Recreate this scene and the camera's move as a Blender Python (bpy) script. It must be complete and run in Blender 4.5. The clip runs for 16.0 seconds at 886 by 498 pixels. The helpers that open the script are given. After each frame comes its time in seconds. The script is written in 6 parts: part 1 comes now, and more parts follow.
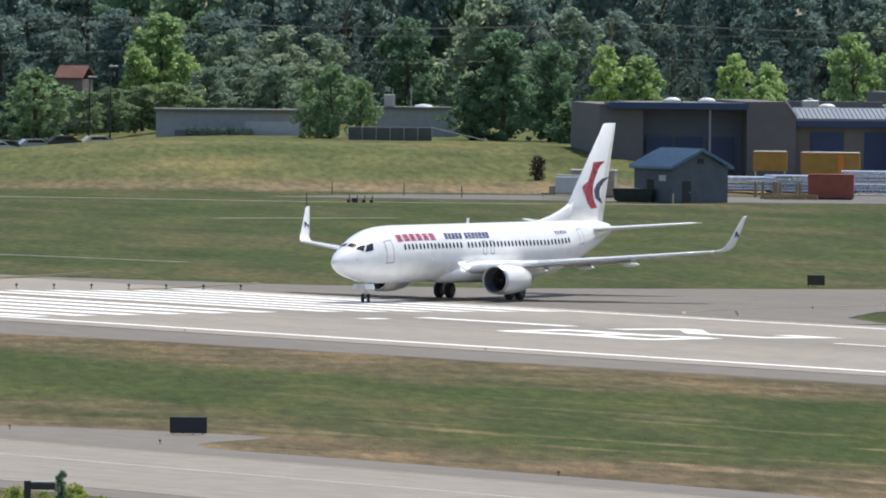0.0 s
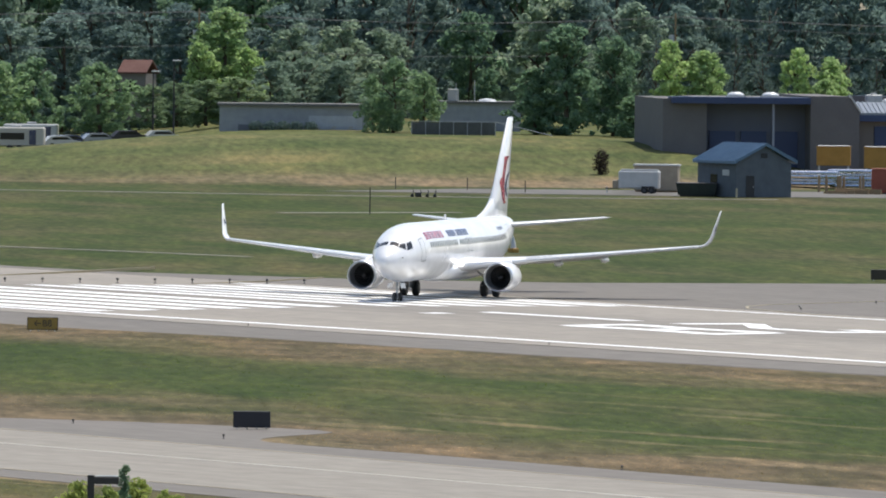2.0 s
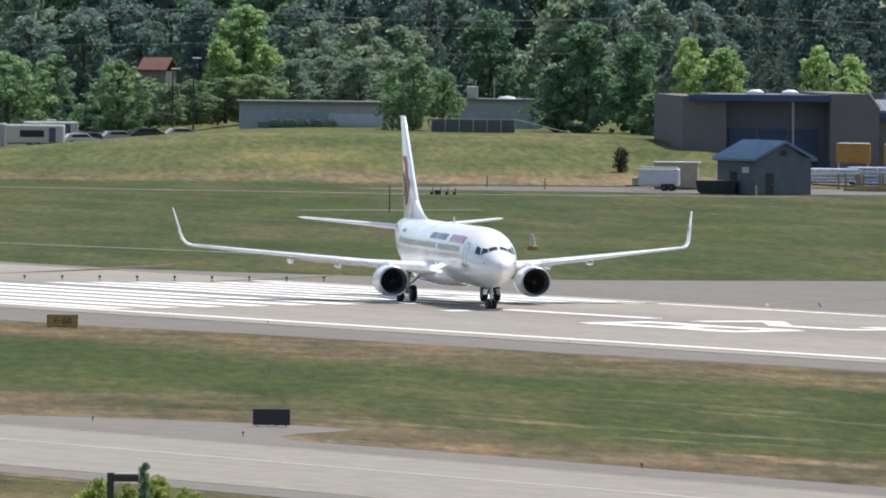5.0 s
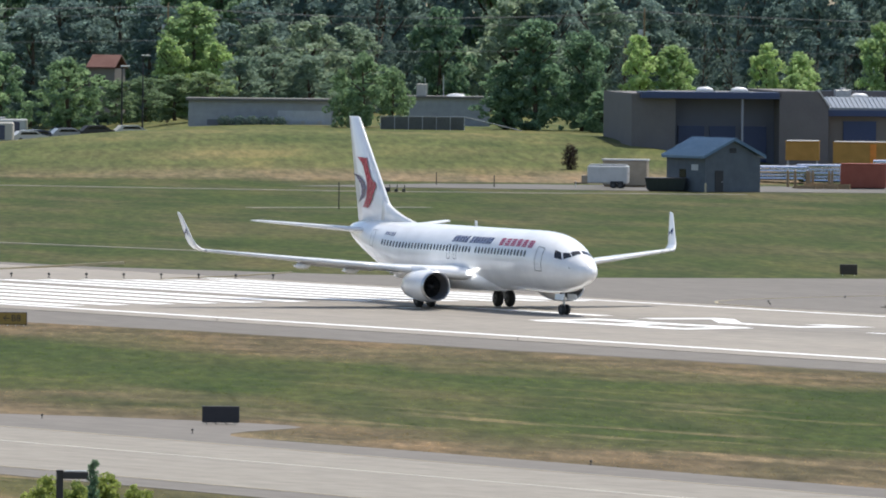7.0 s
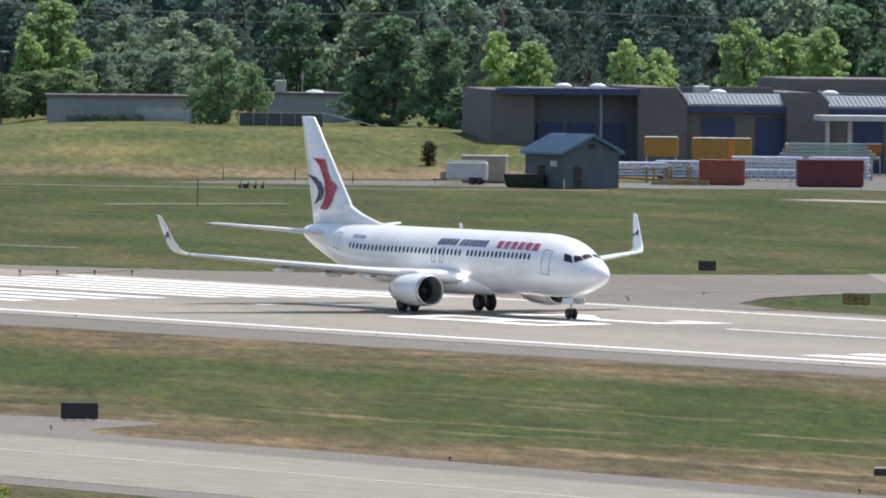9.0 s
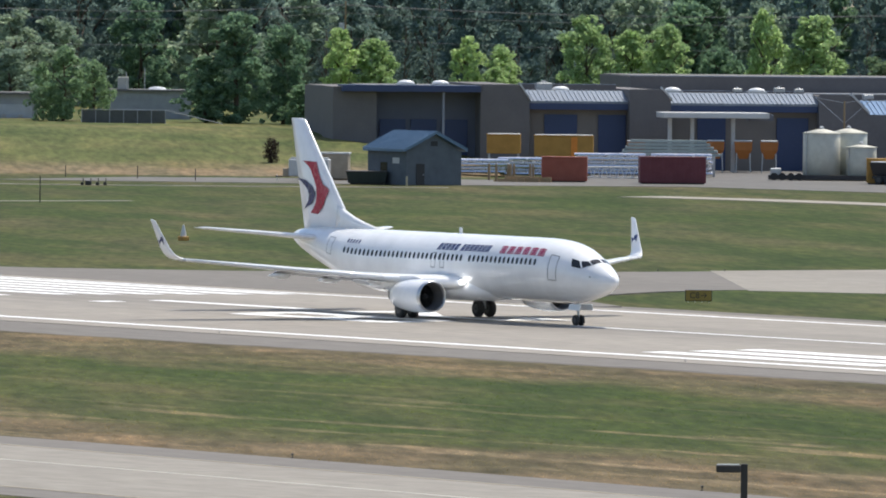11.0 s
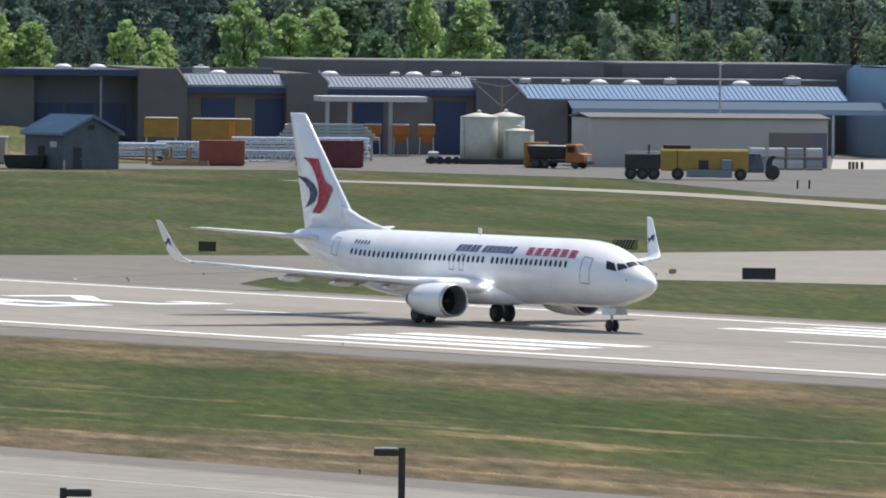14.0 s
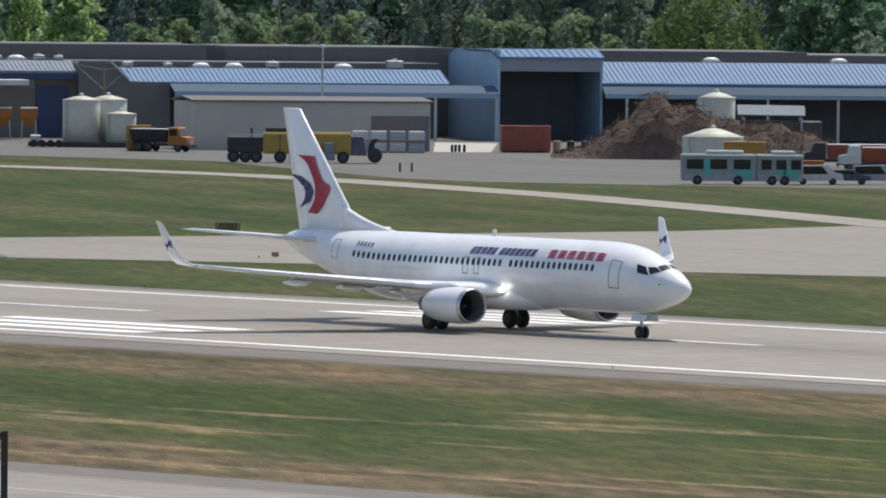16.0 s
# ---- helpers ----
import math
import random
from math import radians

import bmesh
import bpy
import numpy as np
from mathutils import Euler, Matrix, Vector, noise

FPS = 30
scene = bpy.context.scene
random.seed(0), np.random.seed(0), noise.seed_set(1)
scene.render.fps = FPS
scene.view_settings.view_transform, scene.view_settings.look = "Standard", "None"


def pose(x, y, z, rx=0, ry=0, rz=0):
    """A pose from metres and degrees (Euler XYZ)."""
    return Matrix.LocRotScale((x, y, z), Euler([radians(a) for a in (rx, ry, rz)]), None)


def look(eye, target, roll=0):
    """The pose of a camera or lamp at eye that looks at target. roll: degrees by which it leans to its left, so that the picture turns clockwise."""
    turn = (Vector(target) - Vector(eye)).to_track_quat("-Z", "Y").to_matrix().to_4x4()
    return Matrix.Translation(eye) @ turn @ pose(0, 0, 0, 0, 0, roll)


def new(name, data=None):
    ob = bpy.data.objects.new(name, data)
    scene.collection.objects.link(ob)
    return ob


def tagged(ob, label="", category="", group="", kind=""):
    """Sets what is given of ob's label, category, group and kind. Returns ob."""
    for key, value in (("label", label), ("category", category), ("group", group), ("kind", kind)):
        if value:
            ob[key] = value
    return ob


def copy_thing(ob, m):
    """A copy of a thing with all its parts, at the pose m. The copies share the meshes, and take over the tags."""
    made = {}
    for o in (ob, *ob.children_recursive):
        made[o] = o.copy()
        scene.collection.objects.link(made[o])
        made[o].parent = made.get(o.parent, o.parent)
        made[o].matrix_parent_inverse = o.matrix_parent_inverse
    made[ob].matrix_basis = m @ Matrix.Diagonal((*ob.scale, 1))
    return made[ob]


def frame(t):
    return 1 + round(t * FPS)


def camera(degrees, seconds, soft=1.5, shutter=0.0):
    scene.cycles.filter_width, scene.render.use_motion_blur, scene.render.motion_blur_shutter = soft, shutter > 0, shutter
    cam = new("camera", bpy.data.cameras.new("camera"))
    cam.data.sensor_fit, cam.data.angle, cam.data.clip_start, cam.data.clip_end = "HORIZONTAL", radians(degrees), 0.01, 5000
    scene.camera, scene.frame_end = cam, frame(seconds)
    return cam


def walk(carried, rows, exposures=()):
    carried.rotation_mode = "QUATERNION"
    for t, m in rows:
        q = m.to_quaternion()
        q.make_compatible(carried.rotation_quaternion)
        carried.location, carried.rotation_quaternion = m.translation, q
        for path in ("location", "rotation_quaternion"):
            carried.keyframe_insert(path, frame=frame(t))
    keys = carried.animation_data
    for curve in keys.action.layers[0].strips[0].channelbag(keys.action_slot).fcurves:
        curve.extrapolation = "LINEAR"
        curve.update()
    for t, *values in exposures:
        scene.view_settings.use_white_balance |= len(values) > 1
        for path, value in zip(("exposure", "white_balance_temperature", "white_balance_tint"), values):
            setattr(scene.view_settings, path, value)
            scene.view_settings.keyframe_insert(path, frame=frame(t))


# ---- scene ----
# ---- camera: a tripod on a terrace, panning after the aircraft ----
cam = camera(4.758, 16.0, soft=1.9)
EYE = (605.38, -377.69, 22.12)
PAN = [
    (0.0, 57.157, -1.423), (0.5, 57.203, -1.433), (1.0, 57.278, -1.444), (1.5, 57.402, -1.45), (2.0, 57.498, -1.456),
    (2.5, 57.545, -1.464), (3.0, 57.578, -1.466), (3.5, 57.6, -1.471), (4.0, 57.611, -1.47), (6.5, 57.496, -1.479),
    (7.0, 57.331, -1.482), (7.5, 57.172, -1.485), (8.0, 56.996, -1.49), (8.5, 56.783, -1.492), (9.0, 56.572, -1.494),
    (11.5, 55.471, -1.506), (12.0, 55.191, -1.512), (12.5, 54.902, -1.521), (13.0, 54.58, -1.538), (13.5, 54.264, -1.555),
    (14.0, 53.885, -1.57), (14.5, 53.435, -1.588), (15.0, 52.953, -1.609), (15.5, 52.394, -1.63), (16.0, 51.749, -1.639),
]
walk(cam, [(t, pose(*EYE, 90 + tilt, -0.6, pan)) for t, pan, tilt in PAN], exposures=((0, -0.1), (1.5, -0.1), (2.8, -0.16), (4.0, -0.06), (6.5, 0.0), (9.0, 0.0), (12.5, -0.06), (14.5, -0.12), (16.0, -0.3)))

# ---- daylight: high midday sun, clear sky ----
SUN = Vector((-0.31, 0.94, 0)).normalized() * math.cos(radians(64)) + Vector((0, 0, math.sin(radians(64))))
world = bpy.data.worlds.new("sky")
scene.world = world
world.use_nodes = True
sky = world.node_tree.nodes.new("ShaderNodeTexSky")
sky.sky_type, sky.sun_disc = "NISHITA", False
sky.sun_elevation, sky.sun_rotation = radians(64), math.atan2(SUN.x, SUN.y)
sky.air_density, sky.dust_density = 1.0, 1.5
world.node_tree.links.new(sky.outputs[0], world.node_tree.nodes["Background"].inputs[0])
world.node_tree.nodes["Background"].inputs[1].default_value = 0.165
sun = new("sun", bpy.data.lights.new("sun", "SUN"))
sun.data.energy, sun.data.angle, sun.data.color = 4.5, radians(0.55), (1.0, 0.94, 0.83)
sun.matrix_world = look(SUN * 900, (0, 0, 0))


# ---- materials ----
def ramp_of(nt, fac, stops):
    r = nt.nodes.new("ShaderNodeValToRGB")
    while len(r.color_ramp.elements) < len(stops):
        r.color_ramp.elements.new(0.5)
    for e, (p, c) in zip(r.color_ramp.elements, stops):
        e.position, e.color = p, (*c, 1)
    nt.links.new(fac, r.inputs[0])
    return r.outputs[0]


def noise_of(nt, scale, detail=4, stretch=(1, 1, 1), rough=0.6, coords="Object", turn=None):
    if coords == "World":
        src = nt.nodes.new("ShaderNodeNewGeometry").outputs["Position"]
    else:
        src = nt.nodes.new("ShaderNodeTexCoord").outputs["Object"]
    m = nt.nodes.new("ShaderNodeMapping")
    m.inputs["Scale"].default_value = stretch
    if turn is not None:
        m.vector_type = "TEXTURE"
        m.inputs["Rotation"].default_value = (0, 0, radians(turn))
        m.inputs["Scale"].default_value = tuple(1 / k for k in stretch)
    nt.links.new(src, m.inputs[0])
    n = nt.nodes.new("ShaderNodeTexNoise")
    n.inputs["Scale"].default_value, n.inputs["Detail"].default_value, n.inputs["Roughness"].default_value = scale, detail, rough
    nt.links.new(m.outputs[0], n.inputs["Vector"])
    return n.outputs[0]


def mix_of(nt, fac, a, b, mode="MIX"):
    m = nt.nodes.new("ShaderNodeMix")
    m.data_type, m.blend_type = "RGBA", mode
    for sock, v in ((m.inputs[0], fac), (m.inputs[6], a), (m.inputs[7], b)):
        if isinstance(v, (int, float)):
            sock.default_value = v
        elif isinstance(v, tuple):
            sock.default_value = (*v, 1)
        else:
            nt.links.new(v, sock)
    return m.outputs[2]


def bump_of(nt, height, strength, distance):
    b = nt.nodes.new("ShaderNodeBump")
    b.inputs["Strength"].default_value, b.inputs["Distance"].default_value = strength, distance
    nt.links.new(height, b.inputs["Height"])
    return b.outputs[0]


def mat(name, a, b=None, rough=0.6, metal=0.0, scale=3.0, fine=40.0, bump=0.0, stretch=(1, 1, 1), coat=0.0, vary=0.0, coords="Object", spec=0.5):
    """Two colours mixed by coarse and fine noise, with a roughness that wanders and a fine relief."""
    m = bpy.data.materials.new(name)
    m.use_nodes = True
    nt = m.node_tree
    p = nt.nodes["Principled BSDF"]
    b = b or tuple(c * 0.82 for c in a)
    coarse = noise_of(nt, scale, 5, stretch, coords=coords)
    grain = noise_of(nt, fine, 3, stretch, coords=coords)
    col = ramp_of(nt, coarse, ((0.35, a), (0.68, b)))
    col = mix_of(nt, 0.35, col, ramp_of(nt, grain, ((0.3, tuple(c * 0.75 for c in a)), (0.7, tuple(min(1, c * 1.15) for c in a)))))
    if vary:
        info = nt.nodes.new("ShaderNodeObjectInfo")
        col = mix_of(nt, 1.0, col, ramp_of(nt, info.outputs["Random"], ((0, (1 - vary,) * 3), (1, (1.0,) * 3))), "MULTIPLY")
    nt.links.new(col, p.inputs["Base Color"])
    p.inputs["Metallic"].default_value = metal
    p.inputs["Specular IOR Level"].default_value = spec
    nt.links.new(ramp_of(nt, coarse, ((0.3, (max(0, rough - 0.06),) * 3), (0.7, (min(1, rough + 0.08),) * 3))), p.inputs["Roughness"])
    if coat:
        p.inputs["Coat Weight"].default_value, p.inputs["Coat Roughness"].default_value = coat, 0.06
    if bump:
        nt.links.new(bump_of(nt, grain, 0.6, bump), p.inputs["Normal"])
    return m


def leaf_mat(name, a, b, glow=0.3):
    """Foliage: two greens by leaf and by tree, some light through the leaf."""
    m = bpy.data.materials.new(name)
    m.use_nodes = True
    nt = m.node_tree
    p = nt.nodes["Principled BSDF"]
    geo = nt.nodes.new("ShaderNodeNewGeometry")
    info = nt.nodes.new("ShaderNodeObjectInfo")
    col = ramp_of(nt, geo.outputs["Random Per Island"], ((0.0, a), (0.75, b), (1.0, tuple(c * 1.35 for c in b))))
    col = mix_of(nt, 1.0, col, ramp_of(nt, info.outputs["Random"], ((0, (0.8, 0.82, 0.8)), (1, (1.1, 1.05, 0.95)))), "MULTIPLY")
    nt.links.new(col, p.inputs["Base Color"])
    p.inputs["Roughness"].default_value = 0.7
    p.inputs["Specular IOR Level"].default_value = 0.12
    t = nt.nodes.new("ShaderNodeBsdfTranslucent")
    nt.links.new(col, t.inputs[0])
    mx = nt.nodes.new("ShaderNodeMixShader")
    mx.inputs[0].default_value = glow
    nt.links.new(p.outputs[0], mx.inputs[1])
    nt.links.new(t.outputs[0], mx.inputs[2])
    nt.links.new(mx.outputs[0], nt.nodes["Material Output"].inputs[0])
    return m


def grass_mat(name, through_light=0.0, gain=1.0):
    """Airfield grass: mown bands along the runway, dry verges, bleached streaks, tufts."""
    m = bpy.data.materials.new(name)
    m.use_nodes = True
    nt = m.node_tree
    p = nt.nodes["Principled BSDF"]
    k = lambda v: (v, v, v)
    green = ramp_of(nt, noise_of(nt, 0.06, 4, (0.25, 0.9, 1), 0.5, coords="World", turn=152), ((0.3, (0.036, 0.057, 0.014)), (0.5, (0.049, 0.069, 0.020)), (0.7, (0.075, 0.079, 0.031))))
    dry = ramp_of(nt, noise_of(nt, 0.2, 4, (0.5, 0.9, 1), 0.5, coords="World"), ((0.3, (0.082, 0.066, 0.04)), (0.7, (0.18, 0.135, 0.083))))
    sep = nt.nodes.new("ShaderNodeSeparateXYZ")
    nt.links.new(nt.nodes.new("ShaderNodeNewGeometry").outputs["Position"], sep.inputs[0])
    # how dry the grass is across the field
    across = nt.nodes.new("ShaderNodeMapRange")
    across.inputs["From Min"].default_value, across.inputs["From Max"].default_value = -160, 340
    wob = nt.nodes.new("ShaderNodeMath")
    wob.operation = "MULTIPLY_ADD"
    nt.links.new(noise_of(nt, 0.05, 3, (0.6, 1.0, 1), 0.5, coords="World"), wob.inputs[0])
    wob.inputs[1].default_value = 26.0
    nt.links.new(sep.outputs["Y"], wob.inputs[2])
    nt.links.new(wob.outputs[0], across.inputs["Value"])

    def s(y):
        return (y + 13 + 160) / 500

    band = ramp_of(nt, across.outputs[0], (
        (s(-125), k(0.5)), (s(-112), k(1.0)), (s(-103), k(0.9)), (s(-95), k(0.3)), (s(-84), k(0.05)), (s(-58), k(0.03)),
        (s(-51), k(0.45)), (s(-40), k(0.85)), (s(-20), k(0.7)), (s(30), k(0.25)), (s(45), k(0.12)), (s(120), k(0.18)), (s(160), k(0.12)),
        (s(230), k(0.22))))
    streak = ramp_of(nt, noise_of(nt, 0.11, 4, (0.25, 0.8, 1), 0.55, coords="World", turn=160), ((0.42, k(0.0)), (0.68, k(1.0))))
    fac = nt.nodes.new("ShaderNodeMath")
    fac.operation, fac.use_clamp = "MULTIPLY_ADD", True
    nt.links.new(streak, fac.inputs[0])
    fac.inputs[1].default_value = 0.4
    nt.links.new(band, fac.inputs[2])
    cut = nt.nodes.new("ShaderNodeMapRange")
    cut.inputs["From Min"].default_value, cut.inputs["From Max"].default_value = 0.2, 1.05
    nt.links.new(fac.outputs[0], cut.inputs["Value"])
    col = mix_of(nt, cut.outputs[0], green, dry)
    # old mowing tracks lie bleached along the near field
    zone = ramp_of(nt, across.outputs[0], ((s(-118), k(0.9)), (s(-100), k(0.9)), (s(-88), k(0.75)), (s(-66), k(0.6)), (s(-56), k(0.0))))
    line = ramp_of(nt, noise_of(nt, 0.5, 4, (0.085, 0.5, 1), 0.5, coords="World"), ((0.56, k(0.0)), (0.65, k(1.0))))
    east = nt.nodes.new("ShaderNodeMapRange")
    east.inputs["From Min"].default_value, east.inputs["From Max"].default_value, east.inputs["To Max"].default_value = 95, 205, 0.9
    nt.links.new(sep.outputs["X"], east.inputs["Value"])
    zone = mix_of(nt, 1.0, zone, east.outputs[0], "MULTIPLY")
    col = mix_of(nt, mix_of(nt, 1.0, zone, line, "MULTIPLY"), col, (0.235, 0.18, 0.11))
    # the bank carries a thinner, yellower sward
    rise = nt.nodes.new("ShaderNodeMapRange")
    rise.inputs["From Min"].default_value, rise.inputs["From Max"].default_value = 0.3, 1.2
    nt.links.new(sep.outputs["Z"], rise.inputs["Value"])
    sward = ramp_of(nt, noise_of(nt, 0.05, 4, (0.8, 1, 1), 0.5, coords="World", turn=57), ((0.3, (0.062, 0.086, 0.028)), (0.5, (0.104, 0.116, 0.044)), (0.7, (0.155, 0.14, 0.062))))
    col = mix_of(nt, rise.outputs[0], col, sward)
    # bare, trodden earth along the foot of the bank
    foot = nt.nodes.new("ShaderNodeMapRange")
    foot.inputs["From Min"].default_value, foot.inputs["From Max"].default_value = -0.5, 3.5
    earth = nt.nodes.new("ShaderNodeMath")
    earth.operation = "MULTIPLY_ADD"
    nt.links.new(noise_of(nt, 0.035, 4, (1, 1, 1), 0.6, coords="World"), earth.inputs[0])
    earth.inputs[1].default_value = 1.6
    nt.links.new(sep.outputs["Z"], earth.inputs[2])
    nt.links.new(earth.outputs[0], foot.inputs["Value"])
    worn = ramp_of(nt, foot.outputs[0], ((0.3, k(0.0)), (0.37, k(0.85)), (0.48, k(0.8)), (0.62, k(0.0))))
    along = nt.nodes.new("ShaderNodeMapRange")
    along.inputs["From Min"].default_value, along.inputs["From Max"].default_value, along.inputs["To Max"].default_value = -395, -350, 1.0
    nt.links.new(sep.outputs["X"], along.inputs["Value"])
    worn = mix_of(nt, 1.0, mix_of(nt, 1.0, worn, along.outputs[0], "MULTIPLY"), ramp_of(nt, sep.outputs["Z"], ((0.04, k(0.0)), (0.12, k(1.0)))), "MULTIPLY")
    col = mix_of(nt, worn, col, ramp_of(nt, noise_of(nt, 0.3, 5, (1, 1, 1), 0.6, coords="World"), ((0.3, (0.17, 0.125, 0.075)), (0.7, (0.27, 0.205, 0.135)))))
    patch = noise_of(nt, 0.16, 4, (0.2, 0.9, 1), 0.55, coords="World", turn=152)
    col = mix_of(nt, 1.0, col, ramp_of(nt, patch, ((0.3, (0.68, 0.76, 0.7)), (0.5, (1, 1, 1)), (0.7, (1.28, 1.17, 1.12)))), "MULTIPLY")
    tuft = noise_of(nt, 1.1, 4, (0.18, 1, 1), 0.6, coords="World", turn=150)
    col = mix_of(nt, 1.0, col, ramp_of(nt, tuft, ((0.28, (0.62, 0.64, 0.62)), (0.5, (0.97, 0.97, 0.96)), (0.74, (1.42, 1.36, 1.3)))), "MULTIPLY")
    if through_light:
        isl = nt.nodes.new("ShaderNodeNewGeometry").outputs["Random Per Island"]
        col = mix_of(nt, 1.0, col, ramp_of(nt, isl, ((0, (0.9 * gain, 0.9 * gain, 0.88 * gain)), (0.93, (1.1 * gain, 1.1 * gain, 1.06 * gain)), (1, (1.4 * gain, 1.35 * gain, 1.2 * gain)))), "MULTIPLY")
    nt.links.new(col, p.inputs["Base Color"])
    p.inputs["Roughness"].default_value = 0.95
    p.inputs["Specular IOR Level"].default_value = 0.1
    if through_light:
        t = nt.nodes.new("ShaderNodeBsdfTranslucent")
        nt.links.new(col, t.inputs[0])
        mx = nt.nodes.new("ShaderNodeMixShader")
        mx.inputs[0].default_value = through_light
        nt.links.new(p.outputs[0], mx.inputs[1])
        nt.links.new(t.outputs[0], mx.inputs[2])
        nt.links.new(mx.outputs[0], nt.nodes["Material Output"].inputs[0])
    else:
        nt.links.new(bump_of(nt, tuft, 0.5, 0.2), p.inputs["Normal"])
    return m


def paving_mat(name, a, b, joint=0.0, rubber=False):
    """Concrete or asphalt with broad stains along the runway and, near the wheel tracks, rubber."""
    m = bpy.data.materials.new(name)
    m.use_nodes = True
    nt = m.node_tree
    p = nt.nodes["Principled BSDF"]
    col = ramp_of(nt, noise_of(nt, 0.06, 6, (0.25, 1.6, 1), coords="World"), ((0.32, a), (0.7, b)))
    col = mix_of(nt, 0.5, col, ramp_of(nt, noise_of(nt, 0.9, 6, (0.4, 1, 1), coords="World"), ((0.3, tuple(c * 0.82 for c in a)), (0.7, tuple(c * 1.08 for c in b)))))
    if joint:
        sep = nt.nodes.new("ShaderNodeSeparateXYZ")
        nt.links.new(nt.nodes.new("ShaderNodeNewGeometry").outputs["Position"], sep.inputs[0])
        for axis in ("X", "Y"):
            f = nt.nodes.new("ShaderNodeMath")
            f.operation, f.inputs[1].default_value = "PINGPONG", joint / 2
            nt.links.new(sep.outputs[axis], f.inputs[0])
            g = nt.nodes.new("ShaderNodeMapRange")
            g.inputs["From Min"].default_value, g.inputs["From Max"].default_value = 0.03, 0.09
            g.inputs["To Min"].default_value, g.inputs["To Max"].default_value = 0.25, 0.0
            nt.links.new(f.outputs[0], g.inputs["Value"])
            col = mix_of(nt, g.outputs[0], col, (0.06, 0.06, 0.06))
    if rubber:
        sep = nt.nodes.new("ShaderNodeSeparateXYZ")
        nt.links.new(nt.nodes.new("ShaderNodeNewGeometry").outputs["Position"], sep.inputs[0])
        f = nt.nodes.new("ShaderNodeMath")
        f.operation = "ABSOLUTE"
        nt.links.new(sep.outputs["Y"], f.inputs[0])
        g = nt.nodes.new("ShaderNodeMapRange")
        g.inputs["From Min"].default_value, g.inputs["From Max"].default_value = 3.0, 11.0
        g.inputs["To Min"].default_value, g.inputs["To Max"].default_value = 0.45, 0.0
        nt.links.new(f.outputs[0], g.inputs["Value"])
        st = nt.nodes.new("ShaderNodeMath")
        st.operation = "MULTIPLY"
        nt.links.new(g.outputs[0], st.inputs[0])
        nt.links.new(ramp_of(nt, noise_of(nt, 0.3, 5, (0.06, 1.6, 1), coords="World"), ((0.35, (0.1,) * 3), (0.65, (1.0,) * 3))), st.inputs[1])
        col = mix_of(nt, st.outputs[0], col, (0.1, 0.098, 0.095))
    nt.links.new(col, p.inputs["Base Color"])
    p.inputs["Roughness"].default_value = 0.85
    p.inputs["Specular IOR Level"].default_value = 0.25
    nt.links.new(bump_of(nt, noise_of(nt, 6.0, 4, coords="World"), 0.4, 0.02), p.inputs["Normal"])
    return m


GRASS = grass_mat("airfield_grass")
BLADES = grass_mat("grass_blades", 0.6, 2.3)
RUNWAY = paving_mat("grooved_runway_concrete", (0.25, 0.229, 0.199), (0.335, 0.303, 0.262), 7.6, True)
SHOULDER = paving_mat("shoulder_asphalt", (0.15, 0.138, 0.124), (0.2, 0.183, 0.163))
TAXI = paving_mat("taxiway_concrete", (0.23, 0.212, 0.184), (0.31, 0.284, 0.244), 6.1)
YARD = paving_mat("yard_asphalt", (0.115, 0.111, 0.105), (0.18, 0.17, 0.155))
GRAVEL = paving_mat("pale_gravel_track", (0.27, 0.245, 0.205), (0.36, 0.33, 0.28))
PAINT = mat("white_runway_paint", (0.9, 0.9, 0.89), (0.82, 0.82, 0.81), 0.6, scale=0.6, fine=6)
YELLOW = mat("yellow_taxiway_paint", (0.34, 0.285, 0.17), (0.29, 0.25, 0.165), 0.6, scale=0.8)
SKIN = mat("white_aircraft_paint", (0.9, 0.905, 0.91), (0.88, 0.885, 0.89), 0.2, scale=0.25, fine=0.6, coat=0.4)
WINGSKIN = mat("pale_grey_wing_paint", (0.78, 0.79, 0.8), (0.72, 0.73, 0.74), 0.25, scale=0.5, fine=4, coat=0.3)
BARE = mat("polished_aluminium", (0.6, 0.61, 0.62), (0.52, 0.53, 0.54), 0.32, 1.0, scale=1.5)
FLAPGREY = mat("flap_grey", (0.34, 0.345, 0.35), (0.28, 0.285, 0.29), 0.4, scale=2)
TITAN = mat("heat_tinted_metal", (0.14, 0.135, 0.13), (0.09, 0.085, 0.08), 0.5, 0.6, scale=3)
RIM = mat("dark_wheel_metal", (0.09, 0.09, 0.092), (0.06, 0.06, 0.062), 0.5, 0.5)
TYRE = mat("black_tyre", (0.025, 0.025, 0.026), (0.045, 0.045, 0.045), 0.8, scale=6, bump=0.002)
DUCT = mat("grey_inlet_lining", (0.2, 0.2, 0.205), (0.16, 0.16, 0.165), 0.5, 0.3, scale=3)
DARK = mat("dark_inlet", (0.012, 0.012, 0.014), (0.02, 0.02, 0.022), 0.7, scale=4)
GLASSY = mat("dark_cabin_glass", (0.015, 0.017, 0.02), (0.025, 0.027, 0.03), 0.08, scale=2)
SEAM = mat("door_seam_grey", (0.11, 0.125, 0.14), (0.16, 0.175, 0.19), 0.5)
RED = mat("livery_red", (0.40, 0.006, 0.06), (0.36, 0.005, 0.05), 0.25, coat=0.4)
BLUE = mat("livery_navy", (0.025, 0.035, 0.14), (0.02, 0.03, 0.11), 0.25, coat=0.4)
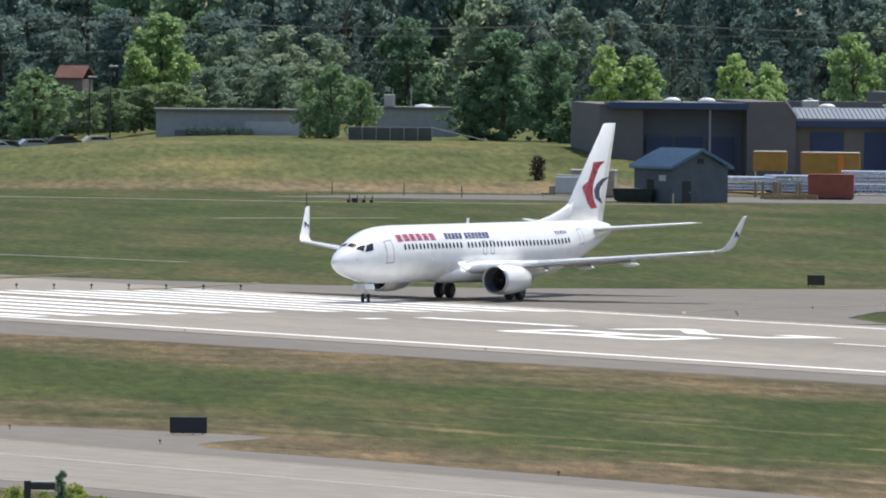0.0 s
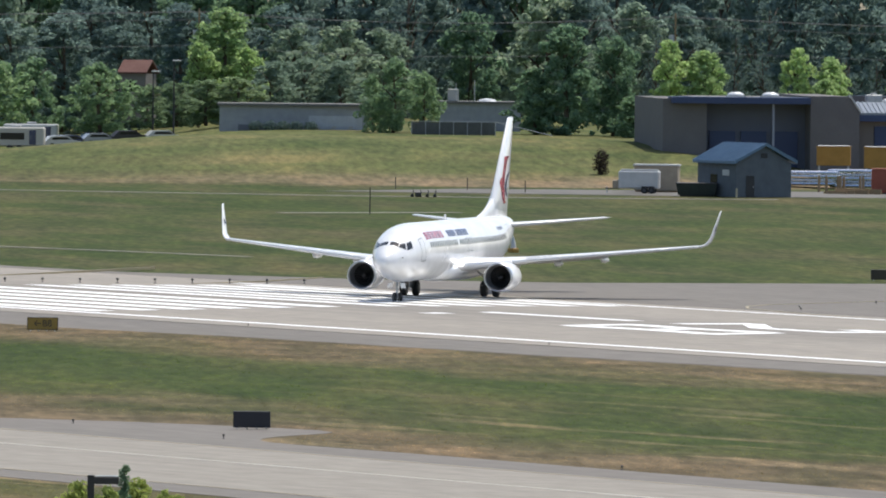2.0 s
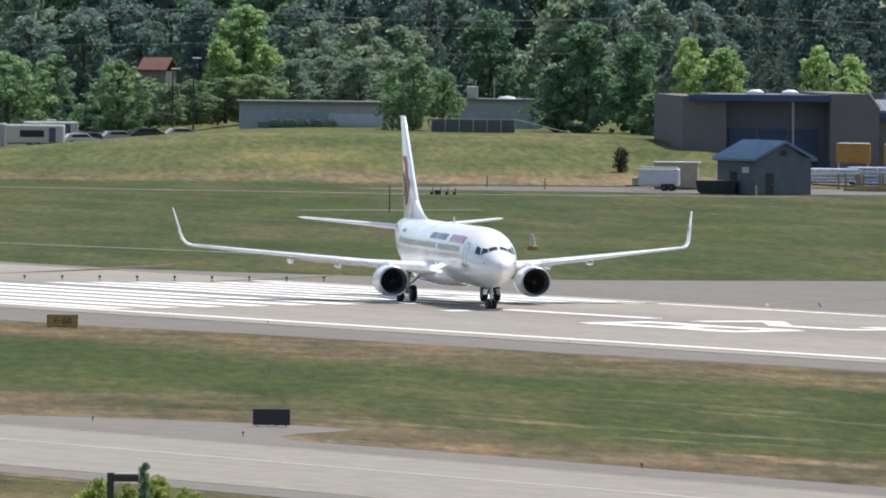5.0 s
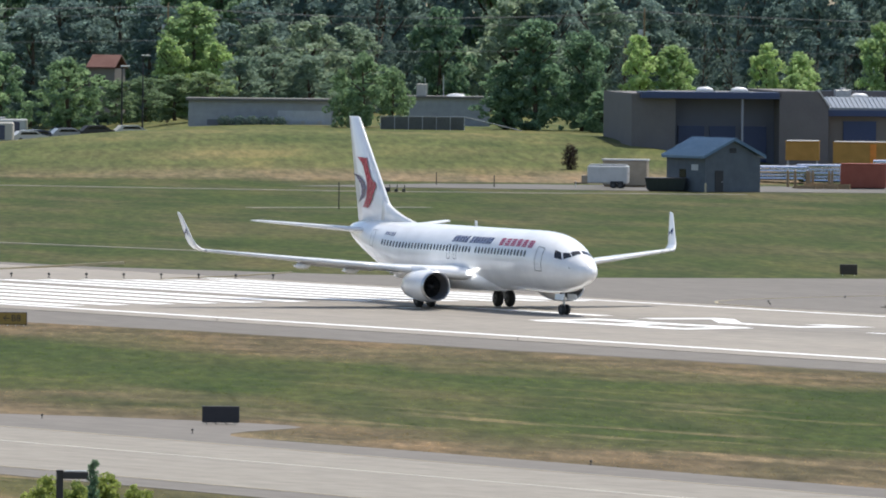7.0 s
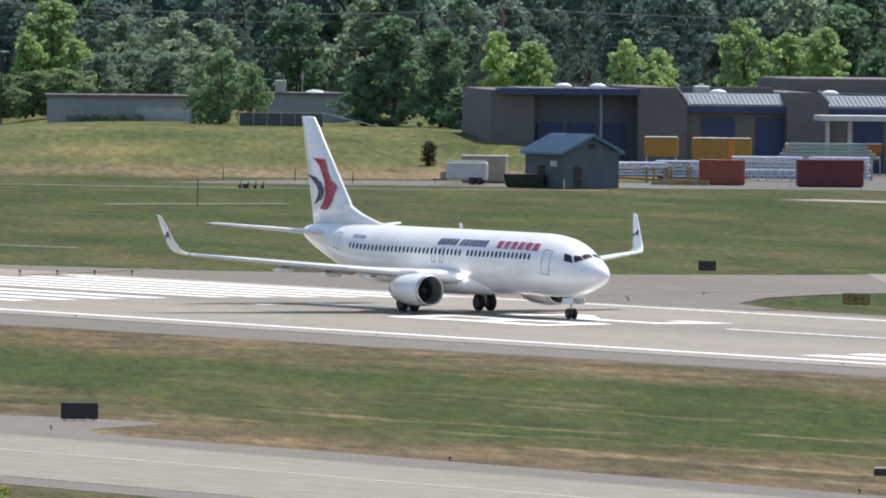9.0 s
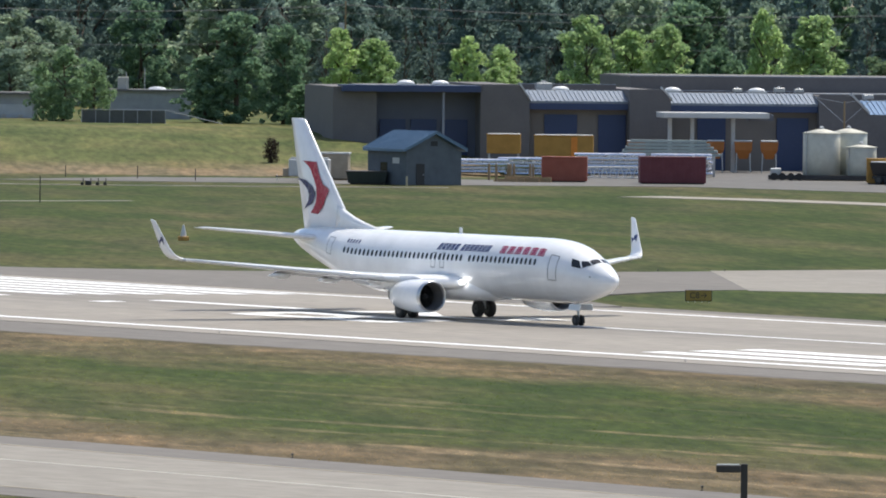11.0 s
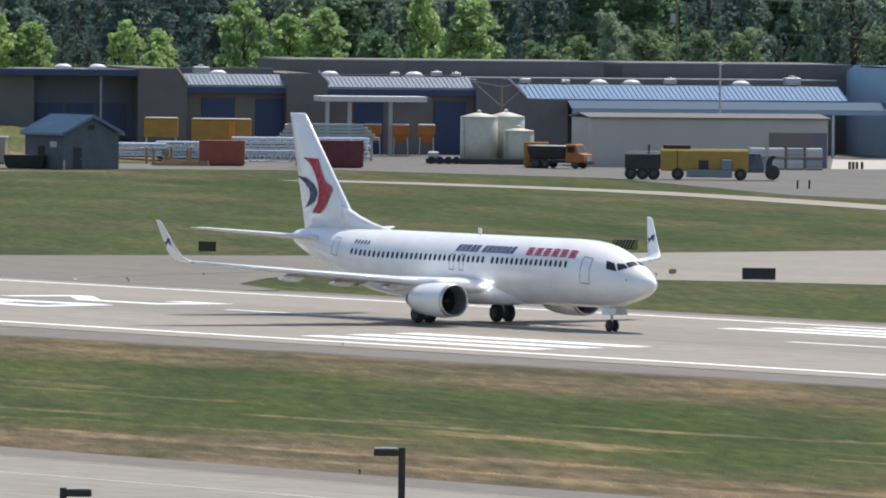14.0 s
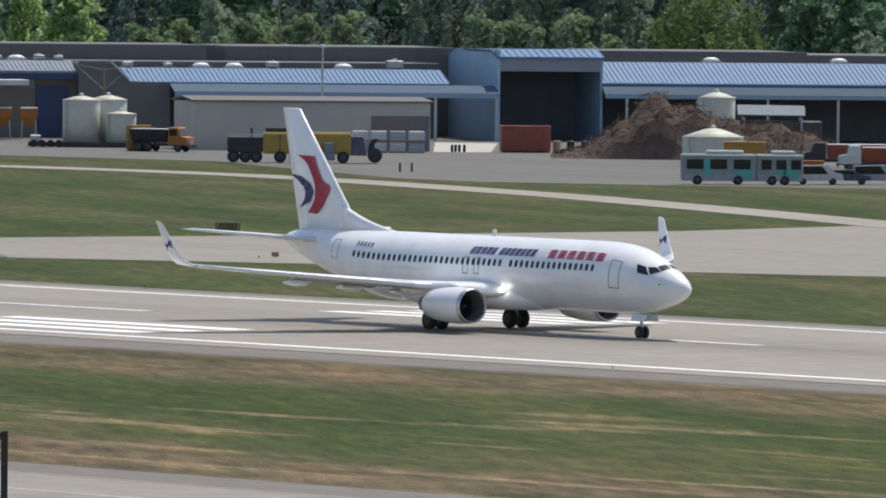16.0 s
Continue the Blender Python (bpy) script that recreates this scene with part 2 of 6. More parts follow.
STEEL = mat("galvanised_steel", (0.5, 0.51, 0.52), (0.38, 0.39, 0.4), 0.45, 0.7, scale=2)
BARK = mat("bark", (0.12, 0.09, 0.065), (0.07, 0.055, 0.04), 0.9, scale=2, fine=12, bump=0.03)


# ---- mesh helpers ----
def thing(name, label, category, m=None, group="", kind=""):
    ob = new(name)
    ob.matrix_basis = m or Matrix()
    return tagged(ob, label, category, group, kind)


def mesh_of(name, bm, material, smooth=False):
    me = bpy.data.meshes.new(name)
    bm.to_mesh(me)
    bm.free()
    me.materials.append(material)
    if smooth:
        me.shade_smooth()
    return me


def part(name, bm, material, parent, label="", smooth=False, kind=""):
    ob = new(name, bm if isinstance(bm, bpy.types.Mesh) else mesh_of(name, bm, material, smooth))
    ob.parent = parent
    return tagged(ob, label, kind=kind)


def box(bm, x0, x1, y0, y1, z0, z1, bevel=0.0):
    """A box, its edges broken by bevel metres."""
    v = [bm.verts.new((x, y, z)) for x in (x0, x1) for y in (y0, y1) for z in (z0, z1)]
    fs = [bm.faces.new([v[i] for i in f]) for f in ((0, 1, 3, 2), (4, 6, 7, 5), (0, 4, 5, 1), (2, 3, 7, 6), (0, 2, 6, 4), (1, 5, 7, 3))]
    if bevel:
        es = list({e for f in fs for e in f.edges})
        bmesh.ops.bevel(bm, geom=es, offset=bevel, segments=1, affect="EDGES")
    return bm


def boxed(*a, **k):
    return box(bmesh.new(), *a, **k)


def loft(bm, rings, cap=True, closed=True):
    """Skin between rings of equally many points."""
    rs = [[bm.verts.new(p) for p in r] for r in rings]
    n = len(rs[0])
    for a, b in zip(rs, rs[1:]):
        for i in range(n if closed else n - 1):
            j = (i + 1) % n
            bm.faces.new((a[i], a[j], b[j], b[i]))
    if cap:
        bm.faces.new(rs[0][::-1])
        bm.faces.new(rs[-1])
    bmesh.ops.recalc_face_normals(bm, faces=bm.faces[:])
    return bm


def tube(bm, p, q, r0, r1=None, n=8):
    """A round bar from p to q."""
    p, q = Vector(p), Vector(q)
    r1 = r0 if r1 is None else r1
    t = (q - p).to_track_quat("Z", "Y").to_matrix()
    rings = [[c + t @ Vector((r * math.cos(a), r * math.sin(a), 0)) for a in (2 * math.pi * i / n for i in range(n))] for c, r in ((p, r0), (q, r1))]
    return loft(bm, rings)


def tubed(*a, **k):
    return tube(bmesh.new(), *a, **k)


def lathe(bm, profile, n=28, axis="Z", at=(0, 0, 0), squash=1.0, cap=True):
    """Turn (along, radius) pairs round an axis."""
    rings = []
    for h, r in profile:
        ring = []
        for i in range(n):
            a = 2 * math.pi * i / n
            c, s = r * math.cos(a), r * math.sin(a)
            if axis == "X":
                ring.append((at[0] + h, at[1] + c, at[2] + (s * squash if s < 0 else s)))
            elif axis == "Y":
                ring.append((at[0] + c, at[1] + h, at[2] + s))
            else:
                ring.append((at[0] + c, at[1] + s, at[2] + h))
        rings.append(ring)
    return loft(bm, rings, cap)


def slab(bm, corners, z0, z1):
    """A prism on a flat outline."""
    return loft(bm, [[(x, y, z0) for x, y in corners], [(x, y, z1) for x, y in corners]])


# ---- the ground: one sheet out to the horizon, with the bank in front of the workshops ----
def crown(y):
    """Height of the cambered runway at y metres from its centreline."""
    return 0.18 - 0.18 * min(abs(y), 45) / 22.9


BANK_R, BANK_F = (0.5358, 0.8443), (-0.8443, 0.5358)


def bank(x, y):
    """Height of the grass bank: a long swell that ends at the yard."""
    dx, dy = x - EYE[0], y - EYE[1]
    s, d = dx * BANK_R[0] + dy * BANK_R[1], dx * BANK_F[0] + dy * BANK_F[1]
    top = np.interp(s, [-90, -62, -50, -34, -15, 9, 32, 41, 47], [1.0, 1.2, 1.7, 3.7, 4.15, 4.15, 3.7, 1.5, 0.0])
    k = min(max((d - 1118) / 90, 0), 1)
    g = min(max((d - 1224) / 10, 0), 1) * float(np.interp(s, [-56, -46, -40, -29, -25], [0.5, 0.6, 1.15, 1.4, 0.0]))
    return max(float(top) * k * k * (3 - 2 * k) - g, 0.0)


def ground_z(x, y):
    verge = -0.03 - 0.14 * min(max((60 - abs(y)) / 30, 0), 1) if abs(y) < 60 else -0.03
    return verge + bank(x, y)


def spaced(stops):
    out = []
    for a, b, step in stops:
        out += list(np.arange(a, b, step))
    return out


def build_ground():
    xs = spaced([(-3600, -900, 450), (-900, -700, 50), (-700, -260, 10), (-260, 700, 40), (700, 3000, 500)])
    ys = spaced([(-3000, -500, 500), (-500, -60, 40), (-60, 64, 4), (64, 100, 12), (100, 560, 10), (560, 4600, 500)])
    bm = bmesh.new()
    grid = [[bm.verts.new((x, y, ground_z(x, y))) for y in ys] for x in xs]
    for a, b in zip(grid, grid[1:]):
        for j in range(len(ys) - 1):
            bm.faces.new((a[j], b[j], b[j + 1], a[j + 1]))
    me = mesh_of("ground", bm, GRASS, True)
    tagged(new("ground", me), "mown airfield grass with dry bleached verges and a low bank", "grass field", kind="structure")


def paving(name, corners, material, label, z0=-0.3, z1=0.0, category="pavement"):
    ob = new(name, mesh_of(name, slab(bmesh.new(), corners, z0, z1), material))
    return tagged(ob, label, category, kind="structure")


def cambered(bm, x0, x1, y0, y1, lift, steps=1):
    """A strip laid on the cambered runway."""
    ys = sorted({y0, y1, *(y for y in (-22.9, 0.0, 22.9) if y0 < y < y1)})
    xs = np.linspace(x0, x1, steps + 1)
    rows = [[bm.verts.new((x, y, crown(y) + lift)) for y in ys] for x in xs]
    for a, b in zip(rows, rows[1:]):
        for j in range(len(ys) - 1):
            bm.faces.new((a[j], b[j], b[j + 1], a[j + 1]))
    return bm


def stroke(bm, pts, lift):
    """A flat painted outline on the runway."""
    bm.faces.new([bm.verts.new((x, y, crown(y) + lift)) for x, y in pts])


def build_runway():
    tagged(new("runway", mesh_of("runway", cambered(bmesh.new(), -420, 900, -26.0, 26.0, 0.0, 40), RUNWAY)), "worn grooved concrete runway with a slight camber", "runway", kind="structure")
    bm = cambered(bmesh.new(), -420, 900, -30.5, 30.0, -0.025, 40)
    rng = random.Random(3)
    xs = [-420, -60, -30] + [-10 + 4 * k for k in range(70)] + [290, 420, 900]
    rows = []
    for x in xs:
        y = float(np.interp(x, [-420, -30, 0, 12, 40, 80, 115, 180, 900], [-40, -40.5, -41, -39.5, -35.2, -33.6, -32.0, -31.2, -31.2])) + rng.uniform(-0.35, 0.35)
        rows.append([bm.verts.new((x, v, crown(v) - 0.026)) for v in (-30.5, y)] + [bm.verts.new((x, y - 0.7, -0.4))])
    for a, b in zip(rows, rows[1:]):
        for j in (0, 1):
            bm.faces.new((a[j], a[j + 1], b[j + 1], b[j]))
    tagged(new("runway_shoulder", mesh_of("runway_shoulder", bm, SHOULDER)), "grey asphalt shoulder along the runway", "shoulder", kind="structure")
    paint = thing("runway_marking", "white painted runway threshold, number and edge markings", "road marking", kind="structure")
    for y in (-22.4, 22.4):
        part("edge_line", cambered(bmesh.new(), -50, 900, y - 0.46, y + 0.46, 0.012, 30), PAINT, paint)
    for side in (-1, 1):
        for k in range(6):
            y = side * (2.63 + 3.505 * k)
            part("threshold_stripe", cambered(bmesh.new(), -45, 3.2, y - 0.876, y + 0.876, 0.012, 3), PAINT, paint)
        for k in range(3):
            y = side * (11.89 + 3.35 * k)
            part("touchdown_bar", cambered(bmesh.new(), 100.6, 123.4, y - 0.915, y + 0.915, 0.012, 3), PAINT, paint)
    for x in (65.5, 122, 178.5, 235):
        part("centreline_dash", cambered(bmesh.new(), x, x + 33, -0.32, 0.32, 0.012, 4), PAINT, paint)
    # the letter and numerals read for a pilot rolling towards +x; w is counted to the pilot's left
    def glyph(shapes, x0, y0):
        bm = bmesh.new()
        for s in shapes:
            stroke(bm, [(x0 + a, y0 + w) for a, w in s], 0.012)
        part("painted_character", bm, PAINT, paint)
    glyph([[(0, -3), (0, 3), (2.0, 3), (2.0, -3)], [(2.0, 1.5), (2.0, 3), (18, 3), (18, 1.5)]], 15.2, -0.4)
    two = [[(0, -3), (0, 3), (2.2, 3), (2.2, -3)], [(2.2, 3), (2.2, 1.2), (9.2, -3), (9.2, -1.2)], [(9.2, -3), (9.2, -1.4), (16, -1.4), (16, -3)],
           [(15.9, -3), (15.9, 3), (18, 3), (18, -3)], [(12.5, 3), (12.5, 1.4), (15.9, 1.4), (15.9, 3)]]
    eight = [[(0, -2.6), (0, 2.6), (2, 3), (2, -3)], [(16, -3), (16, 3), (18, 2.6), (18, -2.6)], [(2, 3), (2, 1.4), (8, 1.0), (8, 2.5)], [(2, -3), (2, -1.4), (8, -1.0), (8, -2.5)],
             [(8, -2.5), (8, 2.5), (10, 2.5), (10, -2.5)], [(10, 2.5), (10, 1.0), (16, 1.4), (16, 3)], [(10, -2.5), (10, -1.0), (16, -1.4), (16, -3)]]
    glyph(two, 38.0, 4.2)
    glyph(eight, 38.0, -4.6)
    # pavements beyond and before the runway
    paving("pavement_far", [(-420, 26.05), (-110, 26.05), (-84, 26.6), (-70, 31.9), (-56, 37.9), (-45.4, 48.3), (-41, 62), (-36, 76), (-34.5, 92), (4.5, 62), (2.4, 57.4), (4.3, 50.3), (8.7, 42.9), (18.4, 33.8), (30, 29), (30, 26.05)], SHOULDER, "grey asphalt taxiway fillet beside the runway", z1=-0.014)
    paving("taxiway_far", [(-36.5, 84), (-34, 112), (-34, 150), (-43, 180), (-60, 260), (140, 260), (140, 140), (59.3, 90.9), (28, 73.4), (4.3, 58)], TAXI, "pale concrete taxiway beyond the runway", z1=-0.006, category="taxiway")
    paving("taxiway_near", [(-200, -138.5), (-200, -117), (420, -117), (420, -138.5)], TAXI, "pale concrete taxiway with a faded centre line", z1=0.0, category="taxiway")
    paving("taxiway_shoulder", [(-200, -142), (-200, -112.3), (144, -112.3), (148, -109.6), (151.5, -107.3), (157, -105), (160.5, -103.9), (163.6, -103.2), (165.6, -103.6), (166.9, -104.8), (167.9, -106.8), (169.2, -109.0), (170.7, -110.7), (172.6, -112.0), (174.7, -112.6), (178, -112.7), (190, -112.3), (420, -112.2), (420, -142)], SHOULDER, "grey asphalt taxiway shoulder", z1=-0.01, category="shoulder")
    for y in (-117.4, -138.2):
        paving("taxiway_edge_line", [(-200, y - 0.08), (-200, y + 0.08), (420, y + 0.08), (420, y - 0.08)], YELLOW, "thin yellow taxiway edge line", z0=-0.005, z1=0.012, category="road marking")
    paving("taxiway_centre_line", [(-200, -125.4), (-200, -125.2), (420, -125.2), (420, -125.4)], mat("worn_pale_line", (0.62, 0.58, 0.48), (0.52, 0.5, 0.45)), "faded pale taxiway centre line", z0=-0.005, z1=0.012, category="road marking")
    # lead-in lines of the far taxiways, bent strips
    def ribbon(name, pts, w, z, material, label, z0=-0.2):
        bm = bmesh.new()
        left, right = [], []
        for i, p in enumerate(pts):
            a, b = Vector(pts[max(i - 1, 0)]), Vector(pts[min(i + 1, len(pts) - 1)])
            n = (b - a).normalized()
            n = Vector((-n.y, n.x)) * w / 2
            left.append(Vector(p) + n)
            right.append(Vector(p) - n)
        loft(bm, [[(*l, z + bank(*l)), (*r, z + bank(*r)), (*r, z0 + bank(*r)), (*l, z0 + bank(*l))] for l, r in zip(left, right)])
        tagged(new(name, mesh_of(name, bm, material)), label, "track" if "track" in label else "road marking", kind="structure")
    ribbon("lead_line", [(40, 22), (20, 24.5), (9, 27), (4.9, 29.7), (2.1, 33.4), (-0.1, 39.6), (-1.6, 44), (-3, 52)], 0.22, 0.012, YELLOW, "curved yellow lead-in line", -0.06)
    ribbon("lead_line", [(-66, 10.3), (-74.8, 23.1), (-84, 36)], 0.2, 0.14, YELLOW, "curved yellow lead-in line", -0.06)
    ribbon("lead_line", [(-48, 17.6), (-52.8, 26.8), (-60, 36)], 0.2, 0.07, YELLOW, "curved yellow lead-in line", -0.06)
    ribbon("perimeter_track", [(-460, 60), (-374, 138), (-340, 168.5), (-323.4, 182.2), (-307.1, 195.7), (-297, 212), (-288, 232)], 1.5, 0.02, GRAVEL, "pale dusty perimeter track below the bank")
    ribbon("perimeter_track", [(-250, 229), (-236.4, 232.4), (-218, 234.2), (-201, 233.6), (-183, 230.3), (-164, 225), (-126, 213.2), (-82, 195.7), (-43, 179.2), (40, 142)], 7.0, 0.02, GRAVEL, "pale perimeter track beside the yard")
    ribbon("bleached_strip", [(-244.6, 146), (-243, 165)], 1.6, 0.01, GRAVEL, "bleached track of bare soil in the grass")
    ribbon("bleached_strip", [(-180, 49), (-145.6, 56.2), (-128.2, 59.2), (-111.5, 61.2)], 0.8, 0.01, GRAVEL, "bleached track of bare soil in the grass")
    paving("yard", [(-330, 204), (-300, 236), (-288, 262), (-252, 269), (-186, 241), (-172, 240), (-157, 249), (-141, 261), (60, 330), (-100, 520), (-300, 520), (-470, 430), (-400, 330), (-352, 262)], YARD, "worn grey asphalt works yard", z1=0.0)
    paving("shed_apron", [(-285.2, 323.4), (-281.8, 328.5), (-321.9, 361.4), (-328.3, 357.6)], mat("pale_apron_concrete", (0.42, 0.4, 0.36), (0.5, 0.48, 0.43), 0.85, scale=0.3, coords="World"), "pale concrete apron before the open shed", z0=-0.1, z1=0.012)


def build_tufts():
    """Standing grass of the near field: leaning blades in small tufts, one mesh."""
    rng = np.random.default_rng(21)
    y = np.concatenate((rng.uniform(-112, -36, 30000), rng.uniform(-176, -142.5, 9000)))
    far = 605.4 - (y + 377.7) * 1.76
    x = far + rng.random(len(y)) * (y + 377.7) * 0.62
    keep = ~((x < 173) & (y < -102.5 - 10 * np.clip((x - 166) / 7, 0, 1)) & (y > -140))
    x, y = x[keep], y[keep]
    n = len(x)
    tall = 0.015 + 0.035 * rng.random(n) ** 2
    vs, fs = [], []
    for b in range(4):
        a = rng.random(n) * 6.28
        lean = rng.random(n) * 6.28
        w = 0.02 + 0.05 * rng.random(n)
        ox, oy = rng.normal(size=n) * 0.3, rng.normal(size=n) * 0.3
        h = tall * (0.7 + 0.6 * rng.random(n))
        z = np.where(np.abs(y) < 60, -0.03 - 0.14 * np.clip((60 - np.abs(y)) / 30, 0, 1), -0.03)
        tri = np.stack((np.stack((x + ox - w * np.cos(a), y + oy - w * np.sin(a), z - 0.02), 1), np.stack((x + ox + w * np.cos(a), y + oy + w * np.sin(a), z - 0.02), 1),
                        np.stack((x + ox + 0.12 * np.cos(lean), y + oy + 0.12 * np.sin(lean), z + h), 1)), 1)
        vs.append(tri.reshape(-1, 3))
    vs = np.concatenate(vs)
    me = bpy.data.meshes.new("grass_blades")
    me.from_pydata(vs.tolist(), [], np.arange(len(vs)).reshape(-1, 3).tolist())
    me.materials.append(BLADES)
    tagged(new("grass_blades", me), "short mown grass with dry tips on the near field", "grass", kind="stuff")


# ---- the airliner: x forward, y to its left, origin on the ground between the main wheels ----
FUS = [(19.86, 2.84, 0.03, 0.03), (19.74, 2.845, 0.26, 0.25), (19.45, 2.86, 0.5, 0.48), (19.0, 2.89, 0.76, 0.73), (18.2, 2.97, 1.08, 1.07), (17.2, 3.07, 1.38, 1.40),
       (16.2, 3.18, 1.60, 1.70), (15.0, 3.28, 1.76, 1.89), (13.5, 3.34, 1.86, 1.98), (12.0, 3.36, 1.88, 2.0), (-6.0, 3.36, 1.88, 2.0), (-8.5, 3.44, 1.85, 1.92),
       (-11.0, 3.68, 1.66, 1.68), (-13.5, 4.02, 1.32, 1.34), (-15.5, 4.31, 0.98, 1.02), (-17.0, 4.50, 0.66, 0.72), (-18.1, 4.64, 0.36, 0.42), (-18.5, 4.68, 0.2, 0.24)]


def fus_at(x):
    """Centre height, half width and half height of the fuselage at x (smoothed between stations)."""
    xs = [f[0] for f in FUS][::-1]
    out = []
    for k in (1, 2, 3):
        v = [f[k] for f in FUS][::-1]
        i = min(max(int(np.searchsorted(xs, x)) - 1, 0), len(xs) - 2)
        h = xs[i + 1] - xs[i]
        def slope(j):
            if j <= 0 or j >= len(xs) - 1:
                jj = min(max(j, 0), len(xs) - 2)
                return (v[jj + 1] - v[jj]) / (xs[jj + 1] - xs[jj])
            a = (v[j] - v[j - 1]) / (xs[j] - xs[j - 1])
            b = (v[j + 1] - v[j]) / (xs[j + 1] - xs[j])
            return 0.0 if a * b <= 0 else 2 * a * b / (a + b)
        s = min(max((x - xs[i]) / h, 0), 1)
        out.append((2 * s**3 - 3 * s * s + 1) * v[i] + (s**3 - 2 * s * s + s) * h * slope(i) + (3 * s * s - 2 * s**3) * v[i + 1] + (s**3 - s * s) * h * slope(i + 1))
    return out


def skin_point(x, deg, side, lift=0.012):
    """A point on the fuselage, deg down from its crown on that side."""
    zc, hw, hh = fus_at(x)
    a = radians(deg)
    return (x, side * (hw + lift) * math.sin(a), zc + (hh + lift) * math.cos(a))


def skin_patch(bm, c00, c10, c11, c01, side, nx=3, na=3, lift=0.012):
    """A patch on the skin between four (x, deg) corners."""
    grid = []
    for i in range(nx + 1):
        u = i / nx
        row = []
        for j in range(na + 1):
            w = j / na
            x, d = [(c00[k] * (1 - u) + c10[k] * u) * (1 - w) + (c01[k] * (1 - u) + c11[k] * u) * w for k in (0, 1)]
            row.append(skin_point(x, d, side, lift))
        grid.append(row)
    return loft(bm, grid, cap=False, closed=False)


def rect_patch(bm, x0, x1, d0, d1, side, slant=0.0, lift=0.012, nx=1, na=2):
    return skin_patch(bm, (x0 + slant, d0), (x1 + slant, d0), (x1, d1), (x0, d1), side, nx, na, lift)


def airfoil(le, te, thick, n=8, lean=None):
    """A closed section from leading to trailing edge; lean is the direction of its thickness."""
    le, te = Vector(le), Vector(te)
    up = Vector(lean or (0, 0, 1))
    shape = [(0, 0), (0.02, 0.45), (0.1, 0.85), (0.3, 1.0), (0.55, 0.8), (0.8, 0.4), (1.0, 0.04)]
    top = [le.lerp(te, s) + up * thick * 0.55 * t for s, t in shape]
    low = [le.lerp(te, s) - up * thick * 0.45 * t for s, t in shape[:0:-1]]
    return top + low


def fin_half(s):
    return float(np.interp(s, [0, 0.02, 0.1, 0.3, 0.55, 0.8, 1], [0, 0.45, 0.85, 1.0, 0.8, 0.4, 0.04]))


FIN = [(5.0, -11.4, -17.3, 0.62), (6.5, -12.35, -17.65, 0.52), (12.2, -17.35, -19.1, 0.2)]


def fin_y(x, z):
    le = np.interp(z, [f[0] for f in FIN], [f[1] for f in FIN])
    te = np.interp(z, [f[0] for f in FIN], [f[2] for f in FIN])
    th = np.interp(z, [f[0] for f in FIN], [f[3] for f in FIN])
    return 0.56 * th * fin_half(min(max((x - le) / (te - le), 0), 1)) + 0.015


def fin_mark(bm, outer, inner, side):
    """A band between two curves in (x, z) on one side of the fin."""
    def fine(c, n=16):
        k = np.linspace(0, len(c) - 1, n)
        return [(float(np.interp(v, range(len(c)), [p[0] for p in c])), float(np.interp(v, range(len(c)), [p[1] for p in c]))) for v in k]
    outer, inner = [[(-15.8 + 1.14 * (x + 15.9), z - 0.25) for x, z in c] for c in (outer, inner)]
    rows = []
    for (ax, az), (bx, bz) in zip(fine(outer), fine(inner)):
        rows.append([(ax + (bx - ax) * j / 5, side * (fin_y(ax + (bx - ax) * j / 5, az + (bz - az) * j / 5)), az + (bz - az) * j / 5) for j in range(6)])
    return loft(bm, rows, cap=False, closed=False)


WING = [(0.6, 6.3, -2.3, 2.15, 1.0), (1.9, 5.0, -2.25, 2.3, 0.95), (3.4, 3.65, -2.1, 2.42, 0.72), (5.7, 2.29, -2.0, 2.6, 0.52), (11.0, -0.48, -3.5, 3.08, 0.34), (16.9, -3.56, -5.2, 3.62, 0.19)]


def wing_at(y):
    return [float(np.interp(y, [w[0] for w in WING], [w[k] for w in WING])) for k in (1, 2, 3, 4)]


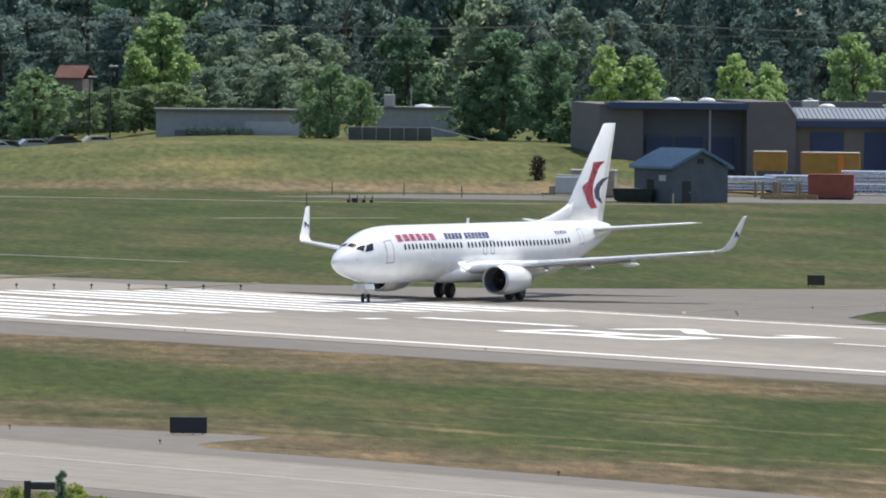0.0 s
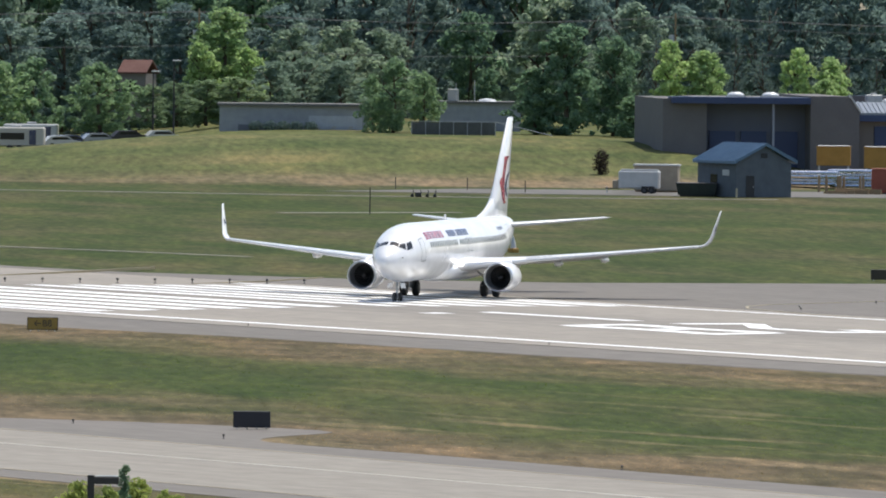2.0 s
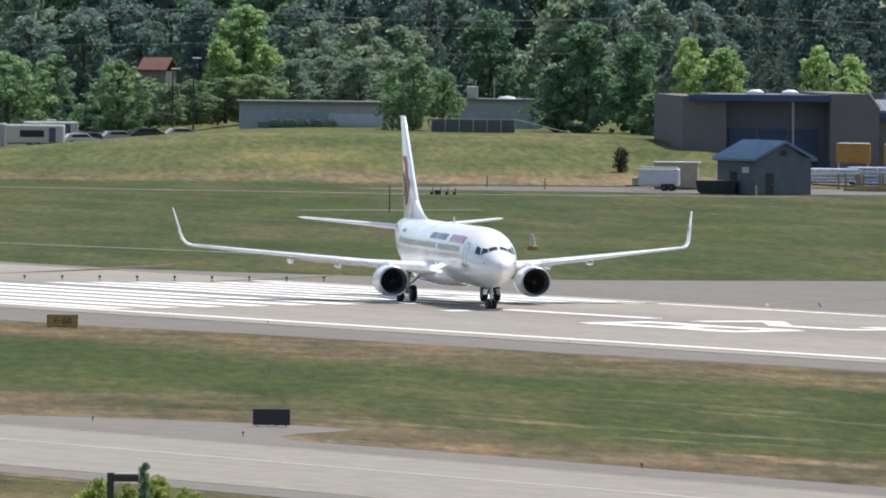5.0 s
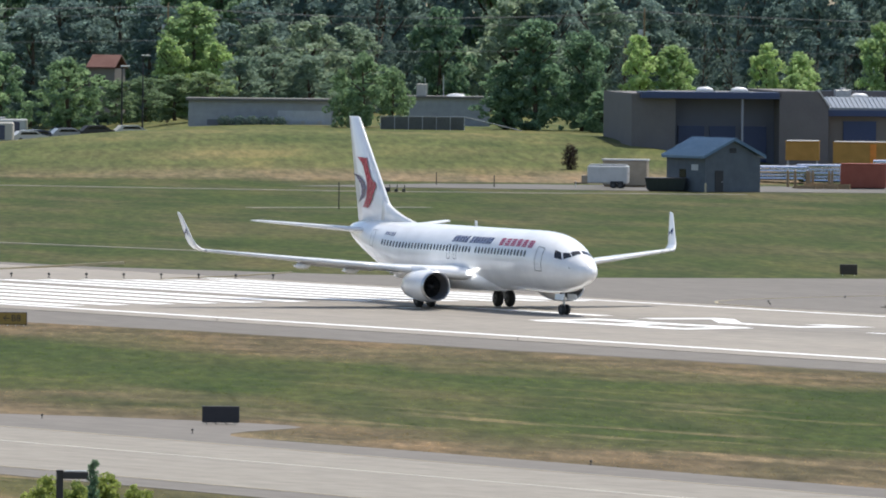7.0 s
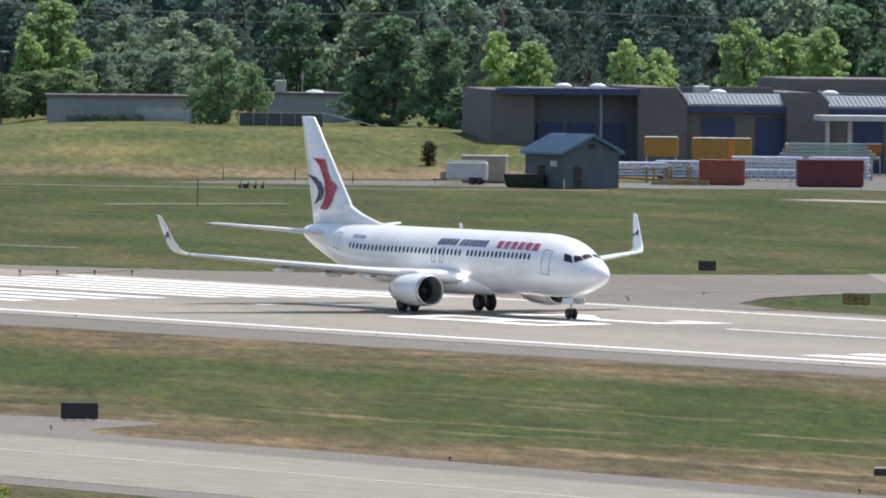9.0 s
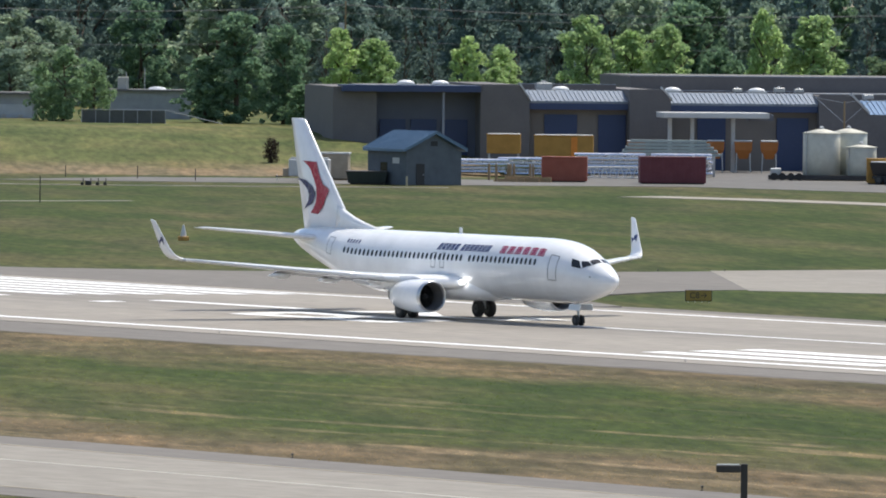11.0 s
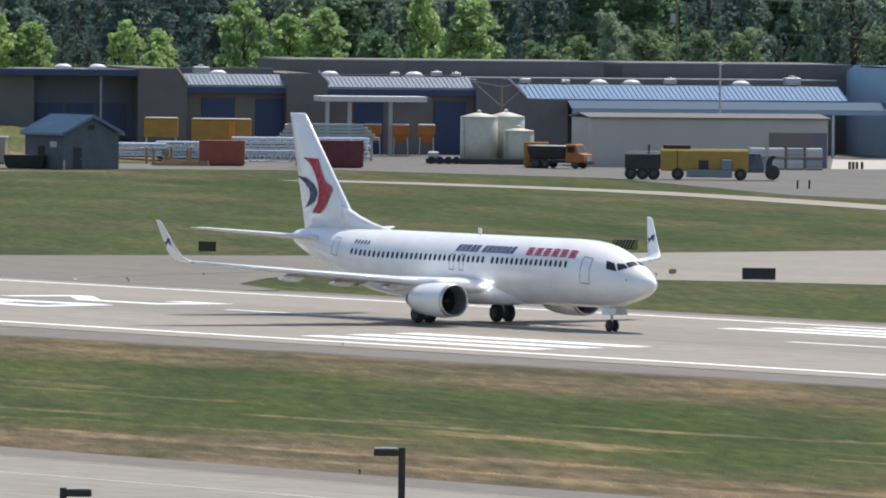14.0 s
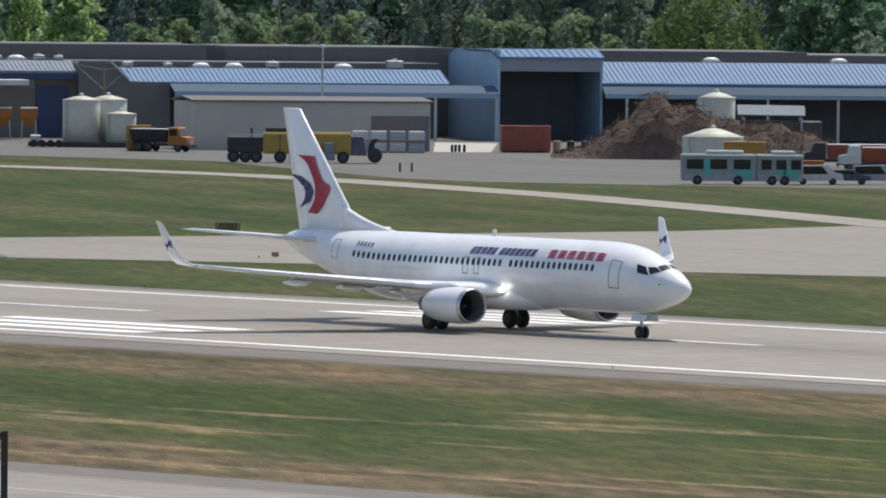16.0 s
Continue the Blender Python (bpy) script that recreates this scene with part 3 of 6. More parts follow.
def build_airliner():
    jet = thing("airliner", "white twin-engine airliner with red and navy swallow on its fin", "airliner")
    n = 40
    rings = []
    for x in [19.86, 19.8, 19.7, 19.55, 19.3, 19.0, 18.6, 18.2, 17.7, 17.2, 16.7, 16.2, 15.6, 15, 14.3, 13.5, 12.5, *np.arange(11, -7, -1.0), -7, -8, -9, -10, -11, -12, -13, -14, -15, -16, -17, -17.6, -18.1, -18.5]:
        zc, hw, hh = fus_at(x)
        rings.append([(x, hw * math.sin(2 * math.pi * i / n), zc + hh * math.cos(2 * math.pi * i / n)) for i in range(n)])
    body = part("fuselage", loft(bmesh.new(), rings), SKIN, jet, smooth=True)
    # belly fairing
    rings = []
    for x, w, z0, z1 in ((7.8, 0.3, 1.7, 2.2), (7.0, 1.2, 1.36, 2.4), (5.5, 1.75, 1.22, 2.7), (2, 1.98, 1.16, 2.9), (-2, 1.98, 1.16, 2.9), (-4.5, 1.7, 1.24, 2.7), (-6.2, 1.0, 1.45, 2.4), (-7.0, 0.3, 1.7, 2.1)):
        rings.append([(x, w * math.copysign(abs(math.sin(a)) ** 0.6, math.sin(a)), (z0 + z1) / 2 + (z1 - z0) / 2 * math.cos(a)) for a in (2 * math.pi * i / 20 for i in range(20))])
    part("belly_fairing", loft(bmesh.new(), rings), SKIN, jet, smooth=True)
    part("tail_exhaust", lathe(bmesh.new(), ((-18.72, 0.1), (-18.7, 0.17), (-18.45, 0.2)), 12, "X", (0, 0, 4.68)), TITAN, jet, "dark tail exhaust")
    # fin, dorsal fillet, stabilisers
    fin = part("fin", loft(bmesh.new(), [airfoil((le, 0, z), (te, 0, z), th, lean=(0, 1, 0)) for z, le, te, th in FIN] + [airfoil((-17.62, 0, 12.27), (-19.1, 0, 12.27), 0.06, lean=(0, 1, 0))]), SKIN, jet, smooth=True)
    rings = []
    for x, z, w in ((-7.6, 5.34, 0.02), (-8.6, 5.5, 0.07), (-9.8, 5.74, 0.11), (-11.0, 6.05, 0.15), (-12.3, 6.5, 0.2), (-13.0, 6.9, 0.2)):
        rings.append([(x, -w - 0.12, 5.0), (x, -w, z - 0.15), (x, 0, z), (x, w, z - 0.15), (x, w + 0.12, 5.0)])
    part("dorsal_fin", loft(bmesh.new(), rings), SKIN, jet, smooth=True)
    for side in (-1, 1):
        red = fin_mark(bmesh.new(), [(-15.75, 9.75), (-15.5, 9.1), (-15.0, 8.35), (-14.25, 8.0), (-14.55, 7.5), (-14.9, 6.9), (-15.45, 6.4)], [(-17.35, 9.8), (-16.5, 9.4), (-15.95, 8.6), (-15.7, 8.1), (-15.65, 7.6), (-15.8, 7.05), (-16.4, 6.45)], side)
        part("red_emblem", red, RED, fin, "red swept emblem")
        blue = fin_mark(bmesh.new(), [(-18.05, 8.68), (-17.0, 8.55), (-16.15, 8.15), (-15.8, 7.7), (-16.1, 7.12), (-17.25, 6.68)], [(-18.05, 8.66), (-17.3, 8.3), (-16.8, 7.95), (-16.62, 7.65), (-16.7, 7.25), (-17.25, 6.66)], side)
        part("navy_emblem", blue, BLUE, fin, "navy crescent emblem")
        stab = [airfoil((x0, side * y, z), (x1, side * y, z), th) for y, x0, x1, z, th in ((0.2, -13.6, -17.7, 4.62, 0.42), (1.0, -14.05, -17.85, 4.68, 0.36), (6.9, -17.7, -19.35, 5.2, 0.16), (7.15, -18.2, -19.4, 5.22, 0.04))]
        part("tailplane", loft(bmesh.new(), stab), WINGSKIN, jet, smooth=True)
        # wing with blended winglet
        secs = [airfoil((le, side * y, z), (te, side * y, z), th) for y, le, te, z, th in WING]
        wing = part("wing", loft(bmesh.new(), secs), SKIN, jet, smooth=True)
        secs = []
        for y, z, x0, x1, th, tilt in ((16.85, 3.615, -3.53, -5.19, 0.19, 0.1), (17.2, 3.72, -3.85, -5.3, 0.16, 0.45), (17.42, 3.98, -4.2, -5.5, 0.13, 0.9), (17.55, 4.4, -4.6, -5.75, 0.11, 1.2), (17.9, 6.0, -5.75, -6.3, 0.06, 1.35), (17.92, 6.1, -5.98, -6.36, 0.03, 1.35)):
            secs.append(airfoil((x0, side * y, z), (x1, side * y, z), th, lean=(0, -side * math.sin(tilt), math.cos(tilt))))
        winglet = part("winglet", loft(bmesh.new(), secs), SKIN, wing, smooth=True)
        for face in (-1, 1):
            bm = bmesh.new()
            for poly, off in ((((-5.1, 5.05), (-5.35, 5.0), (-5.55, 4.7), (-5.3, 4.75), (-5.05, 4.55)), 0.0), (((-5.35, 4.75), (-5.75, 4.85), (-5.6, 4.6), (-5.75, 4.35)), 0.0)):
                pts = [(x, side * (17.55 + (z - 4.4) * 0.219) + face * side * 0.075, z) for x, z in poly]
                bm.faces.new([bm.verts.new(p) for p in pts])
            part("winglet_emblem", bm, BLUE, winglet, "small dark emblem")
        # bright metal leading edge
        secs = []
        for y in (5.9, 8, 10, 12, 14, 16.6):
            le, te, z, th = wing_at(y)
            c = (le - te)
            secs.append([(le + 0.015, side * y, z), (le - 0.03 * c, side * y, z + th * 0.33), (le - 0.09 * c, side * y, z + th * 0.49), (le - 0.1 * c, side * y, z + th * 0.35), (le - 0.06 * c, side * y, z), (le - 0.08 * c, side * y, z - th * 0.41)])
        part("slat", loft(bmesh.new(), secs), WINGSKIN, wing, "pale metal leading edge", True)
        # flaps let down for take-off
        for y0, y1, drop in ((2.0, 4.2, 0.34), (5.6, 10.4, 0.3)):
            secs = []
            for y in (y0, y1):
                le, te, z, th = wing_at(y)
                secs.append(airfoil((te + 0.25, side * y, z - 0.06), (te - (0.75 if y0 < 5 else 0.62), side * y, z - drop), 0.14))
            part("flap", loft(bmesh.new(), secs), FLAPGREY, wing, "lowered grey flap", True)
        for y in (3.6, 7.2, 10.3):
            le, te, z, th = wing_at(y)
            prof = [(te + 1.5, z - 0.3, 0.03), (te + 0.9, z - 0.42, 0.15), (te, z - 0.42, 0.19), (te - 0.7, z - 0.42, 0.14), (te - 1.3, z - 0.44, 0.03)]
            part("flap_fairing", loft(bmesh.new(), [[(x, side * y + r * 0.8 * math.cos(a), zz + r * math.sin(a)) for a in (2 * math.pi * i / 10 for i in range(10))] for x, zz, r in prof]), WINGSKIN, wing, smooth=True)
        bm = lathe(bmesh.new(), ((0, 0.02), (0.1, 0.09), (0.3, 0.1), (0.5, 0.02)), 10, "X", (-4.0, side * 16.95, 3.62))
        part("navigation_light", bm, mat("lamp_glass", (0.5, 0.52, 0.54), rough=0.1), wing, "clear wingtip lamp")
        bm = bmesh.new()
        box(bm, 5.02, 5.2, side * 1.98 - 0.16, side * 1.98 + 0.16, 2.3, 2.56, 0.05)
        lamp = bpy.data.materials.get("landing_lamp") or mat("landing_lamp", (0.9, 0.9, 0.85), rough=0.1)
        bs = lamp.node_tree.nodes["Principled BSDF"]
        bs.inputs["Emission Color"].default_value, bs.inputs["Emission Strength"].default_value = (1, 0.98, 0.92, 1), 8.0
        part("landing_lamp", bm, lamp, jet, "lit landing lamp in the wing root")
        # engine
        y, zc = side * 4.83, 1.52
        eng = part("engine", lathe(bmesh.new(), ((6.12, 0.93), (6.2, 0.955), (6.12, 1.0), (5.8, 1.05), (5.0, 1.09), (4.2, 1.07), (3.2, 0.97), (2.45, 0.84), (2.4, 0.8), (2.6, 0.74)), 36, "X", (0, y, zc), 0.93, False), SKIN, jet, "white rounded engine nacelle", True)
        part("inlet_lip", lathe(bmesh.new(), ((6.06, 0.862), (6.12, 0.882), (6.19, 0.92), (6.225, 0.955), (6.15, 1.012), (5.98, 1.04)), 36, "X", (0, y, zc), 0.93, False), BARE, eng, "polished inlet lip", True)
        part("inlet_duct", lathe(bmesh.new(), ((5.02, 0.78), (5.5, 0.8), (5.9, 0.838), (6.07, 0.863)), 36, "X", (0, y, zc), 0.93, False), DUCT, eng, "grey inlet lining", True)
        part("fan_case", lathe(bmesh.new(), ((4.98, 0.02), (5.0, 0.78), (5.03, 0.785)), 36, "X", (0, y, zc), 0.93, False), DARK, eng, "dark fan case behind the blades")
        part("spinner", lathe(bmesh.new(), ((5.05, 0.25), (5.3, 0.2), (5.5, 0.1), (5.58, 0.01)), 16, "X", (0, y, zc)), RIM, eng, "dark spinner", smooth=True)
        bm = bmesh.new()
        for i in range(24):
            a = 2 * math.pi * i / 24
            for_r = [(5.08, 0.22, a), (5.2, 0.22, a + 0.12), (5.24, 0.74, a + 0.3), (5.08, 0.74, a + 0.18)]
            bm.faces.new([bm.verts.new((x, y + r * math.cos(t), zc + r * math.sin(t))) for x, r, t in for_r])
        part("fan", bm, TITAN, eng, "ring of fan blades")
        part("core_nozzle", lathe(bmesh.new(), ((2.9, 0.62), (2.3, 0.56), (1.6, 0.42), (1.55, 0.38), (1.6, 0.3)), 24, "X", (0, y, zc)), TITAN, eng, "metal core nozzle", True)
        part("exhaust_plug", lathe(bmesh.new(), ((1.9, 0.28), (1.4, 0.2), (0.95, 0.02)), 16, "X", (0, y, zc)), TITAN, eng, smooth=True)
        pyl = []
        for x, w, z0, z1 in ((5.2, 0.05, 2.45, 2.58), (4.2, 0.2, 2.35, 2.8), (2.6, 0.24, 2.1, 2.75), (0.5, 0.2, 2.0, 2.5), (-0.6, 0.05, 2.2, 2.45)):
            pyl.append([(x, y - w, z0), (x, y + w, z0), (x, y + w * 0.7, z1), (x, y - w * 0.7, z1)])
        part("pylon", loft(bmesh.new(), pyl), SKIN, eng, smooth=True)
        # cabin windows, doors, lettering blocks
        for k in range(46):
            x = 13.3 - 0.508 * k
            if abs(x - 5.15) < 0.3:
                continue
            bm = bmesh.new()
            d0, d1 = 68.0, 79.5
            skin_patch(bm, (x - 0.1, d0), (x + 0.1, d0), (x + 0.135, (d0 + d1) / 2), (x - 0.135, (d0 + d1) / 2), side, 1, 2)
            skin_patch(bm, (x - 0.135, (d0 + d1) / 2), (x + 0.135, (d0 + d1) / 2), (x + 0.1, d1), (x - 0.1, d1), side, 1, 2)
            part("cabin_window", bm, GLASSY, body)
        for x0, x1, d0, d1 in ((14.75, 15.6, 54, 104), (-12.1, -11.35, 50, 92), (2.25, 2.75, 66, 94), (1.2, 1.7, 66, 94)):
            bm = bmesh.new()
            w = 0.045
            dw = 1.5
            for a in ((x0, x1, d0, d0 + dw), (x0, x1, d1 - dw, d1), (x0, x0 + w, d0, d1), (x1 - w, x1, d0, d1)):
                rect_patch(bm, *a, side, na=8)
            part("cabin_door", bm, SEAM, body, "outlined cabin door")
        # the airline's name, as plain bars in its colours
        for k in range(6):
            x0 = 8.9 + 0.88 * k
            bm = bmesh.new()
            for d0, d1 in ((45.5, 49.0), (50.4, 54.0), (55.2, 58.0), (59.0, 61.6)):
                rect_patch(bm, x0, x0 + 0.7, d0, d1, side, 0.03 * -side)
            rect_patch(bm, x0 + 0.29, x0 + 0.41, 44.5, 61.6, side, 0.03 * -side, lift=0.014)
            part("lettering", bm, RED, body, "red bar in place of a character")
        x = 1.5
        for gap in ([0] * 5 + [0.3] + [0] * 7)[::side * -1]:
            x += gap
            if gap:
                continue
            bm = rect_patch(bmesh.new(), x, x + 0.17, 45.5, 60.5, side, 0.16 * -side)
            rect_patch(bm, x + 0.21, x + 0.38, 45.5, 60.5, side, 0.16 * -side)
            part("lettering", bm, BLUE, body, "pair of navy bars in place of a letter")
            x += 0.49
        for k in range(5):
            part("registration_bar", rect_patch(bmesh.new(), -9.6 + 0.36 * k, -9.42 + 0.36 * k, 49, 57.5, side, 0.05), BLUE, body, "dark registration bar")
        # flight-deck panes
        for c in (((18.32, 4), (18.22, 36), (17.78, 30), (17.88, 3.5)), ((18.18, 39), (17.72, 60), (17.32, 43), (17.75, 33)), ((17.62, 63), (16.85, 66), (16.6, 48), (17.2, 45))):
            part("flight_deck_window", skin_patch(bmesh.new(), *c, side, 4, 4, 0.014), GLASSY, body, "dark flight-deck window")
        part("probe", tubed(skin_point(18.4, 80, side, 0.0), skin_point(18.55, 80, side, 0.14), 0.04, 0.03, n=6), DARK, body)
        # main undercarriage
        leg = part("main_gear", tubed((0, side * 2.86, 0.55), (0.1, side * 2.7, 2.4), 0.13, 0.16, n=12), STEEL, jet, "steel undercarriage leg")
        tube(bm := bmesh.new(), (0, side * 2.86, 1.0), (0.05, side * 1.6, 2.1), 0.07, n=8)
        part("brace", bm, STEEL, leg)
        part("gear_door", boxed(-0.55, 0.5, side * 3.3 - 0.03, side * 3.3 + 0.03, 1.3, 2.35, 0.02), SKIN, leg)
        for off in (-0.43, 0.43):
            wheel = part("wheel", lathe(bmesh.new(), ((-0.2, 0.3), (-0.2, 0.47), (-0.14, 0.54), (0.0, 0.56), (0.14, 0.54), (0.2, 0.47), (0.2, 0.3)), 28, "Y"), TYRE, leg, "black tyre", True)
            wheel.location = (0, side * 2.86 + off, 0.56)
            part("rim", lathe(bmesh.new(), ((-0.17, 0.05), (-0.215, 0.12), (-0.205, 0.29), (0.205, 0.29), (0.215, 0.12), (0.17, 0.05)), 18, "Y"), RIM, wheel, "dark metal rim")
            WHEELS.append(wheel)
    # nose undercarriage, steered about its leg
    nose = part("nose_gear", tubed((0, 0, 0.35), (-0.1, 0, 1.7), 0.07, 0.1, n=12), STEEL, jet, "steel nose leg")
    nose.location = (15.6, 0, 0)
    part("axle", tubed((0, -0.3, 0.35), (0, 0.3, 0.35), 0.05, n=8), STEEL, nose)
    part("taxi_lamp", lathe(bmesh.new(), ((0.1, 0.02), (0.14, 0.09), (0.2, 0.1), (0.22, 0.02)), 12, "X", (0, 0, 1.05)), mat("lamp_lens", (0.7, 0.7, 0.68), rough=0.1), nose, "round taxi lamp")
    for off in (-0.2, 0.2):
        wheel = part("wheel", lathe(bmesh.new(), ((-0.1, 0.18), (-0.1, 0.29), (-0.06, 0.34), (0.06, 0.34), (0.1, 0.29), (0.1, 0.18)), 24, "Y", (0, off, 0.345)), TYRE, nose, "black tyre", True)
        part("rim", lathe(bmesh.new(), ((-0.11, 0.04), (-0.115, 0.17), (0.115, 0.17), (0.11, 0.04)), 16, "Y", (0, off, 0.345)), RIM, wheel)
        part("nose_gear_door", loft(bmesh.new(), [[(x, off * 2.0 - 0.02, 1.35), (x, off * 2.0 + 0.02, 1.35), (x, off * 2.4 + 0.02, z), (x, off * 2.4 - 0.02, z)] for x, z in ((15.2, 0.98), (16.4, 0.98), (16.5, 1.08))]), SKIN, jet)
    for x, h in ((1.9, 0.4),):
        part("antenna", loft(bmesh.new(), [[(x - 0.05 * k, -0.03, 5.33 + k * h), (x - 0.32, -0.03, 5.33 + k * h), (x - 0.32, 0.03, 5.33 + k * h), (x - 0.05 * k, 0.03, 5.33 + k * h)] for k in (0, 1)]), SKIN, jet)
    return jet, nose


WHEELS = []


# ---- workshops across the yard: u along the front, v away from the field ----
YARD_M = pose(-332.78, 377.01, 0, 0, 0, 64)
CMU = mat("grey_brown_block_wall", (0.145, 0.135, 0.133), (0.19, 0.176, 0.172), 0.9, scale=0.3, fine=5, bump=0.01)
TAN = mat("tan_wall", (0.19, 0.168, 0.15), (0.235, 0.208, 0.183), 0.85, scale=0.3)
CREAM = mat("cream_metal_wall", (0.5, 0.48, 0.43), (0.44, 0.42, 0.38), 0.6, scale=0.25, stretch=(1, 1, 0.3))
ROOFGREY = mat("pale_standing_seam_roof", (0.23, 0.26, 0.30), (0.19, 0.22, 0.26), 0.4, 0.3, scale=0.4)
ROOFBLUE = mat("blue_standing_seam_roof", (0.1, 0.19, 0.33), (0.13, 0.225, 0.37), 0.55, 0.1, scale=0.4)
FASCIA = mat("pale_blue_cladding", (0.25, 0.36, 0.46), (0.215, 0.315, 0.41), 0.5, scale=0.3)
DEEPBLUE = mat("dark_blue_trim", (0.032, 0.055, 0.13), (0.042, 0.066, 0.15), 0.5)
HEADER = mat("grey_blue_cladding", (0.27, 0.29, 0.34), (0.23, 0.25, 0.3), 0.5, scale=0.5)
# dark grey, so the shade inside open sheds and doorways sits in the colour
NIGHT = mat("interior_shade_grey", (0.15, 0.158, 0.18), (0.2, 0.208, 0.23), 0.9, scale=0.3)
DOCKBLUE = mat("dock_slate_blue", (0.125, 0.14, 0.185), (0.155, 0.17, 0.215), 0.8, scale=0.4)
SKIRT = mat("weathered_blue_sheet", (0.075, 0.115, 0.17), (0.1, 0.145, 0.2), 0.75, scale=0.4, spec=0.2)
CLAD = mat("sky_blue_cladding", (0.37, 0.54, 0.67), (0.33, 0.48, 0.61), 0.55, scale=0.3)
DOME = mat("white_skylight", (0.85, 0.85, 0.84), (0.78, 0.78, 0.78), 0.25)
FLATROOF = mat("gravel_flat_roof", (0.15, 0.145, 0.14), (0.2, 0.195, 0.185), 0.95, scale=0.5, fine=6)
WHITEWALL = mat("white_painted_wall", (0.6, 0.6, 0.59), (0.52, 0.52, 0.51), 0.7, scale=0.3)


def seam_roof(name, parent, u0, u1, v0, z0, v1, z1, material, pitch=0.6, label=""):
    """A sloping metal roof from its eave (v0, z0) to its top (v1, z1) with raised seams."""
    base = part(name, loft(bmesh.new(), [[(u, v0, z0), (u, v1, z1), (u, v1, z1 - 0.25), (u, v0, z0 - 0.25)] for u in (u0, u1)]), material, parent, label)
    bm = bmesh.new()
    n = int((u1 - u0) / pitch)
    for i in range(n + 1):
        u = u0 + (u1 - u0) * i / n
        loft(bm, [[(u - 0.04, v0 - 0.02, z0 + 0.003), (u + 0.04, v0 - 0.02, z0 + 0.003), (u + 0.04, v0 - 0.02, z0 + 0.09), (u - 0.04, v0 - 0.02, z0 + 0.09)],
                  [(u - 0.04, v1, z1 + 0.003), (u + 0.04, v1, z1 + 0.003), (u + 0.04, v1, z1 + 0.09), (u - 0.04, v1, z1 + 0.09)]])
    part("roof_seams", bm, material, base, kind="stuff")
    return base


def build_workshops():
    hall = thing("workshop_building", "long grey-brown block workshop with blue metal roofs", "building", YARD_M)
    w = lambda *a, m=CMU, n="wall", lab="": part(n, boxed(*a), m, hall, lab)
    # west hall with a deep open dock under its roof
    w(-108.5, -103.6, 0, 24, 0, 9.0)
    w(-92.1, -87.7, 0, 24, 0, 9.4)
    # walls whose top corner is cut down along the next roof's rake, under a white board
    for u0, cut, u1, low, high, v in ((-92.1, -87.6, -86.6, 7.55, 9.3, -1.2), (-75.4, -71.7, -70.75, 7.75, 9.0, -1.8)):
        part("raked_wall", loft(bmesh.new(), [[(u0, b, 0), (u1, b, 0), (u1, b, low), (cut, b, high), (u0, b, high)] for b in (v, v + 0.3)]), CMU, hall)
        part("barge_board", loft(bmesh.new(), [[(u, v - 0.2, z), (u, v - 0.2, z + 0.3), (u, v + 0.8, z + 0.3), (u, v + 0.8, z)] for u, z in ((cut - 0.1, high + 0.02), (u1 + 0.12, low + 0.02))]), WHITEWALL, hall, "white barge board")
    w(-92.1, -87.7, -0.89, -0.01, 0, 9.25, n="wall_return")
    w(-103.6, -92.1, 2.8, 24, 0, 9.0, m=DOCKBLUE, n="dock_back_wall", lab="dark slate-blue wall at the back of the dock")
    w(-107.6, -91.9, -1.2, 2.8, 8.5, 9.22, m=DEEPBLUE, n="dock_roof", lab="dark blue dock roof edge")
    w(-96.3, -96.05, -0.6, -0.35, 0, 8.5, m=HEADER, n="dock_post")
    for u in (-102.9, -99.4, -95.9):
        w(u, u + 2.9, 2.5, 2.77, 0, 5.4, m=DEEPBLUE, n="dock_shutter", lab="dark blue shutter at the back of the dock")
    # two bays with low pale roofs between taller piers
    w(-86.6, -75.4, 0.4, 24, 0, 7.2, n="front_wall", m=TAN)
    w(-75.4, -71.8, -1.5, 24, 0, 8.95, n="pier")
    w(-71.8, -70.75, -1.5, 0.4, 0, 7.6, n="pier")
    w(-70.75, -53.9, 0.4, 24, 0, 7.0, n="front_wall", m=TAN)
    for u0, u1, eave, top in ((-86.6, -75.4, 7.6, 8.75), (-70.75, -53.9, 7.48, 8.58)):
        seam_roof("roof", hall, u0, u1, -0.8, eave, 3.6, top, ROOFGREY, 0.5, label="pale standing-seam roof")
        w(u0, u1, -0.78, -0.6, eave - 0.95, eave - 0.26, m=DEEPBLUE, n="fascia", lab="dark blue fascia under the eave")
        w(u0, u1, 8.0, 8.3, 7.0, 9.35 if u0 < -80 else 8.75, n="parapet")
        w(u0, u1, 7.95, 8.35, 9.354 if u0 < -80 else 8.754, 9.44 if u0 < -80 else 8.84, m=HEADER, n="coping")
    for u0, u1, z in ((-84.7, -81.0, 6.1), (-78.6, -75.5, 6.1), (-67.4, -64.2, 5.9), (-58.4, -54.8, 5.9)):
        door = w(u0, u1, 0.2, 0.396, 0, z, m=DEEPBLUE, n="roller_door", lab="dark blue roller door")
        bm = bmesh.new()
        for k in range(12):
            box(bm, u0 + 0.05, u1 - 0.05, 0.16, 0.198, 0.1 + 0.47 * k, 0.5 + 0.47 * k)
        part("slats", bm, DEEPBLUE, door)
    # stepped pier before the blue shed: its top is cut down along the roof's rake
    part("pier", loft(bmesh.new(), [[(-53.9, v, 0), (-43.5, v, 0), (-43.5, v, 6.3), (-48.3, v, 6.4), (-50.2, v, 8.45), (-53.9, v, 8.65)] for v in (-1.5, -1.2)]), CMU, hall)
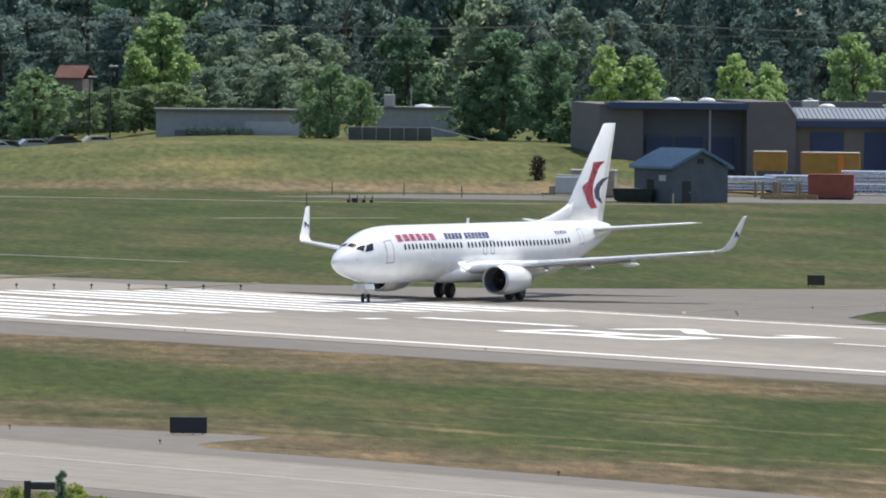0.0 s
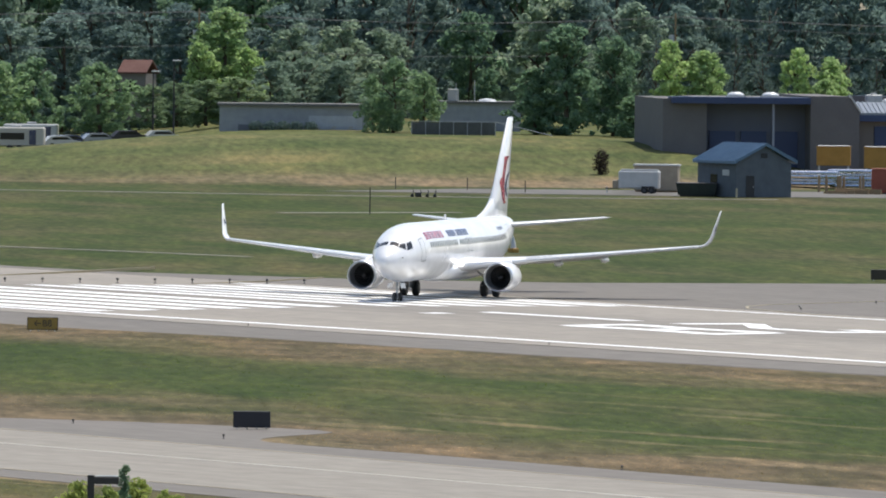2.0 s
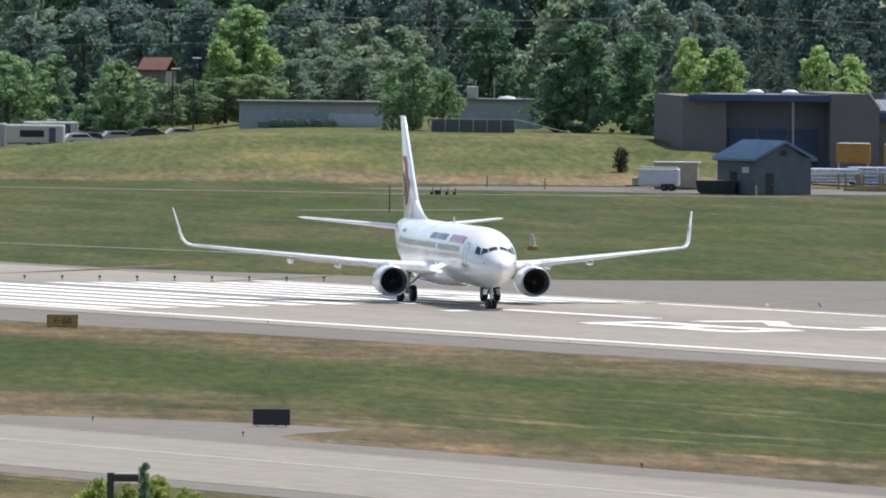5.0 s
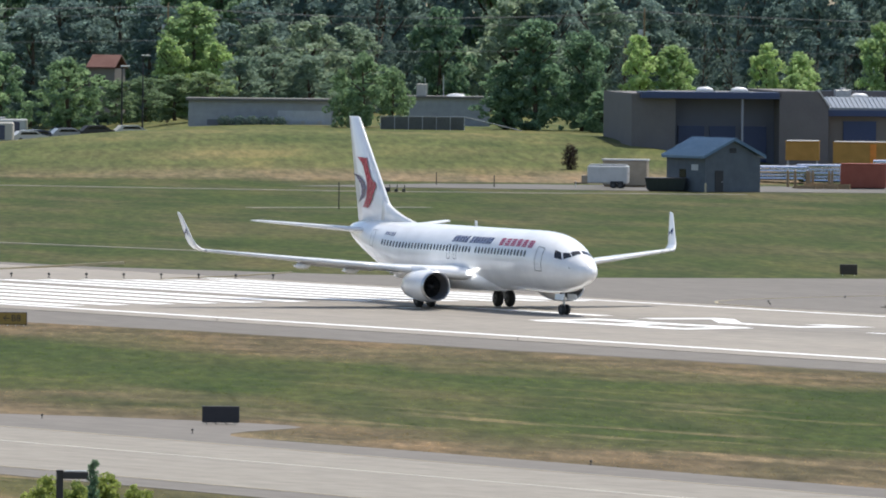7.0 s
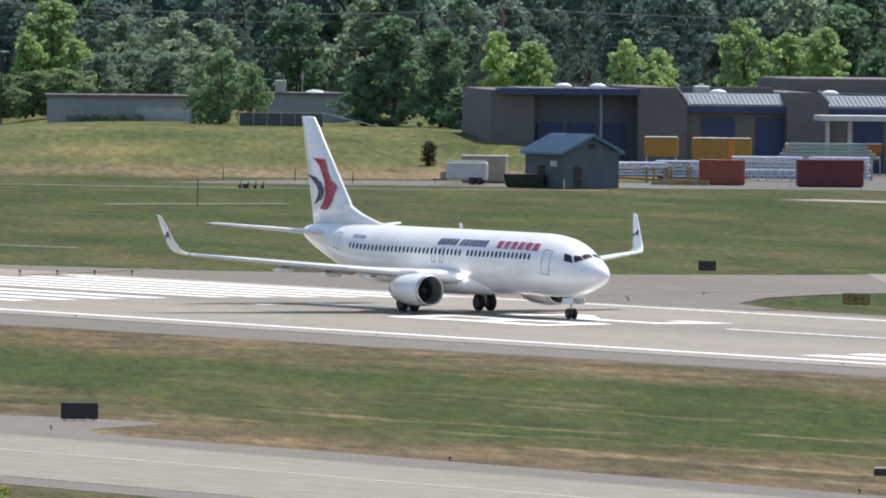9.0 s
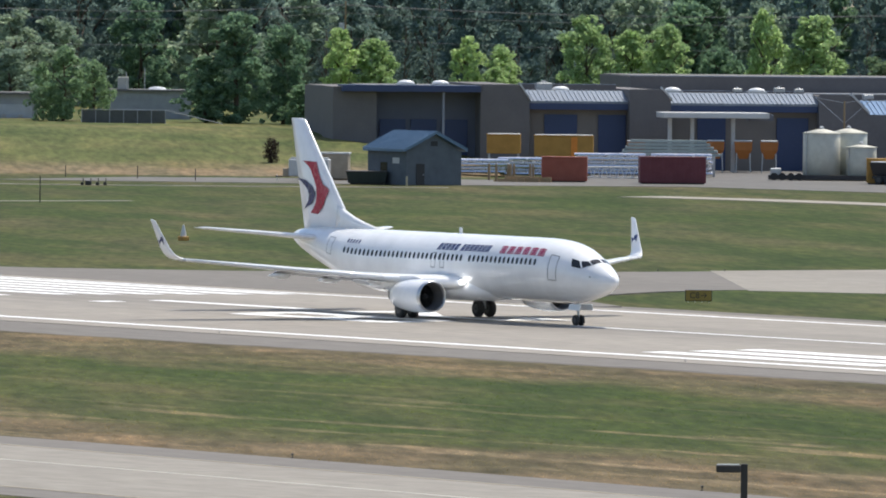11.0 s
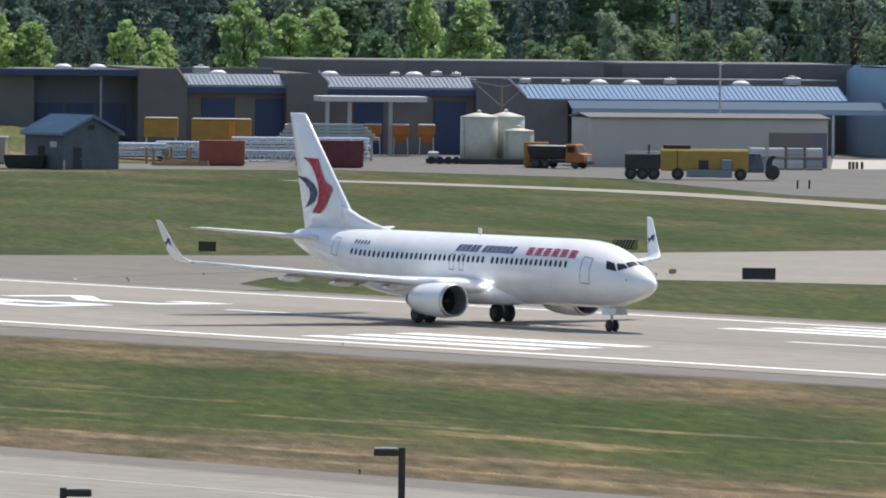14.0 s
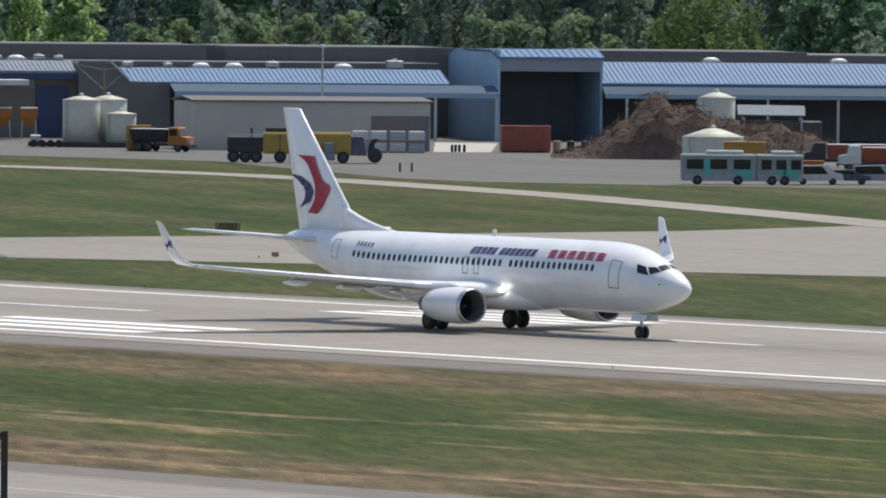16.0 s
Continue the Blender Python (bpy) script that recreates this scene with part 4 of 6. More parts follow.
    w(-53.9, -50.3, -1.2, 24, 0, 8.4, n="pier")
    w(-50.3, -44.0, -1.2, 6, 0, 5.6, n="pier")
    part("barge_board", loft(bmesh.new(), [[(u, v, z) for v in (-1.75, -0.75) for z in ((z0, z0 + 0.3) if v < -1.6 else (z0 + 0.3, z0))] for u, z0 in ((-50.3, 8.48), (-48.2, 6.42))]), WHITEWALL, hall, "white barge board")
    # long blue-roofed shed, open in front, with a flatter skirt roof
    seam_roof("roof", hall, -48.6, -11.4, -1.0, 6.35, 4.5, 7.85, ROOFBLUE, 0.55, label="blue standing-seam roof")
    part("skirt_roof", loft(bmesh.new(), [[(u, -4.1, 5.35), (u, -1.02, 6.2), (u, -1.02, 6.0), (u, -4.1, 5.15)] for u in (-43.5, -6.3)]), SKIRT, hall, "flatter blue skirt roof")
    w(-43.5, -6.3, -4.2, -4.0, 4.8, 5.3, m=FASCIA, n="fascia")
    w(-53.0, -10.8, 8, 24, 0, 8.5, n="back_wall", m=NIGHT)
    w(-53.0, -10.8, 7.7, 7.98, 7.0, 8.5, n="parapet")
    w(-53.0, -10.8, 7.65, 8.03, 8.504, 8.6, m=WHITEWALL, n="coping", lab="pale parapet coping")
    for u in (-43.4, -30, -20, -13.8, -6.8):
        w(u, u + 0.3, -4.0, -3.7, 0, 4.8, m=STEEL, n="post")
    # tall bay: its flank is clad pale blue and cut away at the back
    part("bay_side_wall", loft(bmesh.new(), [[(u, -2.0, 0), (u, 28, 0), (u, 28, 8.6), (u, 20, 10.2), (u, -2.0, 10.3)] for u in (-6.1, -5.8)]), CLAD, hall, "pale blue clad side of the tall bay")
    w(-5.8, 5.75, -1.98, 16, 7.86, 9.42, m=HEADER, n="bay_header", lab="grey-blue header over the tall open bay")
    seam_roof("bay_roof", hall, -6.2, 6.15, -2.2, 9.5, 1.6, 10.35, ROOFBLUE, 0.8, label="blue standing-seam roof of the tall bay")
    w(5.75, 6.05, -1.98, 16, 0, 9.42, m=FASCIA, n="bay_jamb")
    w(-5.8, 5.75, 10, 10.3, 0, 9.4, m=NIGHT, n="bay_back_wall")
    w(-6.1, 6.05, 1.6, 16.3, 10.0, 10.2, m=ROOFBLUE, n="bay_top")
    # east shed
    seam_roof("roof", hall, 6.1, 75, -1.6, 6.6, 5.5, 8.9, ROOFBLUE, 0.55, label="blue standing-seam roof")
    part("skirt_roof", loft(bmesh.new(), [[(u, -3.1, 5.35), (u, -1.62, 6.3), (u, -1.62, 6.1), (u, -3.1, 5.15)] for u in (6.1, 75)]), SKIRT, hall, "flatter blue skirt roof")
    w(6.1, 75, -3.2, -3.0, 4.9, 5.3, m=FASCIA, n="fascia")
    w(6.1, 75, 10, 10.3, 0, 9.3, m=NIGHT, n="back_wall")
    w(6.1, 75, 7.7, 8.0, 8.0, 9.4, n="parapet")
    for k in range(8):
        w(8.5 + 8.2 * k, 8.8 + 8.2 * k, -3.0, -2.7, 0, 4.9, m=STEEL, n="post")
    # rear hall with flat roof and parapet
    rear = thing("rear_hall", "long brown block hall with a flat roof behind the workshops", "building", YARD_M)
    for u0, u1, z, v in ((-71.1, -34.5, 10.19, 24.1), (-32.2, -5.53, 10.1, 24.1), (12.12, 36.38, 9.91, 24.1), (36.40, 120, 9.58, 24.3)):
        part("wall", boxed(u0, u1, v, v + 22, 0, z), CMU, rear)
        part("flat_roof", boxed(u0 + 0.3, u1 - 0.3, v + 0.3, v + 21.7, z, z + 0.1), FLATROOF, rear)
        part("coping", boxed(u0 - 0.05, u1 + 0.05, v - 0.06, v + 0.26, z + 0.003, z + 0.12), HEADER, rear)
    for u0, u1, v, z in ((-103.5, -92.2, 2.9, 9.0), (-86.5, -53.95, 3.7, 8.45), (-53.8, -13, 4.6, 7.75), (6.2, 75, 5.6, 8.8)):
        part("flat_roof", boxed(u0, u1, v, 24, z, z + 0.12), FLATROOF, hall)
    # skylights, vents and air handlers on the roof
    for u, v in ((-99.5, 6), (-95.6, 6), (-82.0, 6), (-69.3, 6), (-59.7, 6), (-38.6, 6), (-34.8, 6), (-22.2, 6), (20.8, 7), (35.8, 7)):
        z = 9.12 if u < -92 else 8.57 if u < -54 else 7.87 if u < 0 else 8.92
        dome = thing("skylight", "white domed acrylic skylight on the roof", "skylight", YARD_M @ pose(u, v, z), "skylights")
        part("kerb", boxed(-1.1, 1.1, -0.7, 0.7, 0, 0.2), STEEL, dome)
        part("dome", loft(bmesh.new(), [[(1.0 * s * math.cos(a), 0.65 * s * math.sin(a), h) for a in (2 * math.pi * i / 16 for i in range(16))] for h, s in ((0.2, 1), (0.36, 0.93), (0.5, 0.75), (0.6, 0.4), (0.62, 0.05))]), DOME, dome, smooth=True)
    for u, v, s in ((-84.0, 5.6, 0.9), (-62, 5.4, 0.5), (-57.2, 5.6, 0.6), (-54.9, 6, 0.5), (-47.0, 6, 0.6), (-42.4, 6, 0.5), (-30.4, 6, 0.7), (-16.3, 6, 0.9), (-49.4, 6, 0.4)):
        z = 8.57 if u < -54 else 7.87
        unit = thing("roof_vent", "small grey metal air handler on the roof", "roof vent", YARD_M @ pose(u, v, z), "roof vents")
        part("casing", boxed(-s, s, -s * 0.7, s * 0.7, 0.12, s * 1.1, 0.06), STEEL, unit)
        part("curb", boxed(-s * 0.8, s * 0.8, -s * 0.5, s * 0.5, 0, 0.12), FLATROOF, unit)
        part("cowl", lathe(bmesh.new(), ((s * 1.1, s * 0.4), (s * 1.3, s * 0.42), (s * 1.36, 0.05)), 12, "Z"), STEEL, unit)
    # fuel canopy in front of the second bay
    can = thing("fuel_canopy", "flat white fuel canopy on steel posts", "canopy", YARD_M @ pose(-67.25, -9, 0))
    part("deck", boxed(-5.95, 5.95, -2.5, 2.5, 5.98, 6.6, 0.05), WHITEWALL, can)
    for u in (-4.8, -2.3, 2.3):
        part("post", boxed(u - 0.2, u + 0.2, -0.2, 0.2, 0, 5.98), WHITEWALL, can)
    part("rear_deck", boxed(4.6, 7.3, 2.51, 4.6, 5.7, 6.4), NIGHT, can, "dark rear extension of the canopy")
    # cream store with a low roof standing forward of the shed
    store = thing("store_building", "cream metal-clad store with a low pitched roof", "building", pose(-299.3, 302.1, 0, 0, 0, 63.2))
    part("wall", boxed(0, 25.6, 0, 12, 0, 5.15), CREAM, store)
    part("roof", loft(bmesh.new(), [[(x, -0.3, 5.15), (x, 6, 5.5), (x, 12.3, 5.15), (x, 12.3, 5.3), (x, 6, 5.7), (x, -0.3, 5.32)] for x in (-0.3, 25.9)]), FLATROOF, store)
    part("loading_door", boxed(19.2, 23.9, -0.06, -0.04, 0.0, 3.75), TAN, store, "tan sliding door")
    # no real opening: a flat panel coloured like the shaded doorway
    part("side_opening", boxed(23.95, 25.5, -0.055, -0.02, 0.0, 3.75), NIGHT, store, "flat dark panel for the shade in an open doorway")
    bm = bmesh.new()
    for k in range(34):
        box(bm, 0.3 + 0.74 * k, 0.36 + 0.74 * k, -0.015, -0.003, 0.05, 5.1)
    part("cladding_ribs", bm, CREAM, store, kind="stuff")


# ---- foliage ----
def leaves(centres, radii, per, size, rng, squash=0.8, aspect=1.0):
    """Small folded leaf sprays scattered over the shells of many clumps."""
    vs, fs = [], []
    for c, r in zip(centres, radii):
        k = int(per * r * r)
        d = rng.normal(size=(k, 3))
        d /= np.linalg.norm(d, axis=1)[:, None]
        p = c + d * (r * (0.55 + 0.5 * rng.random(k)))[:, None] * np.array([1, 1, squash])
        n = d + rng.normal(size=(k, 3)) * 0.4
        n /= np.linalg.norm(n, axis=1)[:, None]
        a = np.cross(n, rng.normal(size=(k, 3)))
        a /= np.linalg.norm(a, axis=1)[:, None]
        b = np.cross(n, a)
        s = (size * (0.6 + 0.8 * rng.random(k)))[:, None]
        flat = np.array([1, 1, 1 / aspect])
        a, b, n = a * flat, b * flat, n * flat
        for q0, q1, q2, q3 in zip(p - a * s, p - b * s * 0.6 + n * s * 0.25, p + a * s, p + b * s * 0.6 + n * s * 0.25):
            i = len(vs)
            vs += [q0, q1, q2, q3]
            fs.append((i, i + 1, i + 2, i + 3))
    return vs, fs


def crown_mesh(kind, seed, aspect=1.0):
    """A crown one unit high and one unit wide, with clumps, gaps and an uneven outline."""
    rng = np.random.default_rng(seed)
    cs, rs = [], []
    if kind == "conifer":
        for k in range(46):
            h = 0.06 + 0.92 * (k / 46)
            w = 0.46 * (1 - h) ** 0.8 + 0.03
            for _ in range(max(2, int(9 * w / 0.46))):
                a = rng.random() * 6.28
                q = w * (0.5 + 0.6 * rng.random())
                cs.append((q * math.cos(a), q * math.sin(a), h - 0.04 * q / 0.4))
                rs.append(0.035 + 0.09 * w)
        per, size, squash = 2200, 0.03, 1.2
    else:
        lobes = int((14 if kind != "tall" else 17) * max(1.0, aspect) ** 0.75)
        # billowing lobes, each a cloud of leaf clumps
        for k in range(lobes):
            z = (k + 0.5 + 0.6 * (rng.random() - 0.5)) / lobes
            if kind == "tall":
                w = min(1, (z / 0.15) ** 0.5) * (1 - z**2.2) ** 0.6
            else:
                w = math.sqrt(max(0.1, 1 - ((z - 0.38) / 0.62) ** 2))
            a = k * 2.4 + rng.random() * 1.2
            q = 0.3 * w * (0.45 + 0.75 * rng.random())
            big = (0.17 + 0.09 * rng.random()) * (0.55 + 0.45 * w)
            c0 = np.array((q * math.cos(a), q * math.sin(a), 0.04 + 0.86 * z))
            for _ in range(11):
                d = rng.normal(size=3)
                d /= np.linalg.norm(d)
                cs.append(tuple(c0 + d * big * (0.5 + 0.5 * rng.random()) * np.array((1, 1, (0.75 if kind != "willow" else 1.2) / aspect))))
                rs.append(0.04 + 0.045 * rng.random())
        per, size, squash = 5000, 0.031 if kind != "willow" else 0.022, 0.75 if kind != "willow" else 1.5
    vs, fs = leaves([np.array(c) for c in cs], rs, per, size, rng, squash / aspect, aspect)
    me = bpy.data.meshes.new("crown_" + kind)
    me.from_pydata([tuple(v) for v in vs], [], fs)
    return me


# belt and wood greens are raised and blued to carry the distance haze
LEAF = {
    "round": leaf_mat("leaf_green", (0.197, 0.298, 0.182), (0.302, 0.434, 0.247), 0.55),
    "mid": leaf_mat("leaf_deep_green", (0.162, 0.267, 0.182), (0.244, 0.372, 0.234), 0.55),
    "dark": leaf_mat("leaf_dark_hazed", (0.174, 0.254, 0.247), (0.244, 0.341, 0.319), 0.58),
    "terrace": leaf_mat("leaf_lime", (0.24, 0.30, 0.09), (0.36, 0.43, 0.14), 0.5),
    "bright": leaf_mat("leaf_fresh_yellow_green", (0.313, 0.434, 0.195), (0.464, 0.620, 0.312), 0.55),
    "olive": leaf_mat("leaf_grey_green", (0.244, 0.329, 0.254), (0.348, 0.446, 0.345), 0.55),
    "shrub": leaf_mat("leaf_olive", (0.220, 0.304, 0.189), (0.302, 0.403, 0.240), 0.5),
    "willow": leaf_mat("leaf_willow", (0.151, 0.229, 0.091), (0.220, 0.310, 0.130), 0.42),
    "conifer": leaf_mat("needle_dark", (0.104, 0.161, 0.163), (0.151, 0.217, 0.202), 0.48),
}
SHAPE = {"round": "round", "mid": "tall", "dark": "round", "bright": "tall", "olive": "round", "shrub": "round", "willow": "willow", "conifer": "conifer"}
ASPECT = {"round": 1.2, "mid": 1.6, "dark": 2.3, "bright": 1.7, "olive": 1.6, "shrub": 1.7, "willow": 1.3, "conifer": 3.2}
SPREAD = {"bright": 1.55, "mid": 1.35, "round": 1.2, "olive": 1.3, "shrub": 1.25}
TREE_WORDS = {
    "round": "leafy mid-green broadleaf tree on the bank", "mid": "tall deep-green broadleaf tree beside the workshops", "dark": "tall dark-green tree in the wood",
    "bright": "fresh yellow-green poplar in full sun", "olive": "grey-green broadleaf tree in the tree belt", "shrub": "dense olive-green shrub in the hedge",
    "willow": "broad pale-green weeping willow behind the sheds", "conifer": "slim dark conifer in the tree belt"}
TREES = {
    "round": [(-511.0, 268.7, 1.6, 11.5, 10.3), (-517.1, 278.2, 2.0, 10.6, 7.6), (-487.1, 270.0, 3.1, 8.7, 8.7), (-439.2, 281.2, 4.2, 8.9, 6.5), (-441.5, 286.9, 4.2, 7.2, 4.6), (-444.6, 281.9, 4.2, 5.9, 3.3)],
    "dark": [(-552.9, 296.2, 1.6, 16.2, 10.7), (-554.0, 304.2, 2.3, 16.3, 10.7), (-554.4, 313.2, 3.2, 13.3, 7.9), (-550.6, 319.6, 3.8, 16.3, 10.0)],
    "bright": [(-530.7, 313.8, 3.9, 15.2, 7.4), (-527.9, 308.8, 3.9, 10.7, 4.2), (-524.8, 313.9, 4.0, 9.9, 4.2), (-492.5, 355.2, 3.7, 11.8, 4.2), (-490.1, 358.7, 3.0, 11.2, 5.6), (-483.6, 368.2, 0.2, 14.5, 4.2), (-481.3, 371.7, 0.0, 13.7, 5.6),
               (-477.5, 368.3, 0.0, 10.9, 4.2), (-467.2, 374.5, 0.0, 17.6, 6.2), (-467.8, 382.2, 0.0, 15.9, 6.3), (-461.3, 382.7, 0.0, 16.7, 6.9), (-454.3, 392.5, 0.0, 18.9, 4.9), (-442.7, 391.4, 0.0, 18.1, 7.9)],
    "shrub": [(-501.3, 285.2, 3.7, 5.5, 5.5), (-503.8, 290.7, 3.8, 5.8, 5.5), (-506.1, 296.5, 3.9, 6.0, 6.2), (-504.2, 299.8, 4.0, 6.3, 6.2), (-444.8, 405.5, 0.0, 11.8, 5.6), (-438.1, 414.3, 0.0, 14.3, 6.2), (-446.1, 403.7, 0.0, 12.8, 5.6),
              (-446.8, 411.1, 0.0, 13.5, 5.6), (-436.9, 415.9, 0.0, 13.0, 6.2), (-441.7, 426.1, 0.0, 14.3, 7.0), (-438.5, 430.2, 0.0, 14.7, 7.0), (-432.0, 446.6, 0.0, 14.5, 7.0), (-425.1, 447.3, 0.0, 13.9, 7.0), (-421.1, 452.2, 0.0, 14.7, 7.7), (-410.3, 449.7, 0.0, 12.0, 5.6)],
    "olive": [(-506.3, 305.9, 4.1, 7.9, 6.2), (-508.5, 311.7, 4.2, 8.6, 6.9), (-506.1, 315.6, 4.2, 8.3, 6.9), (-534.6, 326.6, 4.1, 12.6, 7.8), (-535.5, 334.7, 4.2, 13.0, 8.6), (-537.1, 341.6, 4.2, 12.0, 8.6), (-444.6, 414.0, 0.0, 16.7, 5.6), (-447.8, 418.0, 0.0, 14.9, 6.3), (-382.7, 467.1, 0.0, 13.1, 4.8)],
    "mid": [(-432.6, 300.6, 4.0, 13.6, 7.9), (-433.7, 308.1, 3.9, 12.6, 6.3), (-434.6, 297.7, 4.1, 8.1, 5.3), (-424.1, 304.5, 3.8, 5.2, 4.6), (-465.6, 393.9, 0.0, 13.9, 6.3), (-410.1, 481.2, 0.0, 18.5, 7.8), (-406.4, 485.5, 0.0, 17.8, 9.2), (-395.2, 483.3, 0.0, 15.8, 7.0)],
    "conifer": [(-488.3, 361.4, 2.2, 8.1, 2.8), (-498.4, 373.2, 1.1, 14.1, 5.0), (-510.1, 364.8, 3.8, 13.5, 4.3), (-508.7, 375.9, 1.9, 16.1, 5.0), (-494.6, 387.7, 0.0, 15.0, 4.3), (-496.6, 384.7, 0.0, 15.6, 5.0), (-462.9, 414.5, 0.0, 19.7, 5.6),
                (-419.9, 421.5, 0.0, 15.6, 5.5), (-417.2, 425.1, 0.0, 13.4, 2.8), (-415.2, 427.6, 0.0, 14.1, 3.1), (-413.1, 430.2, 0.0, 14.1, 3.1), (-408.6, 435.9, 0.0, 13.5, 3.4), (-409.9, 442.2, 0.0, 14.8, 4.8)],
    "willow": [(-395.6, 451.8, 0.0, 18.7, 15.8), (-402.0, 451.9, 0.0, 14.9, 8.3), (-393.6, 457.4, 0.0, 15.0, 7.6)],
}


def trunk_mesh(seed):
    """A tapered, slightly bent trunk with limbs, one unit high."""
    rng = random.Random(seed)
    bm = bmesh.new()
    rings = []
    for k in range(7):
        h = k / 6 * 0.8
        c = Vector((0.02 * math.sin(h * 5 + seed), 0.02 * math.cos(h * 4 + seed), h))
        r = 0.028 * (1 - h) + 0.004
        rings.append([c + Vector((r * math.cos(a), r * math.sin(a), 0)) for a in (2 * math.pi * i / 8 for i in range(8))])
    loft(bm, rings)
    for k in range(7):
        h = 0.25 + 0.07 * k
        a = rng.random() * 6.28
        tube(bm, (0, 0, h), (0.25 * math.cos(a), 0.25 * math.sin(a), h + 0.16), 0.012, 0.003, 6)
    return mesh_of("trunk", bm, BARK, True)


def build_trees():
    rng = random.Random(11)
    trunks = [trunk_mesh(s) for s in range(3)]
    made = {}

    def plant(kind, x, y, z, height, width):
        shape = SHAPE[kind]
        v = rng.randrange(3)
        if (kind, v) not in made:
            me = crown_mesh(shape, 10 * v + len(kind), ASPECT[kind])
            me.materials.append(LEAF[kind])
            made[kind, v] = me
        name = "shrub" if kind == "shrub" else "tree"
        width *= SPREAD.get(kind, 1.12)
        tree = thing(name, TREE_WORDS[kind], "shrub" if kind == "shrub" else "tree", pose(x, y, z - 0.1, 0, 0, rng.random() * 360) @ Matrix.Diagonal((width, width, height, 1)), "tree belt")
        part("trunk", trunks[v], BARK, tree)
        part("crown", made[kind, v], None, tree)

    for kind, rows in TREES.items():
        for r in rows:
            plant(kind, *r)
    # the wood behind, in five ranks
    for rank, d in enumerate((0, 28, 60, 95, 125)):
        a = Vector((-592, 300)) + Vector((-0.8, 0.6)) * d
        b = Vector((-428, 540)) + Vector((-0.8, 0.6)) * d
        n = 40
        for i in range(n):
            p = a.lerp(b, (i + rng.random() * 0.7) / n) + Vector((-0.8, 0.6)) * rng.uniform(-8, 8)
            kind = rng.choice(("dark", "dark", "dark", "conifer", "mid", "olive" if rank == 0 else "dark"))
            plant(kind, p.x, p.y, 0.0, rng.uniform(19, 27) + 4 * rank, rng.uniform(8, 12))


# ---- what moves ----
ROLL = [
    (0.0, -23.46, 31.57, -63.4), (0.5, -22.58, 28.68, -59.1), (1.0, -21.57, 26.04, -54.75), (1.5, -20.34, 23.5, -50.1), (2.0, -19.15, 21.05, -45.8),
    (2.5, -17.6, 19.0, -41.7), (3.0, -15.8, 17.1, -37.4), (3.5, -13.5, 15.43, -33.35), (4.2, -9.8, 12.75, -28.1), (6.3, 5.72, 6.55, -12.6),
    (7.0, 11.02, 5.39, -8.4), (7.5, 14.85, 5.0, -6.4), (8.0, 18.75, 4.83, -4.7), (8.5, 22.75, 4.8, -3.7), (9.0, 26.9, 4.7, -3.0), (11.3, 48.9, 4.1, -2.5),
    (12.5, 63.06, 3.77, -2.4), (13.0, 69.95, 3.75, -2.3), (14.0, 84.9, 3.85, -2.0), (14.5, 93.46, 3.9, -1.8), (15.0, 103.5, 3.85, -1.9), (16.0, 124.9, 3.8, -1.85),
]


def on_camber(x, y):
    """Slide a place along the line of sight on to the cambered surface."""
    z = 0.0
    for _ in range(6):
        k = z / EYE[2]
        z = max(crown(y + (EYE[1] - y) * k), -0.014)
    k = z / EYE[2]
    return x + (EYE[0] - x) * k, y + (EYE[1] - y) * k, z


def motions():
    rows = [(t, pose(*on_camber(x, y), 0, 0, h)) for t, x, y, h in ROLL]
    walk(airliner, rows)
    walk(nose_gear, [(t, pose(15.6, 0, 0, 0, 0, a)) for t, a in ((0, 27), (3, 27), (4.5, 22), (6.3, 14), (7.5, 7), (9, 1), (10, 0), (16, 0))])
    # the main wheels roll with the way gone
    ts = [k / 30 for k in range(481)]
    way = np.interp(ts, [r[0] for r in ROLL], np.concatenate(([0], np.cumsum([math.hypot(b[1] - a[1], b[2] - a[2]) for a, b in zip(ROLL, ROLL[1:])]))))
    for wheel in WHEELS:
        at = wheel.location.copy()
        walk(wheel, [(t, pose(*at, 0, math.degrees(s / 0.56), 0)) for t, s in zip(ts, way)])


build_ground()
build_runway()
build_tufts()
airliner, nose_gear = build_airliner()
build_workshops()
build_trees()


# ---- things about the field and the yard ----
def pmat(name, c, rough=0.5, metal=0.0, scale=1.0, coat=0.0):
    return mat(name, c, tuple(k * 0.78 for k in c), rough, metal, scale=scale, fine=9, coat=coat)


BAND = pmat("bright_orange_paint", (0.75, 0.25, 0.03), 0.6)
ORANGE = pmat("orange_paint", (0.4, 0.14, 0.03), 0.6)
MUSTARD = pmat("mustard_paint", (0.46, 0.25, 0.05), 0.6)
YELLOWP = pmat("machine_yellow", (0.40, 0.26, 0.05))
RUST = pmat("rust_red_paint", (0.33, 0.09, 0.055), 0.6)
MAROON = pmat("maroon_paint", (0.16, 0.035, 0.045), 0.6)
BLACKP = pmat("black_paint", (0.03, 0.03, 0.035))
SIGNBACK = pmat("dark_sign_panel", (0.02, 0.02, 0.028), 0.5)
SIGNYEL = pmat("sign_yellow", (0.36, 0.24, 0.05), 0.5)
WHITEP = pmat("white_vehicle_paint", (0.6, 0.6, 0.59), 0.3, coat=0.3)
TEAL = pmat("teal_bus_paint", (0.10, 0.42, 0.40), 0.3, coat=0.3)
GREYP = pmat("grey_vehicle_paint", (0.35, 0.37, 0.40), 0.3, coat=0.3)
NAVYP = pmat("dark_blue_vehicle_paint", (0.05, 0.06, 0.12), 0.25, coat=0.3)
